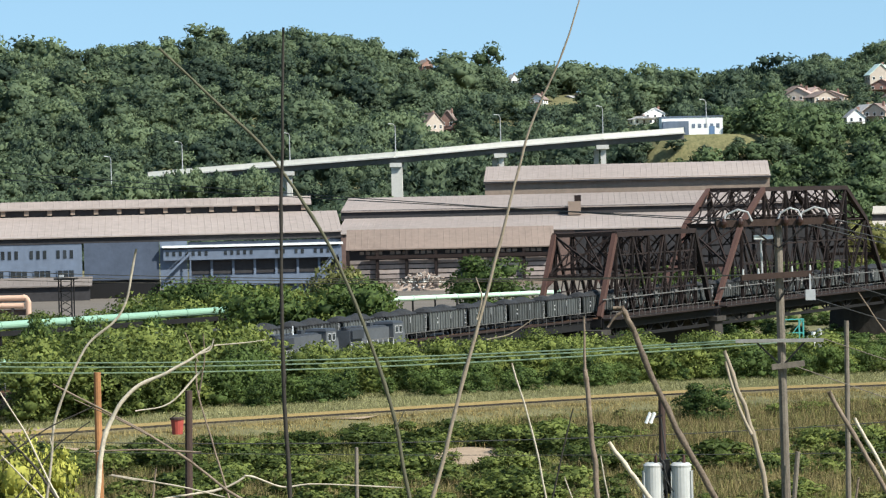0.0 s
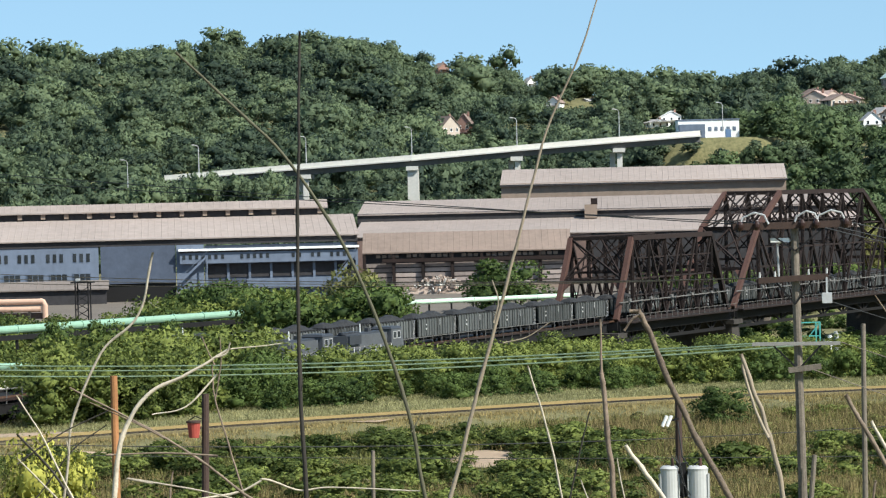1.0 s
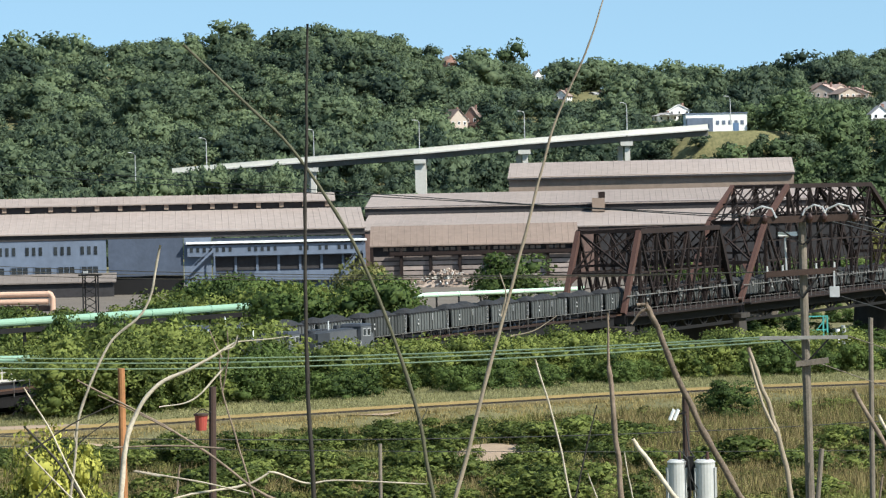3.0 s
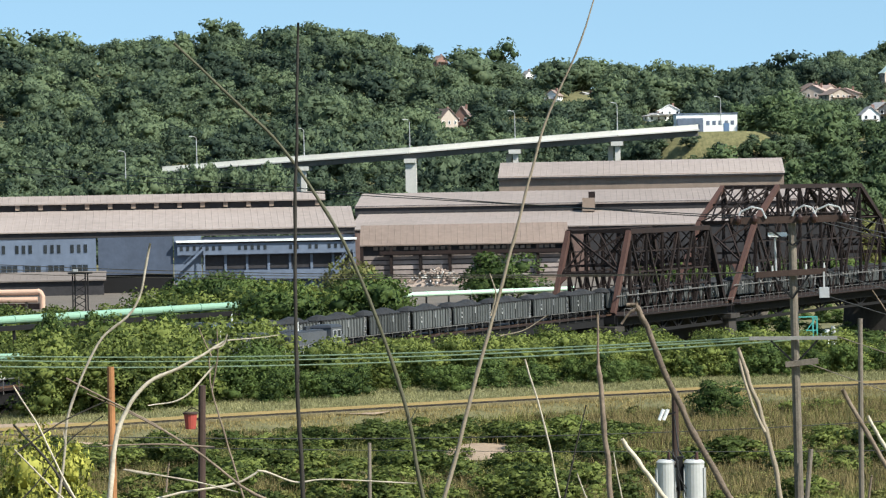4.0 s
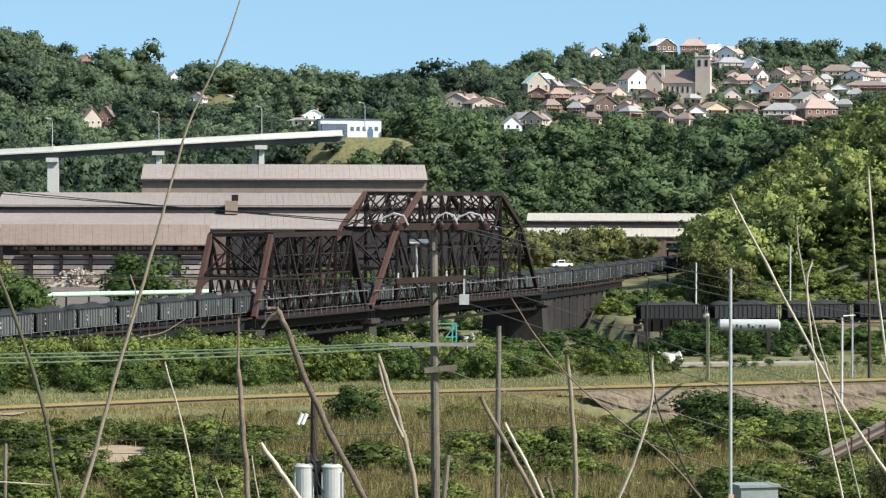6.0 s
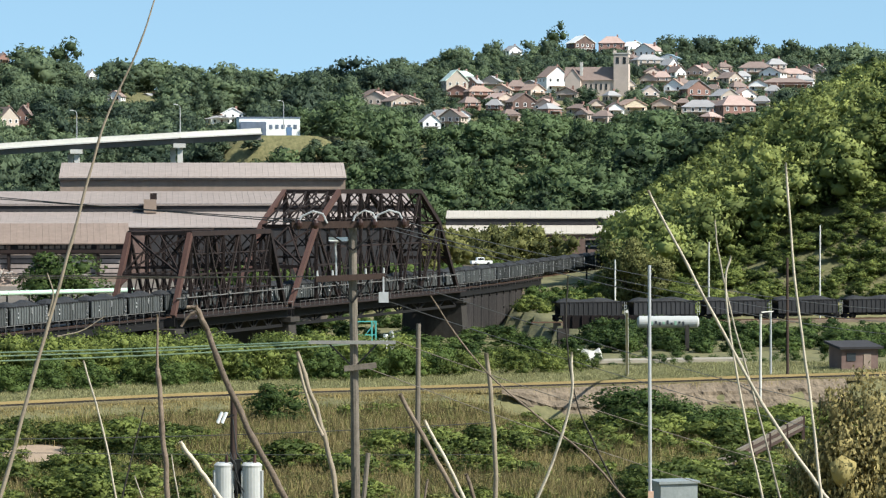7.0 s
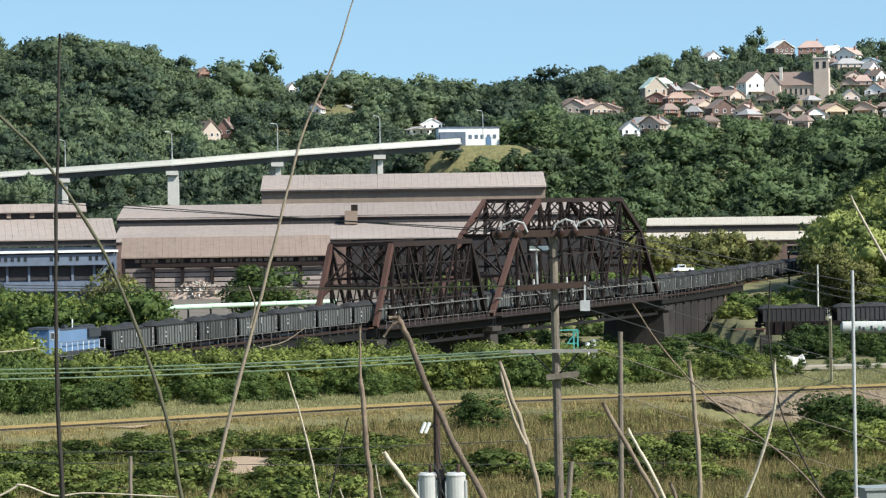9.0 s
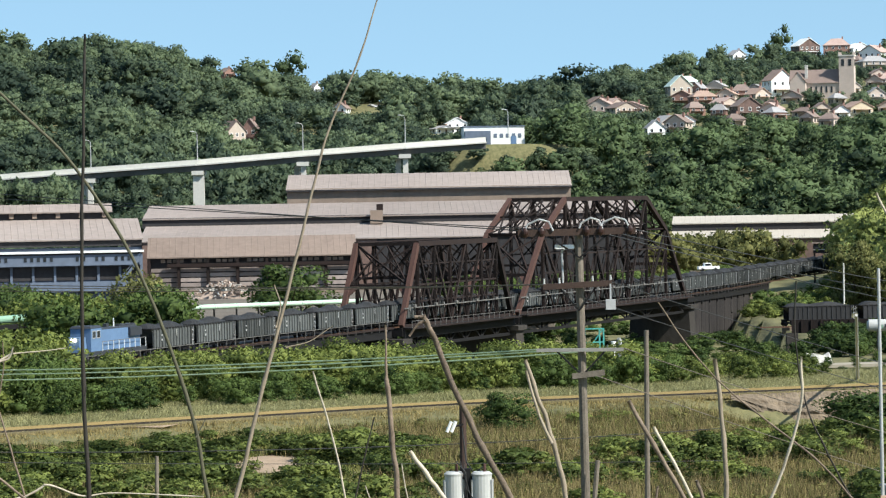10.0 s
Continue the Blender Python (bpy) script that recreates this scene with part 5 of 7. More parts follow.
def plant_far_woods():
    left, right = [], []
    for _ in range(4200):
        b = RNG.uniform(-13.5, 13.0)
        d = math.sqrt(RNG.uniform(1060 ** 2, 1800 ** 2))
        x, y = d * math.sin(radians(b)), d * math.cos(radians(b))
        z = height(x, y)
        if z < 6 and d < 1120 and RNG.random() < 0.6:
            continue
        town = b > 3.2 and d > 1350 and b < 10.6
        if town and RNG.random() < 0.1:
            continue
        h = RNG.uniform(9, 17) * (0.62 if town else 1.0) * (1.45 if RNG.random() < 0.12 and not town else 1.0)
        w = h * RNG.uniform(0.75, 1.2) * (1.35 if RNG.random() < 0.25 and not town else 1.0)
        if d < (1212 if b < 0 else 1228) and b < 2.2:
            h = min(h, table([(-14, 50), (-9.3, 50), (-8.7, 46), (-7.8, 42.3), (-7.0, 41), (-6.6, 31), (-2.5, 30), (-0.5, 38), (0.1, 45), (2.2, 47)], b) - z)
        h = room_for(x, y, z, w, h)
        if h < 2.5:
            continue
        w = min(w, h * 1.4)
        (right if (b > 0.3 and d < 1450) else left).append((x, y, z - 1.0, w, h))
    for _ in range(130):
        b, d = RNG.uniform(2.5, 11.5), RNG.uniform(1800, 1870)
        x, y = d * math.sin(radians(b)), d * math.cos(radians(b))
        z = height(x, y)
        h = RNG.uniform(9, 19)
        h = room_for(x, y, z, h * 0.8, h)
        if h > 3:
            left.append((x, y, z - 1, h * RNG.uniform(0.7, 1.1), h))
    # garden trees between the houses
    for _ in range(420):
        b, d = RNG.uniform(2.6, 10.6), RNG.uniform(1350, 1790)
        x, y = d * math.sin(radians(b)), d * math.cos(radians(b))
        z = height(x, y)
        h = room_for(x, y, z, 5, RNG.uniform(5, 11))
        if h > 2.5:
            left.append((x, y, z - 0.6, h * RNG.uniform(0.8, 1.2), h))
    # tall trees that half hide the low end of the viaduct
    for _ in range(60):
        b, d = RNG.uniform(-9.6, -6.9), RNG.uniform(1150, 1203)
        x, y = d * math.sin(radians(b)), d * math.cos(radians(b))
        z = height(x, y)
        top = table([(-9.6, 40), (-9.0, 37.5), (-8.4, 42), (-7.8, 41), (-7.3, 43), (-6.9, 36)], b) - RNG.uniform(0, 7)
        h = RNG.uniform(15, 20)
        left.append((x, y, max(z - 1, top - h), h * RNG.uniform(0.6, 0.85), h))
    for _ in range(190):
        x, y = RNG.uniform(-22, 78), RNG.uniform(1196, 1232)
        z = height(x, y)
        h = min(RNG.uniform(4, 9), 47.4 - z)
        if z > 26 and h > 2:
            left.append((x, y, z - 0.5, h * 1.3, h))
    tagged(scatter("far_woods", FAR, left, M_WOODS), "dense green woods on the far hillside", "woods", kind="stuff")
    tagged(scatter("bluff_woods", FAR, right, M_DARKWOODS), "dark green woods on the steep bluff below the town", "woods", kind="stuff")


def plant_spur():
    pl = []
    for _ in range(950):
        x, y = RNG.uniform(84, 205), RNG.uniform(668, 840)
        z = height(x, y)
        b = bearing(x, y)
        if z < 6.5 or b > 13.5 or b < 6.9:
            continue
        h = RNG.uniform(9, 15)
        pl.append((x, y, z - 0.8, h * RNG.uniform(0.8, 1.2), h))
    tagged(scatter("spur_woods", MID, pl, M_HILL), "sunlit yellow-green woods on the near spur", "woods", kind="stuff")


plant_far_woods()
plant_spur()


def plant(name, label, places, variants, mat, group):
    """Single bushes and trees: each its own trunk and crown."""
    for i, (x, y, w, h, lift) in enumerate(places):
        z = height(x, y)
        ob = thing(name, label, name.split("_")[-1], group, at=pose(x, y, z, 0, 0, 0))
        g = Geo().tube([(0, 0, -0.5), (0.1, 0, h * 0.25), (0.0, 0.1, h * 0.55)], [0.035 * h, 0.025 * h, 0.012 * h], 7)
        for k in range(5):
            a = k * 1.26 + i
            g.tube([(0, 0, h * (0.18 + 0.06 * k)), (math.cos(a) * w * 0.15, math.sin(a) * w * 0.15, h * (0.34 + 0.06 * k)), (math.cos(a) * w * 0.28, math.sin(a) * w * 0.28, h * (0.45 + 0.07 * k))], [0.014 * h, 0.01 * h, 0.005 * h], 5)
        part("trunk", g, M_BARK, ob)
        V, F, N = variants[int(RNG.integers(len(variants)))]
        a = RNG.uniform(0, 6.28)
        c, s = np.cos(a), np.sin(a)
        P = np.stack([(V[:, 0] * c - V[:, 1] * s) * w, (V[:, 0] * s + V[:, 1] * c) * w, V[:, 2] * h * (1 - lift) + h * lift], 1)
        part("crown", np_mesh("crown", P, F, mat, np.stack([N[:, 0] * c - N[:, 1] * s, N[:, 0] * s + N[:, 1] * c, N[:, 2]], 1)), mat, ob)


M_BROWNLEAF = leafy("olive_brown_leaves", (0.125, 0.112, 0.045), (0.31, 0.255, 0.105), 0.3, 0.5, 3.0, 0.6)
BROWSE = [leaf_cloud(RNG, 34, 420, 0.016, low=0.05)]
M_YELLOWLEAF = leafy("yellow_green_leaves", (0.13, 0.15, 0.025), (0.34, 0.33, 0.07), 0.3, 0.8, 4.0, 0.6)
FINE = [leaf_cloud(RNG, 22, 240, 0.026, low=0.05) for _ in range(4)]
SHRUB = [leaf_cloud(RNG, 7, 75, 0.055, low=0.0) for _ in range(6)]


def along_band(n, x0, x1, d0, d1, h0, h1):
    out = []
    for _ in range(n):
        x = RNG.uniform(x0, x1)
        y = near_track_y(x) + RNG.uniform(d0, d1)
        h = RNG.uniform(h0, h1)
        out.append((x, y, height(x, y) - 0.4, h * RNG.uniform(0.9, 1.4), h))
    return out


# thicket between the near track and the trestle
tagged(scatter("thicket", NEAR, along_band(85, -46, -8, 38, 66, 4.2, 6.6) + along_band(80, -12, 22, 28, 62, 2.8, 6.2) + along_band(75, 20, 47, 28, 62, 1.6, 3.7) + along_band(22, -66, -50, 22, 33, 6.0, 8.6), M_BUSH), "bright green thicket of bushes beside the railway", "bushes", kind="stuff")
# Shade along the thicket's foot is put into the darker leaf colour.
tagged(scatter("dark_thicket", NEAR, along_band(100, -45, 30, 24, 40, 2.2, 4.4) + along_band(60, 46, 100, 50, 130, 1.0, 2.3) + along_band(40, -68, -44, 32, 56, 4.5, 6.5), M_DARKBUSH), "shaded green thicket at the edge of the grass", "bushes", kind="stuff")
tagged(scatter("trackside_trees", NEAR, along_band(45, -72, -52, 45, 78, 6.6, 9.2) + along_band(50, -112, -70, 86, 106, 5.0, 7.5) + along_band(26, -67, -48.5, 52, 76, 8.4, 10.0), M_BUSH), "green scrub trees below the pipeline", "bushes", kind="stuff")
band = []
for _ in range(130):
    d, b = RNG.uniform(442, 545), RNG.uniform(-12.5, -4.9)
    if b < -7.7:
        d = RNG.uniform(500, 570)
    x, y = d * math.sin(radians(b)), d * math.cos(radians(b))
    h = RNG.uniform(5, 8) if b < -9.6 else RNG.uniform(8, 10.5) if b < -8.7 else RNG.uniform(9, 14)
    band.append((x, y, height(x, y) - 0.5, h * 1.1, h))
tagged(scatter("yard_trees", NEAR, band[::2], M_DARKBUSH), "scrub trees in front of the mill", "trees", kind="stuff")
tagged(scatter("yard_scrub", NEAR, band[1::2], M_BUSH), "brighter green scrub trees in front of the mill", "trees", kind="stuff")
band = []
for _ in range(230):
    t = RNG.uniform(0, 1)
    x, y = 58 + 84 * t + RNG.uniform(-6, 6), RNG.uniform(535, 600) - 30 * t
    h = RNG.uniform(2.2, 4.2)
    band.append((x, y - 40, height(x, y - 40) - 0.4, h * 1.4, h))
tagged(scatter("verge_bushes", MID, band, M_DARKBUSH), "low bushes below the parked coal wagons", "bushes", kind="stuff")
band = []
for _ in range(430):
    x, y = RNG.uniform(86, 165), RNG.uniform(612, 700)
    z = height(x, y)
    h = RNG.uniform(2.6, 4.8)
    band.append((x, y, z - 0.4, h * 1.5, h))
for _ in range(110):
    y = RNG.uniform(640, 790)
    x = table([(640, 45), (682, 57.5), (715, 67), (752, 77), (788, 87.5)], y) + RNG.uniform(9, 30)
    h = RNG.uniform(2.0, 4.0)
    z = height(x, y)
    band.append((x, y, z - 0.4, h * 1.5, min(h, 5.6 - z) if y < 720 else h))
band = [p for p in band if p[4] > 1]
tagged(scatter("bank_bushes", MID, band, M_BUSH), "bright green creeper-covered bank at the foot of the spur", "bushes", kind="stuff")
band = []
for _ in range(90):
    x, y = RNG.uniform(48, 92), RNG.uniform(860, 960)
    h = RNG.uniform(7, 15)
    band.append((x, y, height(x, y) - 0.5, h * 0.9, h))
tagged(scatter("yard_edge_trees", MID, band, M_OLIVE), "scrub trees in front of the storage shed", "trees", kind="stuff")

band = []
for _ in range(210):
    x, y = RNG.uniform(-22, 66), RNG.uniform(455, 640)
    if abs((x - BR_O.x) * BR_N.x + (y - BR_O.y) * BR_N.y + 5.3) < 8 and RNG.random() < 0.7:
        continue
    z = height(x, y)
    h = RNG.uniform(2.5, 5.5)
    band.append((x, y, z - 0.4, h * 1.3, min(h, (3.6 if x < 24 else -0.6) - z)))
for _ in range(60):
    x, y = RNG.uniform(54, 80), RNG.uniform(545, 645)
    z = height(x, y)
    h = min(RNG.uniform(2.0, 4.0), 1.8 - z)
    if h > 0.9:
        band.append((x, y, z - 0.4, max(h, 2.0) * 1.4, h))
# Darker leaves here also carry the gloom under the bridge deck.
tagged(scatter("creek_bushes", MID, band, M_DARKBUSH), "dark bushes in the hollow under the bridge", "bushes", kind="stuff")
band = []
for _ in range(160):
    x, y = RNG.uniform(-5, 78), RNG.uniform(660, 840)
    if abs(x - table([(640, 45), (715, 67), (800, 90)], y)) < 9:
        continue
    h = RNG.uniform(3, 6.5)
    band.append((x, y, height(x, y) - 0.4, h * 1.3, h))
tagged(scatter("far_bank_bushes", MID, band, M_DARKBUSH), "dark bushes beyond the railway bridge", "bushes", kind="stuff")
plant("yard_tree", "olive-green tree between the pipeline and the mill", [(-47.50, 475.63, 11, 15.0, 0.05), (-43.21, 480.06, 9, 11.5, 0.05)], FINE, M_OLIVE, "yard trees")
plant("yard_tree", "dark green leafy tree in front of the scrap bay", [(-33.18, 639.14, 17.0, 14.5, 0.05), (-75.19, 514.54, 10, 13.0, 0.05), (-75.43, 585.16, 12, 9.0, 0.05)], FINE, M_DARKBUSH, "yard trees")
plant("field_bush", "bright green rounded bush beside the trestle", [(-13.02, 391.78, 7.5, 6.8, 0.0), (-33.52, 390.56, 7.0, 6.0, 0.0), (-55.18, 396.18, 9.0, 7.2, 0.0)], FINE, M_BUSH, "bushes beside the trestle")
plant("field_bush", "dark green bush beside the near track", [(5.11, 321.96, 6.0, 4.2, 0.0), (39.50, 307.47, 9.0, 4.6, 0.0), (44.17, 308.86, 7.0, 4.2, 0.0), (46.17, 296.43, 7.0, 3.2, 0.0)], FINE, M_DARKBUSH, "dark bushes in the field")
plant("yard_tree", "dark green tree half hiding the pipeline", [(-81.0, 410.0, 5.5, 9.4, 0.0), (-75.5, 415.0, 6.0, 9.0, 0.0), (-68.0, 424.0, 4.5, 8.6, 0.0), (-57.0, 470.0, 6.5, 12.5, 0.05)], FINE, M_DARKBUSH, "yard trees")
plant("spur_tree", "pale olive tree at the foot of the spur", [(82.98, 654.76, 11, 15, 0.05), (87.57, 649.12, 10, 12, 0.05)], FINE, M_OLIVE, "spur trees")
plant("field_bush", "leafy brown-green bush close to the camera", [(23.20, 115.70, 4.6, 8.6, 0.1)], BROWSE, M_BROWNLEAF, "near bushes")
plant("field_bush", "yellow-green leafy bush below the saplings", [(-12.04, 60.82, 2.6, 5.0, 0.1)], BROWSE, M_YELLOWLEAF, "near bushes")
plant("skyline_tree", "tall airy tree standing above the ridge", [(-96.79, 1893.53, 24, 33, 0.1), (196.59, 1885.78, 15, 28, 0.2), (14.03, 1895.95, 20, 22, 0.05), (46.07, 1895.44, 18, 22, 0.05), (-178.44, 1887.58, 22, 20, 0.05)], MID, M_DARKWOODS, "skyline trees")


# ---- field in front ----
# bare clay: centre, half width, half depth
BARE = (((-17.06, 286.31), 4.6, 9), ((-55.23, 295.88), 5, 5), ((-35.24, 325.83), 7, 4), ((-61.91, 310.43), 9, 4))
M_GOLDGRASS = leafy("golden_grass", (0.20, 0.16, 0.062), (0.34, 0.27, 0.12), 0.3, 0.1, 0.6)

def blades(name, n, area, h0, h1, width, mat, keep, lean=0.3):
    """Tufts of three blades over a stretch of ground."""
    x0, x1, y0, y1 = area
    pts = []
    while len(pts) < n:
        x, y = RNG.uniform(x0, x1), RNG.uniform(y0, y1)
        if keep(x, y) and not any(((x - cx) / cw) ** 2 + ((y - cy) / cd) ** 2 < RNG.uniform(0.5, 1.1) for (cx, cy), cw, cd in BARE):
            pts.append((x, y, height(x, y)))
    B = np.repeat(np.array(pts), 3, axis=0)
    m = len(B)
    B[:, :2] += RNG.normal(size=(m, 2)) * 0.25
    a = RNG.uniform(0, np.pi, m)
    h = RNG.uniform(h0, h1, m) 
    w = width * RNG.uniform(0.6, 1.4, m)
    t = np.stack([np.cos(a) * w, np.sin(a) * w, np.zeros(m)], 1)
    top = np.stack([RNG.normal(size=m) * lean * h, RNG.normal(size=m) * lean * h, h], 1)
    V = np.stack([B - t, B + t, B + top], 1).reshape(-1, 3)
    V[:, 2] -= 0.05
    return new(name, np_mesh(name, V, np.arange(len(V)).reshape(-1, 3), mat))


def patch(x, y, s, k):
    return noise.noise((x * s, y * s, k))


def off_track(x, y):
    return y - near_track_y(x)


tagged(blades("dry_grass", 52000, (-90, 95, 270, 440), 0.15, 0.55, 0.035, M_DRYGRASS, lambda x, y: (3 < off_track(x, y) < 40) and abs(bearing(x, y)) < 13), "tall dry grass along the track", "grass", kind="stuff")
tagged(blades("bank_grass", 22000, (-90, 95, 262, 400), 0.12, 0.5, 0.04, M_GOLDGRASS, lambda x, y: -14 < off_track(x, y) < -1.5 and abs(bearing(x, y)) < 13), "short golden grass on the track bank", "grass", kind="stuff")
tagged(blades("straw_patches", 9000, (-75, 85, 235, 350), 0.4, 1.1, 0.04, M_GOLDGRASS, lambda x, y: off_track(x, y) < -12 and abs(bearing(x, y)) < 13 and patch(x, y, 0.06, 40) > 0.15), "straw-coloured grass among the scrub", "grass", kind="stuff")
tagged(blades("brown_weeds", 19000, (-60, 85, 225, 365), 0.7, 1.8, 0.036, M_BROWNWEED, lambda x, y: off_track(x, y) < -13 and abs(bearing(x, y)) < 13 and patch(x, y, 0.03, 5) > -0.4 + (0.5 if x < -8 or x > 34 else 0)), "tall brown seeding weeds on the slope", "weeds", kind="stuff")
tagged(blades("green_weeds", 60000, (-85, 90, 215, 365), 0.3, 0.9, 0.055, M_WEED, lambda x, y: off_track(x, y) < -7 and abs(bearing(x, y)) < 13 and patch(x, y, 0.2, 9) > -0.25 and patch(x, y, 0.07, 12) > -0.42), "green weeds and creepers on the slope", "weeds", kind="stuff")
band = []
for _ in range(1000):
    x, y = RNG.uniform(-75, 85), RNG.uniform(222, 345)
    if any(((x - cx) / cw) ** 2 + ((y - cy + 3) / (cd + 4)) ** 2 < 1 for (cx, cy), cw, cd in BARE) or off_track(x, y) > -11 or abs(bearing(x, y)) > 13 or patch(x, y, 0.045, 21) < (0.0 if x < -8 else 0.16 if x < 32 else -0.12):
        continue
    h = RNG.uniform(0.7, 2.2) + (1.0 if off_track(x, y) < -40 else 0)
    band.append((x, y, height(x, y) - 0.3, h * 1.7, h))
tagged(scatter("field_scrub", SHRUB, band, M_BUSH), "leafy green scrub over the slope", "bushes", kind="stuff")
LOW = [leaf_cloud(RNG, 4, 30, 0.085, low=0.0, core_shape=(OCTA_V, OCTA_F)) for _ in range(5)]
band = []
for _ in range(3000):
    x, y = RNG.uniform(-78, 88), RNG.uniform(225, 352)
    if off_track(x, y) > -10 or abs(bearing(x, y)) > 13 or patch(x, y, 0.09, 55) < -0.4 or any(((x - cx) / cw) ** 2 + ((y - cy + 3) / (cd + 4)) ** 2 < 1 for (cx, cy), cw, cd in BARE):
        continue
    h = RNG.uniform(0.5, 1.1)
    band.append((x, y, height(x, y) - 0.15, h * 2.2, h))
tagged(scatter("leafy_weeds", LOW, band, M_WEED), "low leafy weeds over the slope", "weeds", kind="stuff")
band = []
for _ in range(500):
    x, y = RNG.uniform(-75, 85), RNG.uniform(222, 300)
    if abs(bearing(x, y)) > 13 or patch(x, y, 0.04, 31) < 0.0:
        continue
    h = RNG.uniform(1.2, 2.6)
    band.append((x, y, height(x, y) - 0.3, h * 1.7, h))
tagged(scatter("low_scrub", SHRUB, band, M_BUSH), "bright green low scrub in the hollow", "bushes", kind="stuff")


def clay(x, y, w, d):
    ob = part("clay_patch", Geo().put([(x + w * math.cos(a) * (1 + 0.3 * noise.noise((a, x, 0))), y + d * math.sin(a) * (1 + 0.3 * noise.noise((a, y, 4))), 0) for a in [k * 0.3927 for k in range(16)]], [tuple(range(16))]), M_CLAY)
    me = ob.data
    for v in me.vertices:
        v.co.z = height(v.co.x, v.co.y) + 0.15
    tagged(ob, "bare reddish clay patch in the weeds", "ground", kind="structure")


for p, w, d in BARE:
    clay(p[0], p[1], w, d)


M_TRACKBED = material("overgrown_trackbed", (0.15, 0.125, 0.065), 0.95, 0, 0.4, 0.3, 5, 0.8)
# Ochre dust and the sun on the rail are both in this colour.
M_SUNLITDUSTRAIL = material("sunlit_dusty_ochre_rail", (0.27, 0.20, 0.085), 0.7, 0.1, 0.25, 0.5, 8, 0.1)


# near track
def near_track():
    tr = thing("near_track", "rusty single railway track on a low bank", "railway track", kind="structure")
    xs = [-110 + i * 2.0 for i in range(106)]
    pts = [Vector((x, near_track_y(x), 3.5)) for x in xs]
    bal = Geo()
    for a, b in zip(pts, pts[1:]):
        bal.beam(a + Vector((0, 0, 0.0)), b + Vector((0, 0, 0.0)), 3.6, 0.5)
    part("ballast", bal, M_TRACKBED, tr)
    for off in (-0.72, 0.72):
        g = Geo()
        for a, b in zip(pts, pts[1:]):
            n = Vector((b.y - a.y, a.x - b.x, 0)).normalized() * off
            g.beam(a + n + Vector((0, 0, 0.52)), b + n + Vector((0, 0, 0.52)), 0.1, 0.18)
        part("rail", g, M_SUNLITDUSTRAIL, tr)
    g = Geo()
    for a, b in zip(pts, pts[1:]):
        for k in range(4):
            p = a.lerp(b, k / 4)
            g.box((p.x, p.y, p.z + 0.19), (0.24, 2.6, 0.2), math.atan2(b.y - a.y, b.x - a.x))
    tagged(part("sleepers", g, M_TIE, tr), kind="stuff")


near_track()


M_BANKROCK = material("eroded_shale", (0.085, 0.065, 0.046), 0.95, 0, 0.55, 0.35, 2.5, 1.0, tint=(0.165, 0.128, 0.09))


def cut_bank():
    """The eroded face under the near track, with broken ledges."""
    rows, cols = 9, 150
    pts = []
    for i in range(cols + 1):
        x = 31 + 43 * i / cols
        for j in range(rows + 1):
            t = j / rows
            k = noise.noise((x * 0.5, t * 3.0, 2)) + 0.6 * noise.noise((x * 1.7, t * 7.0, 6))
            e = -2.5 - 4.2 * t ** 0.7 - 0.55 * k - (0.35 if j % 3 == 2 else 0.0)
            y = near_track_y(x) + e
            ease = smooth01((x - 30) / 8)
            y = near_track_y(x) - 2.5 + (e + 2.5) * (0.3 + 0.7 * ease)
            foot = 3.3 + (height(x, near_track_y(x) - 6.2) - 3.6) * ease
            pts.append((x, y, 3.62 + (foot - 3.62) * t ** 0.85 + 0.12 * k * (1 - t)))
    n = rows + 1
    g = Geo().put(pts, [(i * n + j, i * n + j + 1, (i + 1) * n + j + 1, (i + 1) * n + j) for i in range(cols) for j in range(rows)])
    tagged(part("cut_bank", g, M_BANKROCK), "eroded shale bank below the near railway track", "bank", kind="structure")


cut_bank()


# ---- pipeline, yard clutter ----
def pipeline():
    ob = thing("pipeline", "mint-green overhead pipeline on dark trestles", "pipeline")
    a, b = Vector((-101.98, 440.34, 8.84)), Vector((-57.3, 505.6, 9.16))
    k = 12
    for i in range(k):
        p, q = a.lerp(b, i / k), a.lerp(b, (i + 0.97) / k)
        part("pipe_length", Geo().tube([p, q], 0.58, 14), M_GREENPIPE, ob, smooth=False)
        part("flange", Geo().tube([q, a.lerp(b, (i + 1) / k)], 0.68, 14), M_GREENPIPE, ob)
        part("support_beam", Geo().beam(p - Vector((0, 0, 1.2)), a.lerp(b, (i + 1) / k) - Vector((0, 0, 1.2)), 0.9, 0.7), M_BLACKSTEEL, ob)
        g = height(p.x, p.y)
        part("support_post", Geo().beam((p.x, p.y, g - 0.5), (p.x, p.y, p.z - 1.4), 0.4), M_BLACKSTEEL, ob)


pipeline()


def thin_pipeline():
    ob = thing("pipeline", "thin pale green pipeline behind the coal train", "pipeline")
    a, b = Vector((-42.97, 513.20, 9.58)), Vector((-16.64, 559.75, 8.77))
    for i in range(8):
        p, q = a.lerp(b, i / 8), a.lerp(b, (i + 0.98) / 8)
        part("pipe_length", Geo().tube([p, q], 0.40, 12), M_PALEPIPE, ob)
        part("flange", Geo().tube([q, a.lerp(b, (i + 1) / 8)], 0.48, 12), M_PALEPIPE, ob)
        g = height(p.x, p.y)
        part("support_post", Geo().beam((p.x, p.y, g - 0.5), (p.x, p.y, p.z - 0.3), 0.3), M_BLACKSTEEL, ob)


M_PALEPIPE = material("pale_mint_pipe_paint", (0.45, 0.60, 0.47), 0.5, 0, 0.15, 0.2, 2, 0.05)
thin_pipeline()


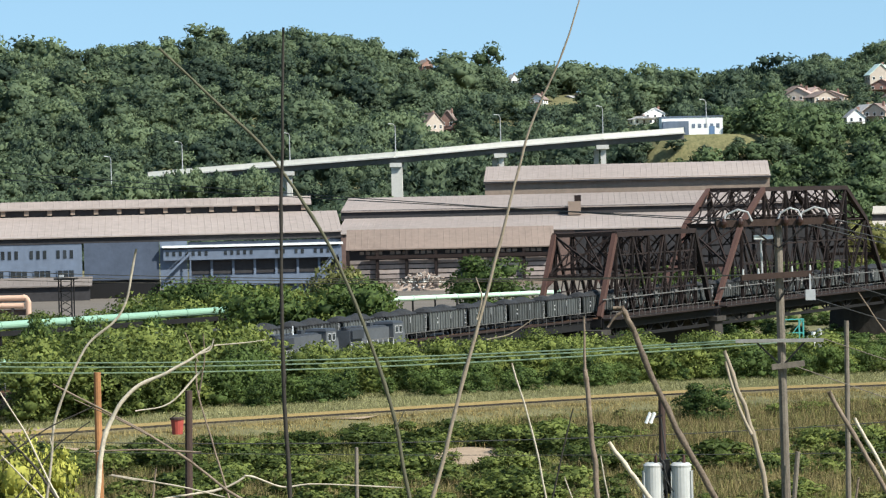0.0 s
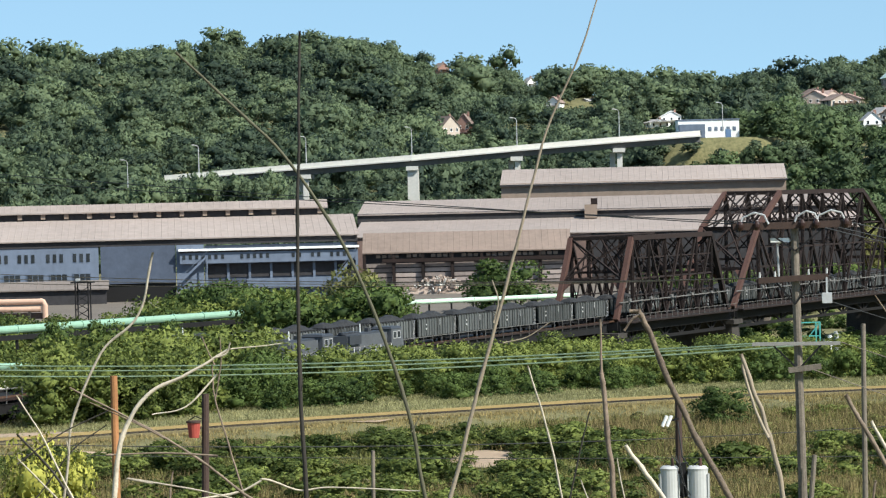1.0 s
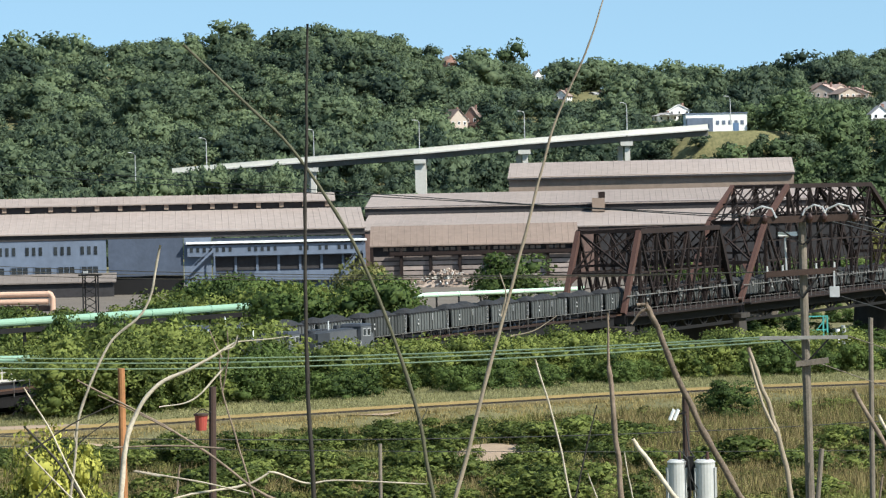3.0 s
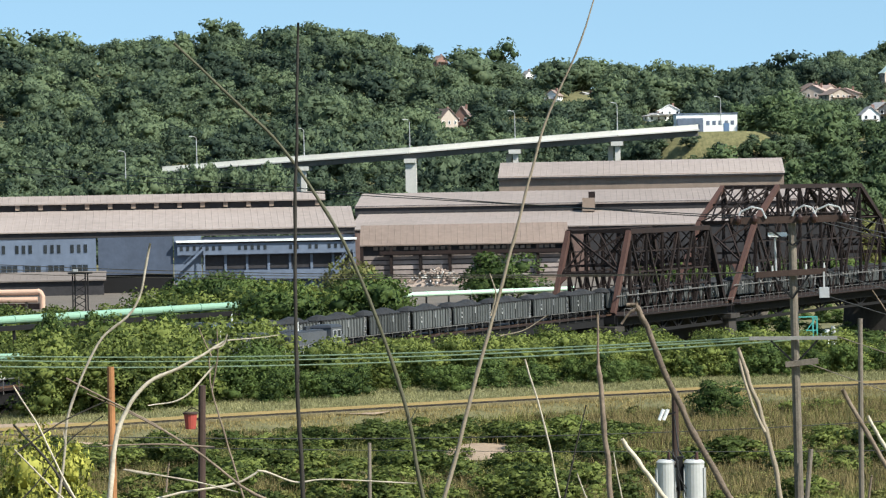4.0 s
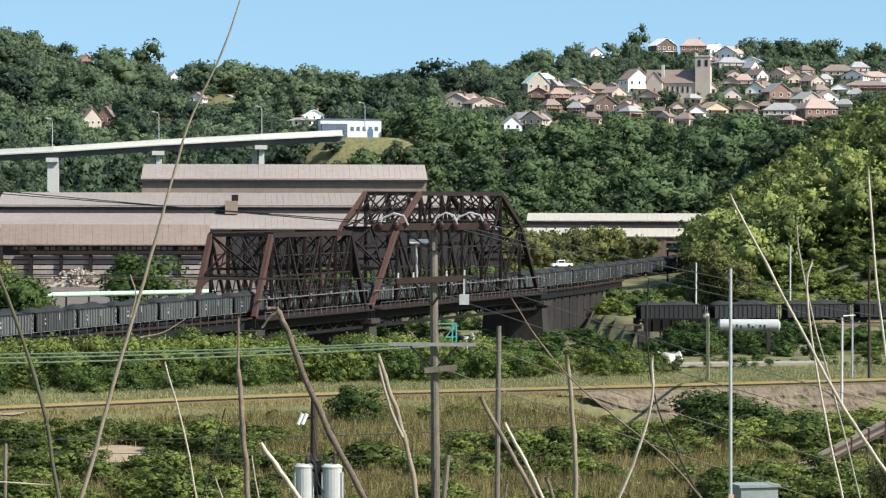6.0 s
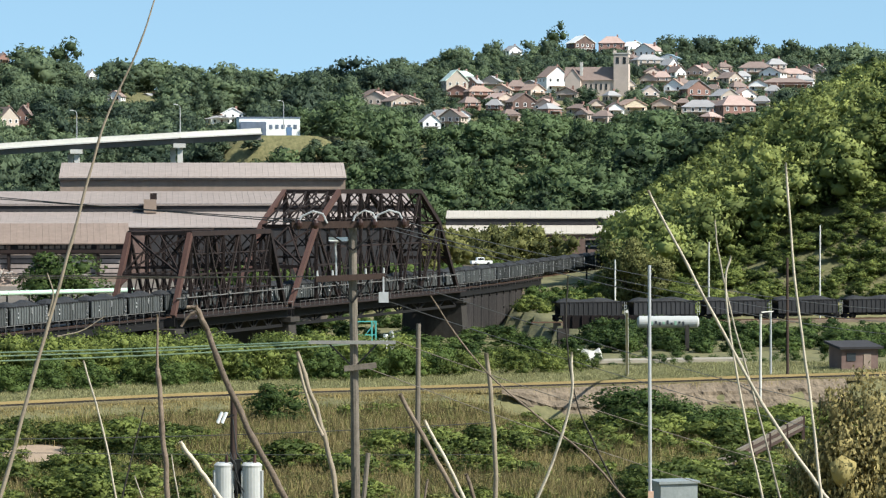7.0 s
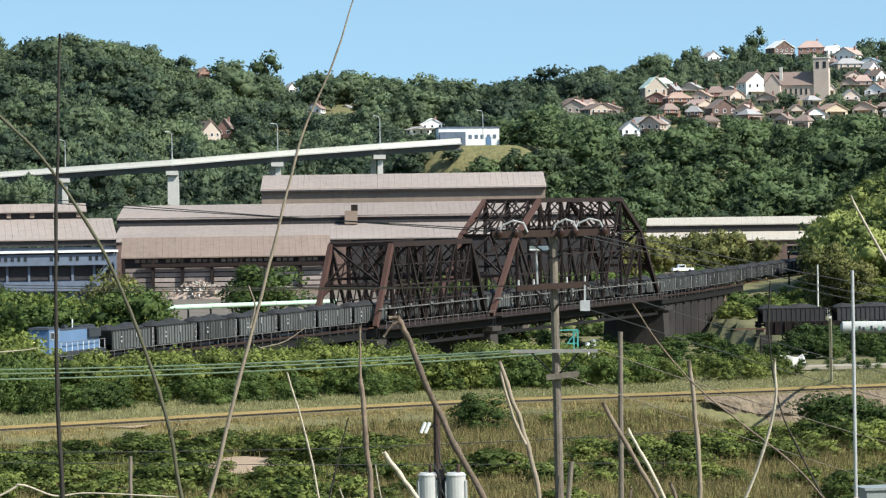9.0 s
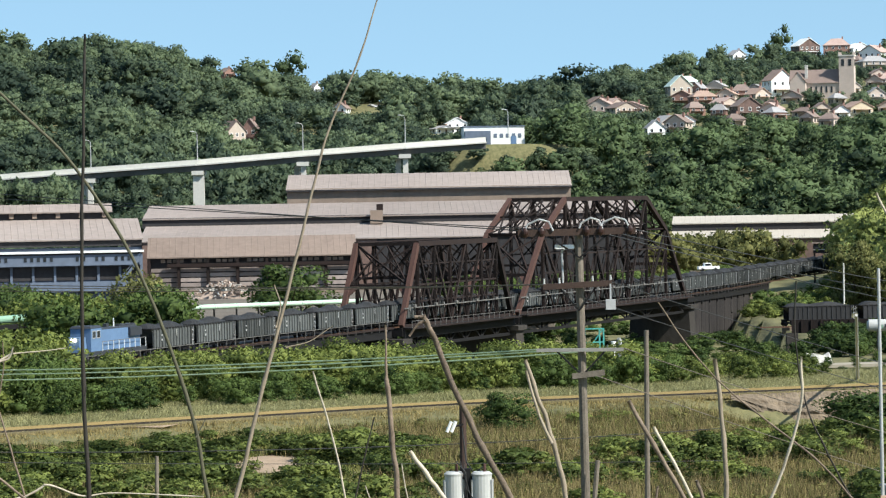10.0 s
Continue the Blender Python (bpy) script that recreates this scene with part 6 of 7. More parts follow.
def lower_pipe():
    ob = thing("pipe_bridge", "green pipe over a pale railed footbridge", "pipe")
    a, b = Vector((-89.08, 361.18, 7.89)), Vector((-71.46, 373.22, 7.43))
    part("pipe", Geo().tube([a, b], 0.42, 12), M_GREENPIPE, ob)
    part("walkway", Geo().beam(a - Vector((0, 0, 2.6)), b - Vector((2.5, 0, 2.6)), 1.2, 0.3), M_CONCRETE, ob)
    for z in (1.0, 1.6):
        part("rail", Geo().beam(a - Vector((0, 0, z)), b - Vector((2.5, 0, z)), 0.1, 0.1), M_CONCRETE, ob)
    for i in range(16):
        p = a.lerp(b - Vector((2.5, 0, 0)), i / 15)
        part("rail_post", Geo().box((p.x, p.y, p.z - 1.75), (0.12, 0.12, 1.7)), M_CONCRETE, ob)
    for i in (2, 8, 14):
        p = a.lerp(b, i / 15)
        part("footing", Geo().box((p.x, p.y, (p.z - 2.6 + height(p.x, p.y)) / 2 - 0.5), (0.6, 0.8, p.z - 1.7 - height(p.x, p.y))), M_DARKCONCRETE, ob)


lower_pipe()


M_YARD = material("dusty_gravel", (0.13, 0.11, 0.09), 0.95, 0, 0.35, 0.08, 1.5, 0.5)


M_PALEROAD = material("pale_dust_road", (0.27, 0.24, 0.19), 0.95, 0, 0.2, 0.15, 2, 0.3)


def orange_duct():
    ob = thing("gas_duct", "orange-brown U-shaped duct in the mill yard", "duct")
    p = Vector((-129.79, 647.11, 4.73))
    x0 = p.x - 22
    for z, r in ((0.0, 0.6), (1.6, 0.6)):
        part("duct_run", Geo().tube([(x0, p.y, p.z + z + 0.8), (p.x - 0.6, p.y, p.z + z + 0.8)], r, 12), M_ORANGE, ob)
    part("duct_bend", Geo().tube([(p.x - 0.8, p.y, p.z + 2.6), (p.x - 0.1, p.y, p.z + 2.3), (p.x + 0.3, p.y, p.z + 1.6), (p.x + 0.3, p.y, height(p.x, p.y) - 0.3)], 0.6, 12), M_ORANGE, ob)
    part("duct_frame", Geo().box((p.x - 11, p.y + 1.5, p.z - 0.6), (22, 1.0, 1.2)), M_BROWNSIDING, ob)
    for i in range(4):
        x = x0 + 1 + i * 6
        part("duct_leg", Geo().box((x, p.y, (p.z + height(p.x, p.y)) / 2 - 0.4), (0.5, 0.8, p.z + 1.6 - height(p.x, p.y))), M_DARKCONCRETE, ob)


orange_duct()


def lattice_mast(p, h, w):
    ob = thing("lattice_mast", "dark steel lattice mast in the mill yard", "mast", at=Matrix.Translation((p[0], p[1], height(p[0], p[1]))))
    for x in (-w / 2, w / 2):
        for y in (-w / 2, w / 2):
            part("leg", Geo().beam((x, y, -0.5), (x, y, h), 0.25), M_BLACKSTEEL, ob)
    z = 0.5
    while z < h - 1.5:
        part("brace", Geo().beam((-w / 2, -w / 2, z), (w / 2, -w / 2, z + 1.5), 0.14).beam((w / 2, -w / 2, z), (-w / 2, -w / 2, z + 1.5), 0.14), M_BLACKSTEEL, ob)
        z += 1.5
    part("platform", Geo().box((0, 0, h), (w + 1.6, w + 1.6, 0.35)), M_BLACKSTEEL, ob)
    part("floodlight", Geo().box((-0.8, -0.8, h + 0.5), (0.9, 0.5, 0.6)), M_GREYSTEEL, ob)


lattice_mast((-118.08, 629.01), 10.5, 2.6)


def scrap_heap():
    c = Vector((-56.21, 767.95, 3.74))
    ob = thing("scrap_heap", "heap of rusty and pale scrap metal in front of the bay", "scrap heap", at=pose(c.x, c.y, height(c.x, c.y)))
    for i in range(230):
        u, v = RNG.normal() * 0.45, RNG.normal() * 0.4
        if abs(u) > 1 or abs(v) > 1:
            continue
        z = 4.2 * (1 - u * u) * (1 - v * v) * RNG.uniform(0.6, 1.1)
        g = Geo().beam((0, 0, 0), tuple(RNG.normal(size=3) * np.array([0.9, 0.7, 0.35]) + np.array([0.3, 0, 0.1])), RNG.uniform(0.15, 0.7), RNG.uniform(0.1, 0.5))
        part("scrap_piece", g, M_SCRAP if i % 4 else M_CONCRETE, ob).location = (u * 9.5, v * 5, z)
    part("scrap_base", Geo().box((0, 0, 0.7), (16, 6, 3.4), 0, 0.5), M_SCRAP, ob)


scrap_heap()

yard = part("mill_yard", Geo().put([(-190, 590, 3.5), (20, 640, 3.5), (30, 850, 3.5), (-190, 850, 3.5), (-190, 590, 0), (20, 640, 0), (30, 850, 0), (-190, 850, 0)], [(0, 1, 2, 3), (7, 6, 5, 4), (0, 4, 5, 1), (1, 5, 6, 2), (2, 6, 7, 3), (3, 7, 4, 0)]), M_YARD)
tagged(yard, "brown gravel yard in front of the mill", "yard", kind="structure")

# parked coal train on the lower track
PARK_A, PARK_B = Vector((60.74, 588.88, 1.74)), Vector((131.62, 603.82, 0.73))
_d = (PARK_B - PARK_A).normalized()
_parked = hopper(M_BLACKHOPPER, False)
_parked.matrix_basis = pose(*(PARK_A + _d * (CAR * 0.5)).xy, 1.75, 0, 0, math.degrees(math.atan2(_d.y, _d.x)))
tagged(_parked, "dark hopper wagon of coal parked on the lower track", "hopper wagon", "parked coal wagons")
for i in range(1, 6):
    p = PARK_A + _d * (CAR * (i + 0.5))
    ob = copy_thing(_parked, pose(p.x, p.y, 1.75, 0, 0, math.degrees(math.atan2(_d.y, _d.x))))
    tagged(ob, "dark hopper wagon of coal parked on the lower track", "hopper wagon", "parked coal wagons")
for off in (-0.72, 0.72):
    tagged(part("rail", Geo().beam((PARK_A.x - 4, PARK_A.y + off - 2, 1.66), (PARK_B.x, PARK_B.y + off, 1.66), 0.12, 0.2), M_RAIL), "rusty rail of the lower track", "rail", kind="structure")
tagged(part("lower_trackbed", Geo().beam((PARK_A.x + 1, PARK_A.y, -0.1), (PARK_B.x + 6, PARK_B.y, -0.1), 5.0, 3.3), M_BALLAST), "ballast bed of the lower track", "trackbed", kind="structure")


_a, _b = Vector((51.13, 445.07, 2.25)), Vector((73.63, 449.00, 1.90))
road = part("service_road", Geo().beam((_a.x, _a.y, 2.0), (_b.x, _b.y, 2.0), 5.0, 0.4), M_PALEROAD)
tagged(road, "pale dusty service road below the wagons", "road", kind="structure")


def plate_girder():
    ob = thing("girder_bridge", "low rusty plate girder beside the lower track", "girder bridge")
    a, b = Vector((59.45, 556.84, 3.0)), Vector((72.87, 555.24, 3.0))
    part("girder", Geo().beam(a, b, 0.8, 2.4), M_RUST, ob)
    for i in range(9):
        p = a.lerp(b, i / 8)
        part("stiffener", Geo().box((p.x, p.y - 0.5, p.z), (0.15, 0.25, 2.3)), M_RUST, ob)
    for p in (a, b):
        part("bearing_pier", Geo().box((p.x, p.y, (p.z - 1.2 + height(p.x, p.y)) / 2 - 0.3), (2, 2, p.z - 0.6 - height(p.x, p.y))), M_DARKCONCRETE, ob)


plate_girder()


def tank():
    p = Vector((69.57, 495.14, 5.49))
    z = height(p.x, p.y)
    ob = thing("storage_tank", "pale grey horizontal storage tank with painted scrawl", "tank", at=pose(p.x, p.y, p.z, 0, 0, -4))
    part("shell", Geo().tube([(-4.9, 0, 0), (-4.6, 0, 0), (4.6, 0, 0), (4.9, 0, 0)], [0.55, 0.95, 0.95, 0.55], 20), M_TANK, ob)
    for x in (-3, 3):
        part("saddle", Geo().box((x, 0, (z - p.z) / 2 - 0.5), (0.6, 1.6, p.z - z)), M_DARKCONCRETE, ob)
    for i in range(9):
        part("scrawl_bar", Geo().box((-2.6 + i * 0.62, -0.93, -0.15 + 0.12 * math.sin(i * 2.1)), (0.34, 0.1, 0.5 + 0.2 * math.sin(i * 3.3)), 0), M_LOCODARK if i % 3 else M_GREENPIPE, ob)


tank()


def rocks(p, w, h, label):
    g = Geo()
    n = 12
    pts = [(math.cos(k * 6.283 / n) * w * (0.5 + 0.1 * math.sin(k * 2.3)), math.sin(k * 6.283 / n) * w * 0.3, -0.6) for k in range(n)] + [(math.cos(k * 6.283 / n) * w * 0.38, math.sin(k * 6.283 / n) * w * 0.18, h * (0.75 + 0.25 * math.sin(k * 1.7))) for k in range(n)]
    g.put(pts, [(k, (k + 1) % n, n + (k + 1) % n, n + k) for k in range(n)] + [tuple(range(n, 2 * n))])
    ob = part("tarpaulin_heap", g, M_CONCRETE)
    ob.matrix_basis = pose(p[0], p[1], height(p[0], p[1]))
    tagged(ob, label, "heap")


rocks((53.65, 466.93), 5.0, 2.2, "heap under a white tarpaulin beside the bushes")


def pickup():
    p = Vector((61.87, 767.51, 9.12))
    z = height(p.x, p.y)
    ob = thing("pickup_truck", "white pickup truck parked beyond the railway", "truck", at=pose(p.x, p.y, p.z - 0.9, 0, 0, 10))
    part("body", Geo().box((0, 0, 0.75), (5.2, 1.9, 0.7)), M_WHITE, ob)
    part("cab", Geo().box((-0.3, 0, 1.45), (2.0, 1.7, 0.9), 0, 0.85), M_WHITE, ob)
    part("window", Geo().box((-0.3, -0.84, 1.5), (1.4, 0.1, 0.5)), M_GLASS, ob)
    for x in (-1.6, 1.6):
        for y in (-0.85, 0.85):
            part("wheel", Geo().tube([(x, y - 0.1, 0.38), (x, y + 0.1, 0.38)], 0.38, 12), M_BLACKSTEEL, ob)
    ramp = part("loading_bank", Geo().box((p.x, p.y, (p.z - 0.9 + z) / 2 - 0.5), (9, 5, p.z - 0.9 - z + 1)), M_BALLAST)
    tagged(ramp, "gravel bank beyond the railway", "bank", kind="structure")


pickup()


def signal_cabin():
    p = Vector((96.11, 829.45, 10.91))
    ob = thing("signal_cabin", "dark elevated signal cabin over the curved track", "signal cabin", at=pose(p.x + 1, p.y, 0, 0, 0, -8))
    z = p.z
    for x in (-2.3, 2.3):
        for y in (0, 3):
            part("leg", Geo().box((x, y, z / 2), (0.4, 0.4, z)), M_BLACKSTEEL, ob)
    part("cabin", Geo().box((0, 1.5, z + 1.2), (5.2, 3.6, 2.4)), M_SHADE, ob)
    part("roof", Geo().box((0, 1.5, z + 2.6), (6.0, 4.4, 0.35)), M_ROOFBROWN, ob)
    part("window", Geo().box((0, -0.34, z + 1.5), (4.4, 0.1, 0.9)), M_GLASS, ob)
    part("sill", Geo().box((0, -0.4, z + 0.9), (5.0, 0.25, 0.2)), M_CONCRETE, ob)


signal_cabin()


def teal_frame():
    p = Vector((19.34, 439.57, 5.60))
    z = height(p.x, p.y)
    ob = thing("drum_stand", "teal-painted steel drum stand with pale drums under the bridge", "stand", at=pose(p.x, p.y, z, 0, 0, 18))
    top = p.z + 2.4 - z
    for x in (-1.4, 1.4):
        for y in (0, 1.6):
            part("leg", Geo().box((x, y, top / 2), (0.2, 0.2, top)), M_TEAL, ob)
    for k in (0.45, 0.7, 1.0):
        part("rail", Geo().box((0, 0, top * k), (2.9, 0.16, 0.16)), M_TEAL, ob)
    part("brace", Geo().beam((-1.4, 0, top * 0.45), (1.4, 0, top), 0.12), M_TEAL, ob)
    for i in range(4):
        part("drum", Geo().tube([(2.2 + i * 0.8, 0.3 * (i % 2), 0), (2.2 + i * 0.8, 0.3 * (i % 2), top * (0.62 + 0.08 * (i % 3)))], 0.32, 12), M_WHITE if i % 2 else M_TANK, ob, "pale drum")


M_TEAL = material("teal_paint", (0.06, 0.26, 0.23), 0.5, 0, 0.2, 1, 8, 0.05)
teal_frame()


def gatehouse():
    p = Vector((79.81, 394.00, 3.18))
    z = height(p.x, p.y)
    ob = thing("shed", "small weathered brown shed with dark roof", "shed", at=pose(p.x, p.y, z, 0, 0, 12))
    part("wall", Geo().box((0, 2, 1.2), (5, 4, 3.6)), M_BROWNSIDING, ob)
    part("roof", Geo().sheet([(-3, -0.6, 3.0), (3, -0.6, 3.0), (3, 4.6, 3.6), (-3, 4.6, 3.6)], 0.3), M_SHADE, ob)
    part("door", Geo().box((1.0, -0.04, 1.1), (1.0, 0.1, 2.1)), M_TANSIDING, ob)
    part("window", Geo().box((-1.2, -0.04, 1.7), (1.2, 0.1, 1.0)), M_GLASS, ob)


gatehouse()


def timber_wall():
    ob = thing("crib_wall", "leaning rusty crib wall of old timbers on the slope", "retaining wall")
    a, b = Vector((38.56, 259.15, 2.64)), Vector((52.86, 287.18, 5.24))
    for k in range(4):
        z = Vector((0, 0, -0.32 * k))
        part("timber", Geo().beam(a + z, b + z, 0.3, 0.28), M_DARKPOLE if k % 2 else M_POLE, ob)
    for i in range(7):
        p = a.lerp(b, i / 6)
        part("post", Geo().box((p.x, p.y - 0.25, p.z - 0.9), (0.28, 0.28, 2.2)), M_DARKPOLE, ob)


timber_wall()


M_CABINET = material("grey_green_enamel", (0.22, 0.24, 0.235), 0.5, 0, 0.2, 1, 8, 0.05, streak=0.4)


def cabinet():
    p = Vector((21.39, 148.47, 11.41))
    z = height(p.x, p.y)
    ob = thing("equipment_cabinet", "grey steel equipment cabinet on a plinth", "cabinet", at=pose(p.x, p.y, z, 0, 0, 14))
    top = p.z + 0.75 - z
    part("body", Geo().box((0, 0.7, top / 2), (1.9, 1.4, top)), M_CABINET, ob)
    part("lid", Geo().box((0, 0.7, top + 0.05), (2.1, 1.6, 0.12)), M_CABINET, ob)
    part("door", Geo().box((-0.5, -0.02, top / 2), (0.9, 0.05, top - 0.3)), M_CABINET, ob)
    part("plinth", Geo().box((0, 0.7, 0.0), (2.4, 1.7, 0.6)), M_CONCRETE, ob)


cabinet()


# ---- poles and wires ----
def post(top, bottom, d_label, mat, r, label, name="utility_pole", group="poles"):
    """A pole whose axis passes through two points; it goes on to the ground."""
    a, b = Vector(top), Vector(bottom)
    g = height(b.x, b.y) - 0.6
    if b.z > g:
        b = a + (b - a) * ((a.z - g) / (a.z - b.z))
    ob = thing(name, label, "pole", group)
    part("shaft", Geo().tube([b, a.lerp(b, 0.5), a], [r * 1.25, r * 1.1, r], 10), mat, ob)
    return ob


def wire(name, p, q, sag, r, mat, label):
    pts = []
    p, q = Vector(p), Vector(q)
    for i in range(17):
        t = i / 16
        c = p.lerp(q, t)
        c.z -= sag * 4 * t * (1 - t)
        pts.append(c)
    ob = part(name, Geo().tube(pts, r, 5), mat)
    return tagged(ob, label, "wire", "overhead wires")


M_WEATHERARM = material("silvered_wood", (0.24, 0.23, 0.21), 0.85, 0, 0.3, 2, 25, 0.3)
M_INSULATOR = material("brown_glaze", (0.03, 0.014, 0.011), 0.4, 0, 0.2, 3, 20, 0)


def main_pole():
    d = 92
    ob = post((3.64, 91.93, 25.16), (3.73, 91.92, 17.07), "", M_POLE, 0.115, "weathered wooden utility pole with crossarms and insulators")
    arms = (("crossarm", (1.87, 91.78, 25.05), (5.29, 91.65, 25.09), M_DARKPOLE, 0.14, 0.2), ("crossarm", (2.57, 91.76, 23.48), (4.58, 91.69, 23.57), M_DARKPOLE, 0.13, 0.17), ("crossarm", (2.35, 91.77, 21.64), (4.89, 91.67, 21.63), M_WEATHERARM, 0.1, 0.1), ("crossarm", (3.38, 91.74, 20.87), (4.33, 91.70, 20.97), M_POLE, 0.13, 0.16))
    for name, a, b, mat, w, h in arms:
        arm = part(name, Geo().beam(a, b, w, h), mat, ob)
        a, b = Vector(a), Vector(b)
        if mat is not M_POLE:
            m = a.lerp(b, 0.52)
            part("arm_brace", Geo().beam(a.lerp(b, 0.22), m - Vector((0, 0, 0.75)), 0.05).beam(a.lerp(b, 0.80), m - Vector((0, 0, 0.75)), 0.05), M_BLACKSTEEL, arm)
    a, b = Vector(arms[0][1]), Vector(arms[0][2])
    for t in (0.06, 0.20, 0.58, 0.70, 0.95):
        p = a.lerp(b, t)
        part("insulator", Geo().tube([p + Vector((0, -0.1, -0.12)), p + Vector((0, -0.1, -0.02)), p + Vector((0, -0.1, 0.06)), p + Vector((0, -0.1, 0.16))], [0.05, 0.095, 0.095, 0.04], 10), M_INSULATOR, ob, "brown glazed insulator")
    for t0, t1 in ((0.06, 0.30), (0.52, 0.72), (0.70, 0.95)):
        p, q = a.lerp(b, t0), a.lerp(b, t1)
        up = Vector((0, -0.1, 0.32))
        part("jumper_loop", Geo().tube([p + Vector((0, -0.1, 0.1)), p.lerp(q, 0.1) + up * 0.8, p.lerp(q, 0.5) + up * 1.25, p.lerp(q, 0.85) + up, q + Vector((0, -0.1, 0.05))], 0.028, 6), M_GREYSTEEL, ob, "pale looped jumper cable")
    p = Vector((4.53, 91.59, 22.95))
    part("switch_box", Geo().box(p, (0.28, 0.22, 0.3)), M_GREYSTEEL, ob, "pale grey box")
    part("switch_strap", Geo().box(p + Vector((0, 0, 0.35)), (0.05, 0.05, 0.5)), M_GREYSTEEL, ob)
    p = Vector((3.37, 91.94, 24.62))
    part("lamp_bracket", Geo().tube([p + Vector((-0.2, 0, -1.2)), p + Vector((-0.22, 0, -0.1)), p + Vector((-0.05, 0, 0)), p + Vector((0.3, 0, 0))], 0.03, 6), M_GREYSTEEL, ob)
    part("lamp_head", Geo().box(p + Vector((-0.15, 0, 0.02)), (0.55, 0.2, 0.12)), M_WHITE, ob)
    for t in (0.02, 0.24, 0.72, 0.98):
        a2, b2 = Vector(arms[1][1]), Vector(arms[1][2])
        q = a2.lerp(b2, t)
        part("pin_insulator", Geo().tube([q + Vector((0, 0, 0.08)), q + Vector((0, 0, 0.24))], [0.035, 0.025], 8), M_TANK, ob)
    part("splint", Geo().tube([(4.07, 91.51, 18.42), (3.91, 91.52, 16.78)], 0.07, 8), M_POLE, ob)


main_pole()
wire("overhead_wire", (2.49, 91.97, 21.66), (-29.94, 116.20, 20.45), 0.35, 0.022, M_GREENWIRE, "verdigris-green overhead copper wire")
wire("overhead_wire", (3.63, 91.93, 21.66), (-29.94, 116.20, 20.28), 0.40, 0.022, M_GREENWIRE, "verdigris-green overhead copper wire")
wire("overhead_wire", (4.77, 91.88, 21.64), (-29.95, 116.20, 20.05), 0.45, 0.024, M_GREENWIRE, "verdigris-green overhead copper wire")
wire("overhead_wire", (2.63, 91.96, 23.54), (-32.34, 125.91, 23.84), 0.3, 0.014, M_POLE, "thin grey overhead wire")
wire("overhead_wire", (3.10, 91.95, 23.56), (-32.35, 125.91, 23.61), 0.3, 0.014, M_POLE, "thin grey overhead wire")
wire("overhead_wire", (4.57, 91.89, 23.59), (-32.35, 125.91, 23.43), 0.35, 0.014, M_POLE, "thin grey overhead wire")
wire("overhead_wire", (1.99, 91.98, 25.13), (-37.20, 145.31, 28.39), 0.1, 0.016, M_WIRE, "dark overhead power line")
wire("overhead_wire", (2.89, 91.95, 25.14), (-37.21, 145.31, 27.94), 0.1, 0.016, M_WIRE, "dark overhead power line")
wire("overhead_wire", (4.02, 91.91, 25.11), (37.27, 170.99, 18.10), 0.5, 0.016, M_WIRE, "dark overhead power line")
wire("overhead_wire", (5.01, 91.86, 25.18), (37.27, 170.99, 19.50), 0.5, 0.016, M_WIRE, "dark overhead power line")
wire("overhead_wire", (4.60, 91.89, 25.06), (37.27, 170.99, 18.78), 0.5, 0.016, M_WIRE, "dark overhead power line")
wire("overhead_wire", (2.70, 91.96, 23.50), (34.07, 156.33, 13.09), 0.4, 0.015, M_WIRE, "thin dark overhead wire")
wire("overhead_wire", (4.54, 91.89, 23.60), (34.07, 156.33, 14.52), 0.4, 0.015, M_WIRE, "thin dark overhead wire")
wire("overhead_wire", (4.92, 91.87, 21.65), (34.07, 156.33, 10.82), 0.4, 0.015, M_POLE, "thin grey overhead wire")
wire("overhead_wire", (3.68, 91.93, 21.02), (34.07, 156.33, 8.54), 0.4, 0.015, M_POLE, "thin grey overhead wire")
wire("overhead_wire", (-45.60, 184.45, 12.45), (19.49, 229.17, 9.22), 0.9, 0.03, M_WIRE, "dark low cable across the field")
wire("overhead_wire", (-45.62, 184.44, 11.81), (19.45, 229.18, 6.85), 0.3, 0.022, M_WIRE, "dark low cable across the field")


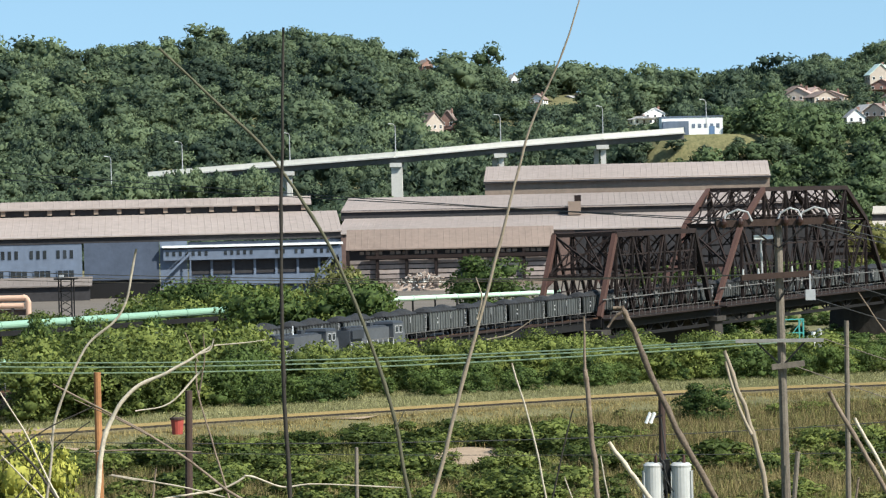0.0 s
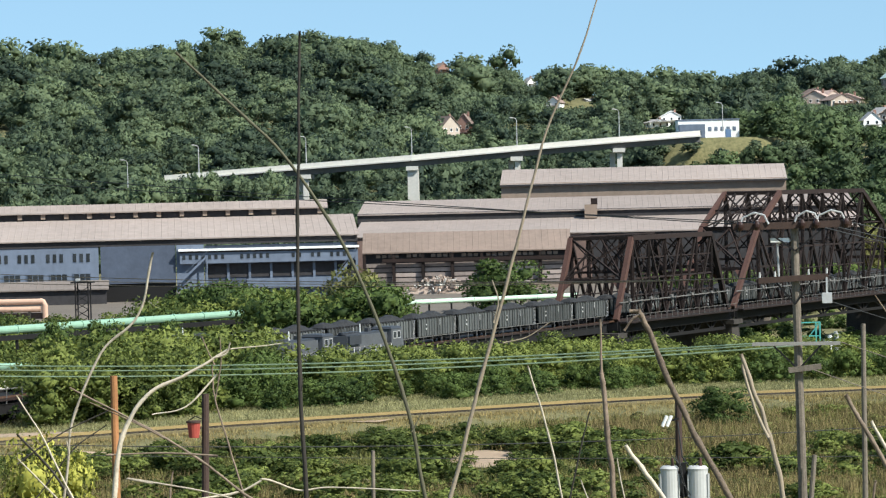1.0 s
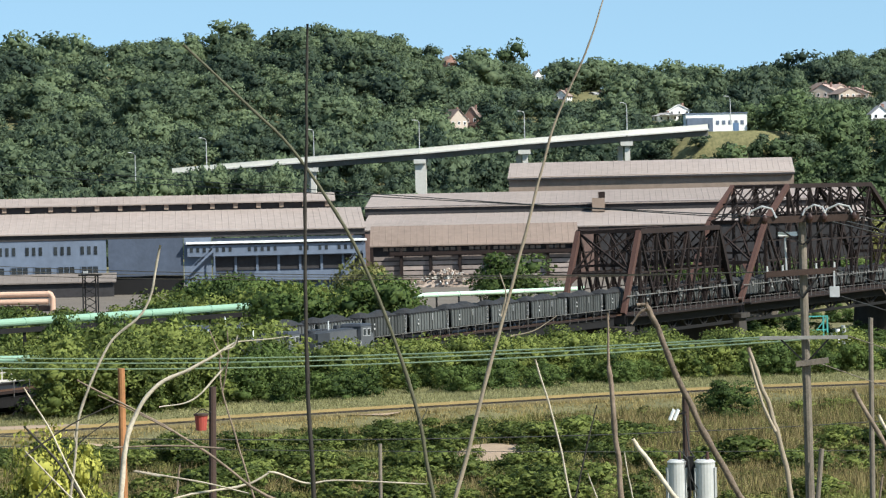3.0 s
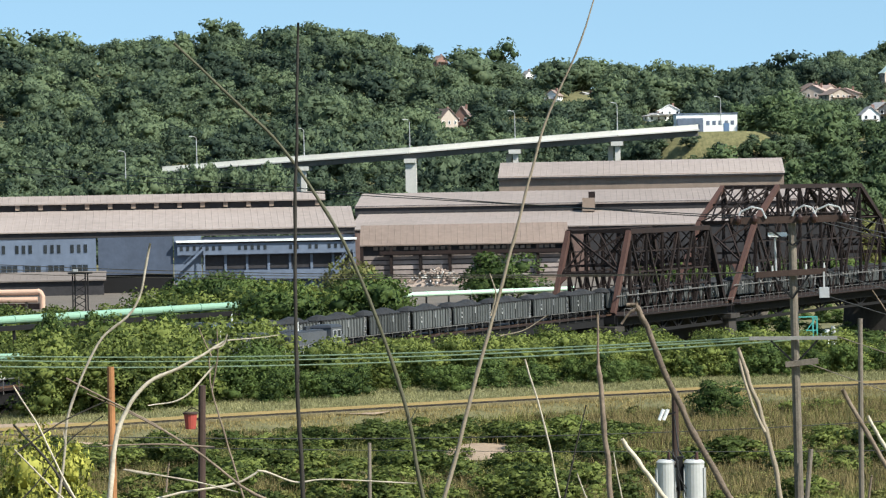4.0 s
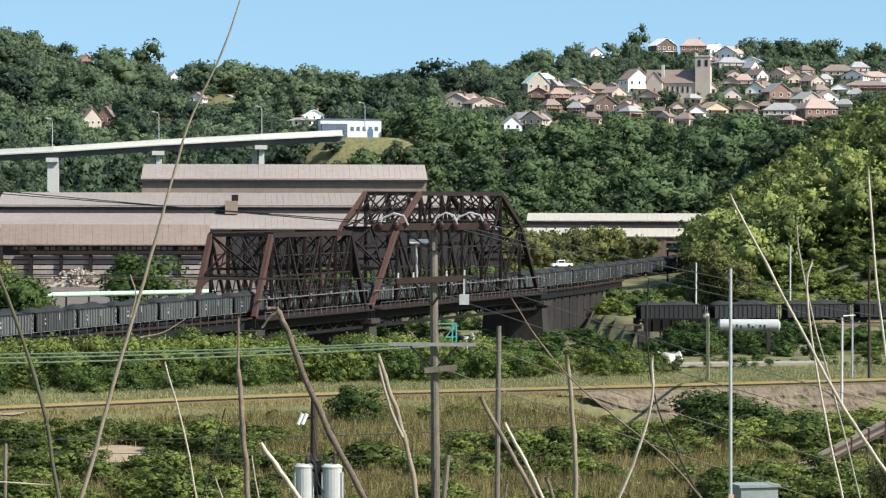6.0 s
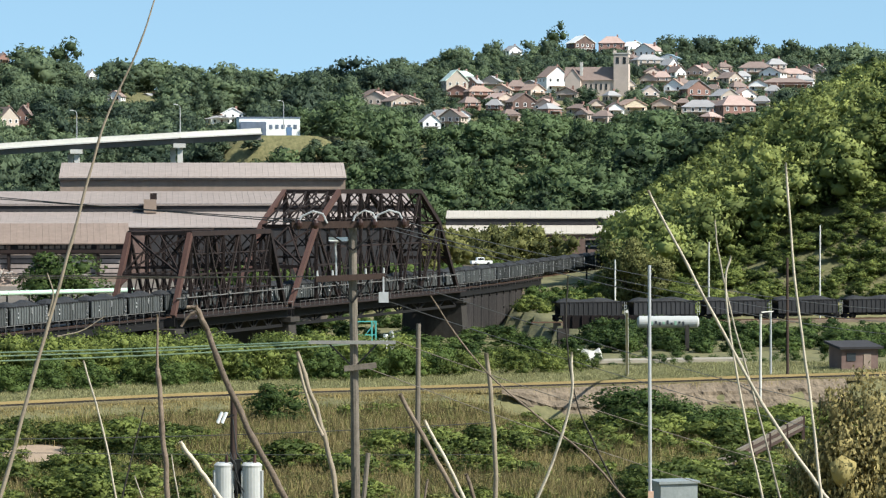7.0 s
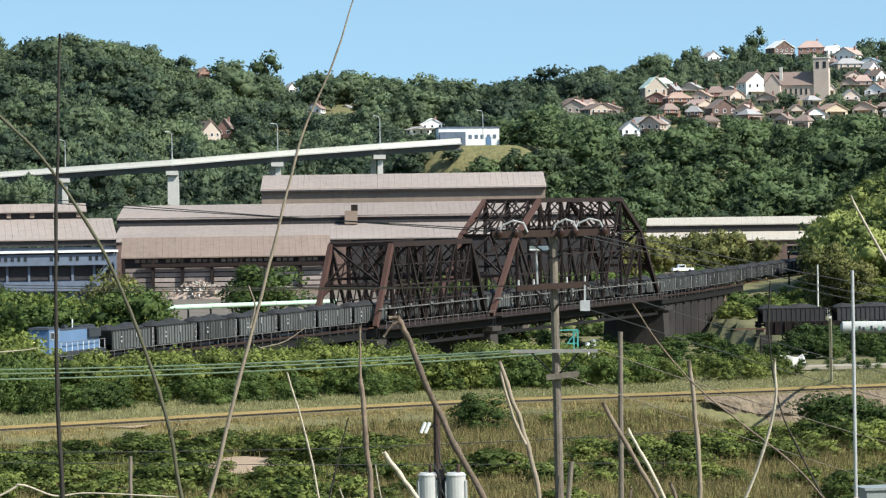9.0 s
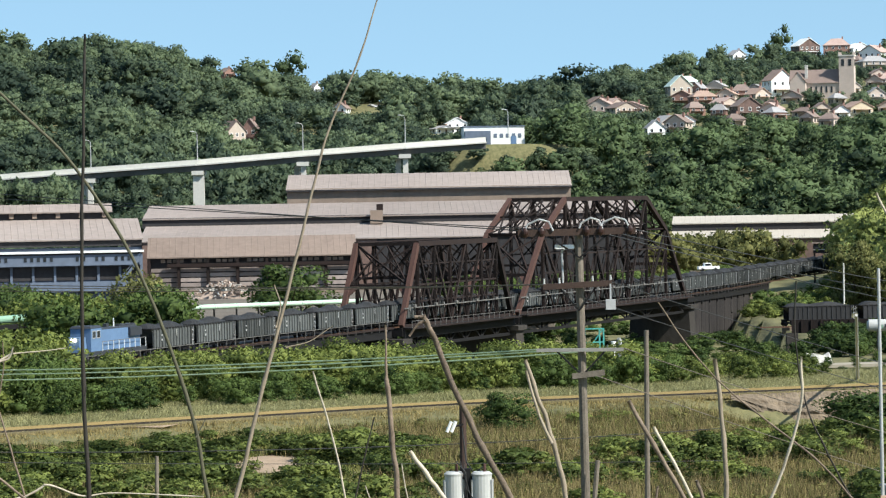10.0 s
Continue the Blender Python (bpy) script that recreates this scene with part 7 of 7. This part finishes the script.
def transformer_pole():
    ob = post((0.16, 84.00, 20.61), (0.15, 84.00, 17.90), "", M_DARKPOLE, 0.09, "dark wooden pole carrying two grey transformer tanks")
    for p, r in ((Vector((-0.11, 83.60, 18.27)), 0.245), (Vector((0.63, 83.60, 18.26)), 0.27)):
        t = part("transformer_tank", Geo().tube([p + Vector((0, 0, -0.55)), p + Vector((0, 0, -0.5)), p + Vector((0, 0, 0.46)), p + Vector((0, 0, 0.52)), p + Vector((0, 0, 0.58))], [r * 0.9, r, r, r * 1.06, r * 0.8], 20), M_TANK, ob, "pale grey ribbed transformer tank")
        for k in (0, 1, 5, 6):
            a = math.pi + k * math.pi / 6
            part("cooling_fin", Geo().box(p + Vector((math.cos(a) * r, math.sin(a) * r, -0.03)), (0.03, 0.09, 0.8), a - math.pi / 2), M_TANK, t)
        part("bushing", Geo().tube([p + Vector((0.08, 0, 0.58)), p + Vector((0.08, 0, 0.78))], [0.05, 0.03], 8), M_RUSTLIGHT, t)
    m = Vector((0.26, 83.60, 18.38))
    part("mounting_bracket", Geo().box(m + Vector((0, 0, 0.1)), (0.16, 0.2, 0.9)).box(m + Vector((0, -0.05, 0.3)), (0.5, 0.08, 0.08)).box(m + Vector((0, -0.05, -0.3)), (0.5, 0.08, 0.08)), M_BLACKSTEEL, ob)
    for k in range(3):
        part("lead_wire", Geo().tube([m + Vector((-0.3 + 0.1 * k, -0.1, 0.75)), m + Vector((-0.05, -0.2, 0.45 - 0.2 * k)), m + Vector((0.15 * k, -0.15, -0.5))], 0.014, 5), M_WIRE, ob)
    p = Vector((-0.17, 83.80, 19.99))
    part("cutout_arm", Geo().beam(p + Vector((-0.05, 0, 0)), p + Vector((0.34, 0, 0.1)), 0.05), M_BLACKSTEEL, ob)
    for k in range(2):
        part("fuse_cutout", Geo().tube([p + Vector((-0.1 + 0.12 * k, -0.05, -0.1)), p + Vector((0.02 + 0.12 * k, -0.05, 0.18))], 0.045, 8), M_WHITE, ob, "white fuse cutout")
    part("lead_wire", Geo().tube([p + Vector((0.3, 0, 0)), p + Vector((0.4, -0.1, -0.9)), p + Vector((0.6, -0.1, -1.2)), p + Vector((0.9, -0.1, -1.0))], 0.02, 5), M_WIRE, ob)


transformer_pole()
post((10.58, 174.68, 18.71), (10.52, 174.68, 11.01), "", M_POLE, 0.13, "bare grey wooden pole in the field")
post((9.33, 69.37, 24.38), (9.35, 69.37, 19.22), "", M_GREYSTEEL, 0.036, "slim galvanised steel post on the slope", "steel_post")
part("marker", Geo().box((9.35, 69.27, 19.30), (0.12, 0.06, 0.16)), M_ORANGE, bpy.data.objects["steel_post"], "orange and white marker plate")
post((41.66, 327.36, 13.53), (48.65, 381.91, 4.07), "", M_CONCRETE, 0.16, "pale lineside post beside the track", "lineside_post")
post((62.48, 366.71, 11.68), (62.47, 366.72, 3.98), "", M_CONCRETE, 0.14, "pale signal post beside the near track", "signal_post")
post((66.73, 384.25, 11.27), (66.73, 384.25, 4.17), "", M_GREYSTEEL, 0.12, "grey signal post beside the near track", "signal_post")
part("signal_head", Geo().box((62.14, 366.27, 12.49), (0.7, 0.4, 1.3)), M_SHADE, bpy.data.objects["signal_post"], "black signal head")
part("signal_arm", Geo().beam((62.22, 366.76, 11.88), (66.66, 382.23, 11.41), 0.12), M_CONCRETE, bpy.data.objects["signal_post"])
post((67.83, 378.98, 18.04), (67.88, 378.97, 3.91), "", M_DARKPOLE, 0.15, "tall dark wooden pole by the track")
post((92.64, 602.92, 16.46), (92.63, 602.93, 9.27), "", M_CONCRETE, 0.16, "pale pole on the wooded bank", "lineside_post")
post((115.49, 609.15, 19.58), (115.48, 609.15, 10.65), "", M_CONCRETE, 0.16, "pale pole on the wooded bank", "lineside_post")
post((78.43, 635.18, 12.36), (78.42, 635.18, 6.75), "", M_CONCRETE, 0.16, "pale pole on the wooded bank", "lineside_post")
post((-8.43, 47.25, 23.47), (-8.43, 47.25, 21.58), "", M_ORANGEPOLE, 0.055, "orange-brown stripped wooden post", "wooden_post")
dark_post = post((-7.66, 51.43, 22.92), (-7.70, 51.43, 21.17), "", M_DARKPOLE, 0.06, "dark wooden post with a hanging red bucket", "wooden_post")
post((-11.41, 119.46, 16.56), (-11.43, 119.45, 14.67), "", M_POLE, 0.07, "thin grey post in the scrub", "wooden_post")


def bucket():
    p = Vector((-7.83, 51.21, 22.35))
    ob = thing("bucket", "faded red plastic bucket hung on a post", "bucket", at=Matrix.Translation(p))
    part("shell", Geo().tube([(0, 0, -0.13), (0, 0, 0.12)], [0.085, 0.11], 14), M_REDPLASTIC, ob)
    part("rim", Geo().tube([(0, 0, 0.115), (0, 0, 0.145)], 0.125, 14), M_DARKPOLE, ob)
    part("handle", Geo().tube([(-0.11, 0, 0.13), (0.02, 0, 0.22), (0.17, 0, 0.16)], 0.008, 6), M_BLACKSTEEL, ob)


M_REDPLASTIC = material("faded_red_plastic", (0.32, 0.06, 0.045), 0.6, 0, 0.2, 3, 20, 0.1)
bucket()


# ---- saplings close to the camera ----
M_TWIGOLIVE = material("olive_brown_bark", (0.085, 0.08, 0.05), 0.85, 0, 0.3, 5, 60, 0.4)
M_TWIGTAN = material("tan_bark", (0.27, 0.22, 0.16), 0.85, 0, 0.3, 5, 60, 0.5, 0.2)


def spline(pts, n):
    """Catmull-Rom through a few points."""
    P = [Vector(p) for p in pts]
    P = [P[0] * 2 - P[1]] + P + [P[-1] * 2 - P[-2]]
    out = []
    for i in range(1, len(P) - 2):
        for k in range(n):
            t = k / n
            a, b, c, d = P[i - 1], P[i], P[i + 1], P[i + 2]
            out.append(0.5 * ((2 * b) + (c - a) * t + (2 * a - 5 * b + 4 * c - d) * t * t + (3 * b - a - 3 * c + d) * t ** 3))
    return out + [P[-2]]


def stem(pts, r0, r1, knots=0.12, ground=True, seed=0):
    """A stem from its foot up to its tip, a little crooked, with nodes."""
    pts = [Vector(p) for p in pts]
    if ground:
        lo, nx = pts[0], pts[1]
        foot = lo + (lo - nx).normalized() * 0.8
        g = height(foot.x, foot.y) - 0.1
        pts = [Vector((foot.x, foot.y, g)), foot] + pts if foot.z > g else pts
    path = spline(pts, 7)
    m = len(path)
    radii = []
    for i, p in enumerate(path):
        w = 0.38 * (r0 + r1)
        path[i] = p + Vector((noise.noise((i * 0.33, seed * 3.1, 0)), noise.noise((i * 0.33, seed * 3.1, 5)), 0)) * w
        t = i / (m - 1)
        radii.append((r0 + (r1 - r0) * t) * (1 + knots * noise.noise((i * 0.9, seed, 9)) + (0.2 if i % 9 == 4 else 0)))
    return Geo().tube(path, radii, 8)


def sapling(name, label, mat, pts, r0, r1, twigs=(), seed=0):
    ob = thing(name, label, "sapling", "saplings on the near slope")
    part("stem", stem(pts, r0, r1, seed=seed), mat, ob, smooth=True)
    for tp, a, b in twigs:
        part("twig", stem(tp, a, b, ground=False, seed=seed + 3), mat, ob, smooth=True)
    return ob


sapling("sapling", "straight thin dark stem reaching the sky", M_TWIGDARK, ((-1.86, 15.89, 24.49), (-1.88, 15.89, 25.04), (-1.88, 15.89, 25.65), (-1.86, 15.89, 26.30), (-1.84, 15.89, 26.88)), 0.0150, 0.0060, ((((-1.87, 15.84, 25.05), (-1.86, 15.84, 25.12)), 0.0036, 0.0018), ), 0)
sapling("sapling", "long curved olive-brown stem bent over", M_TWIGOLIVE, ((-1.30, 16.45, 24.43), (-1.39, 16.44, 24.94), (-1.64, 16.42, 25.66), (-1.95, 16.38, 26.20), (-2.26, 16.34, 26.53), (-2.54, 16.30, 26.81)), 0.0122, 0.0064, ((((-1.36, 16.39, 24.80), (-1.32, 16.40, 24.87), (-1.31, 16.40, 24.90)), 0.0037, 0.0019), ), 1)
SWAYING = sapling("sapling", "tall tan stem leaning and thinning upward", M_TWIGTAN, ((-1.21, 16.96, 24.38), (-1.05, 16.97, 24.96), (-0.87, 16.98, 25.57), (-0.77, 16.98, 25.93), (-0.64, 16.99, 26.37), (-0.45, 16.99, 26.79), (-0.34, 17.00, 27.11)), 0.0145, 0.0035, ((((-0.95, 16.92, 25.34), (-0.92, 16.92, 25.46), (-0.95, 16.92, 25.57)), 0.0050, 0.0031), (((-0.90, 16.93, 25.23), (-0.77, 16.93, 25.26), (-0.64, 16.94, 25.34)), 0.0039, 0.0019), ), 2)
sapling("sapling", "pale bowed dead stem", M_TWIGPALE, ((-2.87, 14.72, 24.68), (-2.83, 14.73, 25.00), (-2.69, 14.76, 25.32), (-2.51, 14.79, 25.50), (-2.44, 14.80, 25.79)), 0.0069, 0.0055, ((((-2.84, 14.68, 24.84), (-2.85, 14.68, 24.92)), 0.0034, 0.0026), ), 3)
sapling("sapling", "thick pale stem curving over at the top", M_TWIGPALE, ((-2.47, 13.78, 24.71), (-2.44, 13.79, 24.96), (-2.32, 13.81, 25.17), (-2.14, 13.83, 25.26), (-1.95, 13.86, 25.37)), 0.0159, 0.0051, ((((-2.02, 13.80, 25.33), (-1.96, 13.81, 25.35), (-1.94, 13.81, 25.40)), 0.0048, 0.0032), (((-2.00, 13.81, 25.26), (-2.14, 13.78, 25.12), (-2.29, 13.76, 25.09)), 0.0048, 0.0024), (((-1.94, 13.81, 25.37), (-1.79, 13.83, 25.38), (-1.71, 13.84, 25.39)), 0.0032, 0.0016), ), 4)
sapling("sapling", "thin pale stem with a bare tip", M_TWIGPALE, ((-0.60, 16.99, 24.37), (-0.66, 16.99, 24.69), (-0.72, 16.98, 24.92), (-0.77, 16.98, 25.10)), 0.0062, 0.0047, (), 5)
sapling("sapling", "brown cut stem with a knot and thin dead tip", M_TWIGBROWN, ((-0.36, 19.00, 24.17), (-0.39, 19.00, 24.55), (-0.41, 19.00, 24.82), (-0.42, 19.00, 24.95)), 0.0184, 0.0140, ((((-0.42, 18.95, 24.94), (-0.42, 18.95, 25.10), (-0.42, 18.95, 25.27)), 0.0086, 0.0054), ), 6)
sapling("sapling", "short dark stem among the weeds", M_TWIGDARK, ((-0.60, 17.99, 24.27), (-0.53, 17.99, 24.56), (-0.47, 17.99, 24.78)), 0.0062, 0.0037, (), 7)
sapling("sapling", "short pale sawn branch", M_TWIGPALE, ((-0.05, 17.00, 24.36), (-0.16, 17.00, 24.52), (-0.26, 17.00, 24.66)), 0.0135, 0.0116, (), 8)
sapling("sapling", "stout brown sawn sapling leaning across", M_TWIGBROWN, ((0.33, 18.00, 24.25), (0.17, 18.00, 24.55), (0.00, 18.00, 24.91), (-0.12, 18.00, 25.22), (-0.18, 18.00, 25.36)), 0.0194, 0.0153, ((((-0.17, 17.95, 25.33), (-0.22, 17.95, 25.30), (-0.26, 17.95, 25.24)), 0.0082, 0.0062), (((-0.23, 17.95, 25.35), (-0.18, 17.95, 25.35)), 0.0102, 0.0082), ), 9)
sapling("sapling", "paired grey-brown sawn stems", M_TWIGTAN, ((0.66, 18.99, 24.15), (0.59, 18.99, 24.50), (0.50, 18.99, 24.79), (0.42, 19.00, 25.04)), 0.0184, 0.0119, ((((0.57, 18.94, 24.54), (0.49, 18.94, 24.72), (0.42, 18.95, 24.98)), 0.0097, 0.0076), ), 10)
sapling("sapling", "dark brown sawn stem leaning away", M_TWIGBROWN, ((1.30, 17.95, 24.27), (1.14, 17.96, 24.56), (0.98, 17.97, 24.85)), 0.0133, 0.0123, (), 11)
sapling("sapling", "pale slanting dead stem", M_TWIGPALE, ((1.28, 16.95, 24.34), (1.15, 16.96, 24.60), (1.06, 16.97, 24.77)), 0.0106, 0.0087, (), 12)
sapling("sapling", "tangle of arching grey branches", M_TWIGBROWN, ((-2.04, 14.86, 24.63), (-2.22, 14.84, 24.78), (-2.42, 14.80, 24.92), (-2.59, 14.77, 25.02), (-2.84, 14.73, 25.16)), 0.0077, 0.0042, ((((-2.15, 14.79, 24.82), (-2.40, 14.76, 24.84), (-2.67, 14.71, 24.84)), 0.0051, 0.0034), (((-2.40, 14.76, 24.91), (-2.52, 14.74, 24.98), (-2.74, 14.70, 25.09)), 0.0042, 0.0020), ), 13)
sapling("sapling", "dark slender branch at the edge of the tangle", M_TWIGDARK, ((-2.84, 14.73, 24.62), (-2.94, 14.71, 24.78), (-3.09, 14.68, 24.95)), 0.0077, 0.0051, ((((-3.08, 14.63, 24.81), (-2.87, 14.67, 24.95), (-2.65, 14.71, 25.05)), 0.0042, 0.0026), ), 14)
sapling("sapling", "dark thin twig slanting through the tangle", M_TWIGDARK, ((-3.19, 15.68, 24.57), (-3.02, 15.71, 24.79), (-2.85, 15.74, 24.91)), 0.0046, 0.0027, (), 15)
sapling("sapling", "pale twig rising at the edge", M_TWIGPALE, ((-2.68, 13.74, 24.79), (-2.77, 13.72, 25.00), (-2.88, 13.70, 25.19)), 0.0055, 0.0032, (), 16)
sapling("sapling", "thin pale twig near the ground", M_TWIGPALE, ((-2.70, 13.74, 24.71), (-2.79, 13.72, 24.81), (-2.88, 13.70, 24.91)), 0.0048, 0.0032, (), 17)
sapling("sapling", "pale crooked branch lying low", M_TWIGPALE, ((-2.17, 15.85, 24.56), (-2.07, 15.87, 24.61), (-1.90, 15.89, 24.55), (-1.73, 15.91, 24.56), (-1.29, 15.95, 24.53)), 0.0073, 0.0033, ((((-2.62, 15.73, 24.61), (-2.74, 15.71, 24.64), (-2.40, 15.77, 24.57), (-2.18, 15.80, 24.51)), 0.0055, 0.0036), ), 18)
sapling("sapling", "cluster of thin upright twigs", M_TWIGBROWN, ((-2.17, 15.85, 24.51), (-2.24, 15.84, 24.77), (-2.31, 15.83, 25.03), (-2.32, 15.83, 25.20)), 0.0063, 0.0036, ((((-2.30, 15.78, 25.03), (-2.27, 15.79, 25.20), (-2.27, 15.79, 25.34)), 0.0040, 0.0026), (((-2.30, 15.78, 25.20), (-2.34, 15.78, 25.29), (-2.36, 15.77, 25.35)), 0.0040, 0.0021), (((-2.54, 15.75, 24.52), (-2.53, 15.75, 24.61), (-2.52, 15.75, 24.67)), 0.0055, 0.0036), ), 19)
sapling("sapling", "thin pale dead twig", M_TWIGPALE, ((-0.28, 18.00, 24.26), (-0.31, 18.00, 24.43), (-0.32, 18.00, 24.51)), 0.0051, 0.0031, (), 20)
sapling("sapling", "short thin pale twig", M_TWIGPALE, ((-0.49, 17.99, 24.27), (-0.53, 17.99, 24.39)), 0.0045, 0.0033, (), 21)
sapling("sapling", "long pale stem slanting upward", M_TWIGPALE, ((3.19, 16.70, 24.38), (3.03, 16.73, 24.61), (2.84, 16.76, 24.91), (2.62, 16.80, 25.32), (2.41, 16.83, 25.72), (2.26, 16.85, 26.01)), 0.0116, 0.0062, (), 22)
sapling("sapling", "tall pale wavy stem", M_TWIGPALE, ((2.98, 15.72, 24.51), (2.94, 15.73, 24.91), (2.89, 15.74, 25.30), (2.85, 15.74, 25.62), (2.81, 15.75, 26.15)), 0.0084, 0.0055, (), 23)
sapling("sapling", "slim pale stem with a forked top", M_TWIGPALE, ((2.87, 16.76, 24.34), (2.78, 16.77, 24.76), (2.71, 16.78, 25.14), (2.67, 16.79, 25.50), (2.70, 16.79, 25.66)), 0.0070, 0.0050, (), 24)
sapling("sapling", "slim pale arching stem", M_TWIGPALE, ((3.05, 17.23, 24.30), (2.92, 17.25, 24.80), (2.79, 17.28, 25.30), (2.71, 17.29, 25.68), (2.69, 17.29, 25.85)), 0.0068, 0.0040, (), 25)
sapling("sapling", "pale bowed stem with cut top", M_TWIGPALE, ((1.66, 16.92, 24.34), (1.77, 16.91, 24.60), (1.85, 16.90, 24.89), (1.85, 16.90, 25.14)), 0.0096, 0.0068, (), 26)
sapling("sapling", "thin brown stem arching over", M_TWIGBROWN, ((2.27, 17.86, 24.24), (2.05, 17.88, 24.49), (1.77, 17.91, 24.72), (1.51, 17.94, 24.94), (1.30, 17.95, 25.19), (1.16, 17.96, 25.41)), 0.0082, 0.0033, (), 27)
sapling("sapling", "thin dark stem with a bare tip", M_TWIGDARK, ((2.25, 17.86, 24.24), (2.10, 17.88, 24.54), (1.98, 17.89, 24.83), (1.93, 17.90, 25.22), (1.94, 17.90, 25.52)), 0.0070, 0.0037, (), 28)
sapling("sapling", "tan upright cut post-like stem", M_TWIGTAN, ((1.70, 19.93, 24.05), (1.69, 19.93, 24.41), (1.64, 19.93, 24.98)), 0.0171, 0.0136, (), 29)
sapling("sapling", "short brown cut stub", M_TWIGBROWN, ((1.41, 17.94, 24.24), (1.36, 17.95, 24.39)), 0.0123, 0.0102, (), 30)
sapling("sapling", "short grey stub in the scrub", M_TWIGBROWN, ((1.12, 17.97, 24.24), (1.14, 17.96, 24.36)), 0.0082, 0.0062, (), 31)


motions()
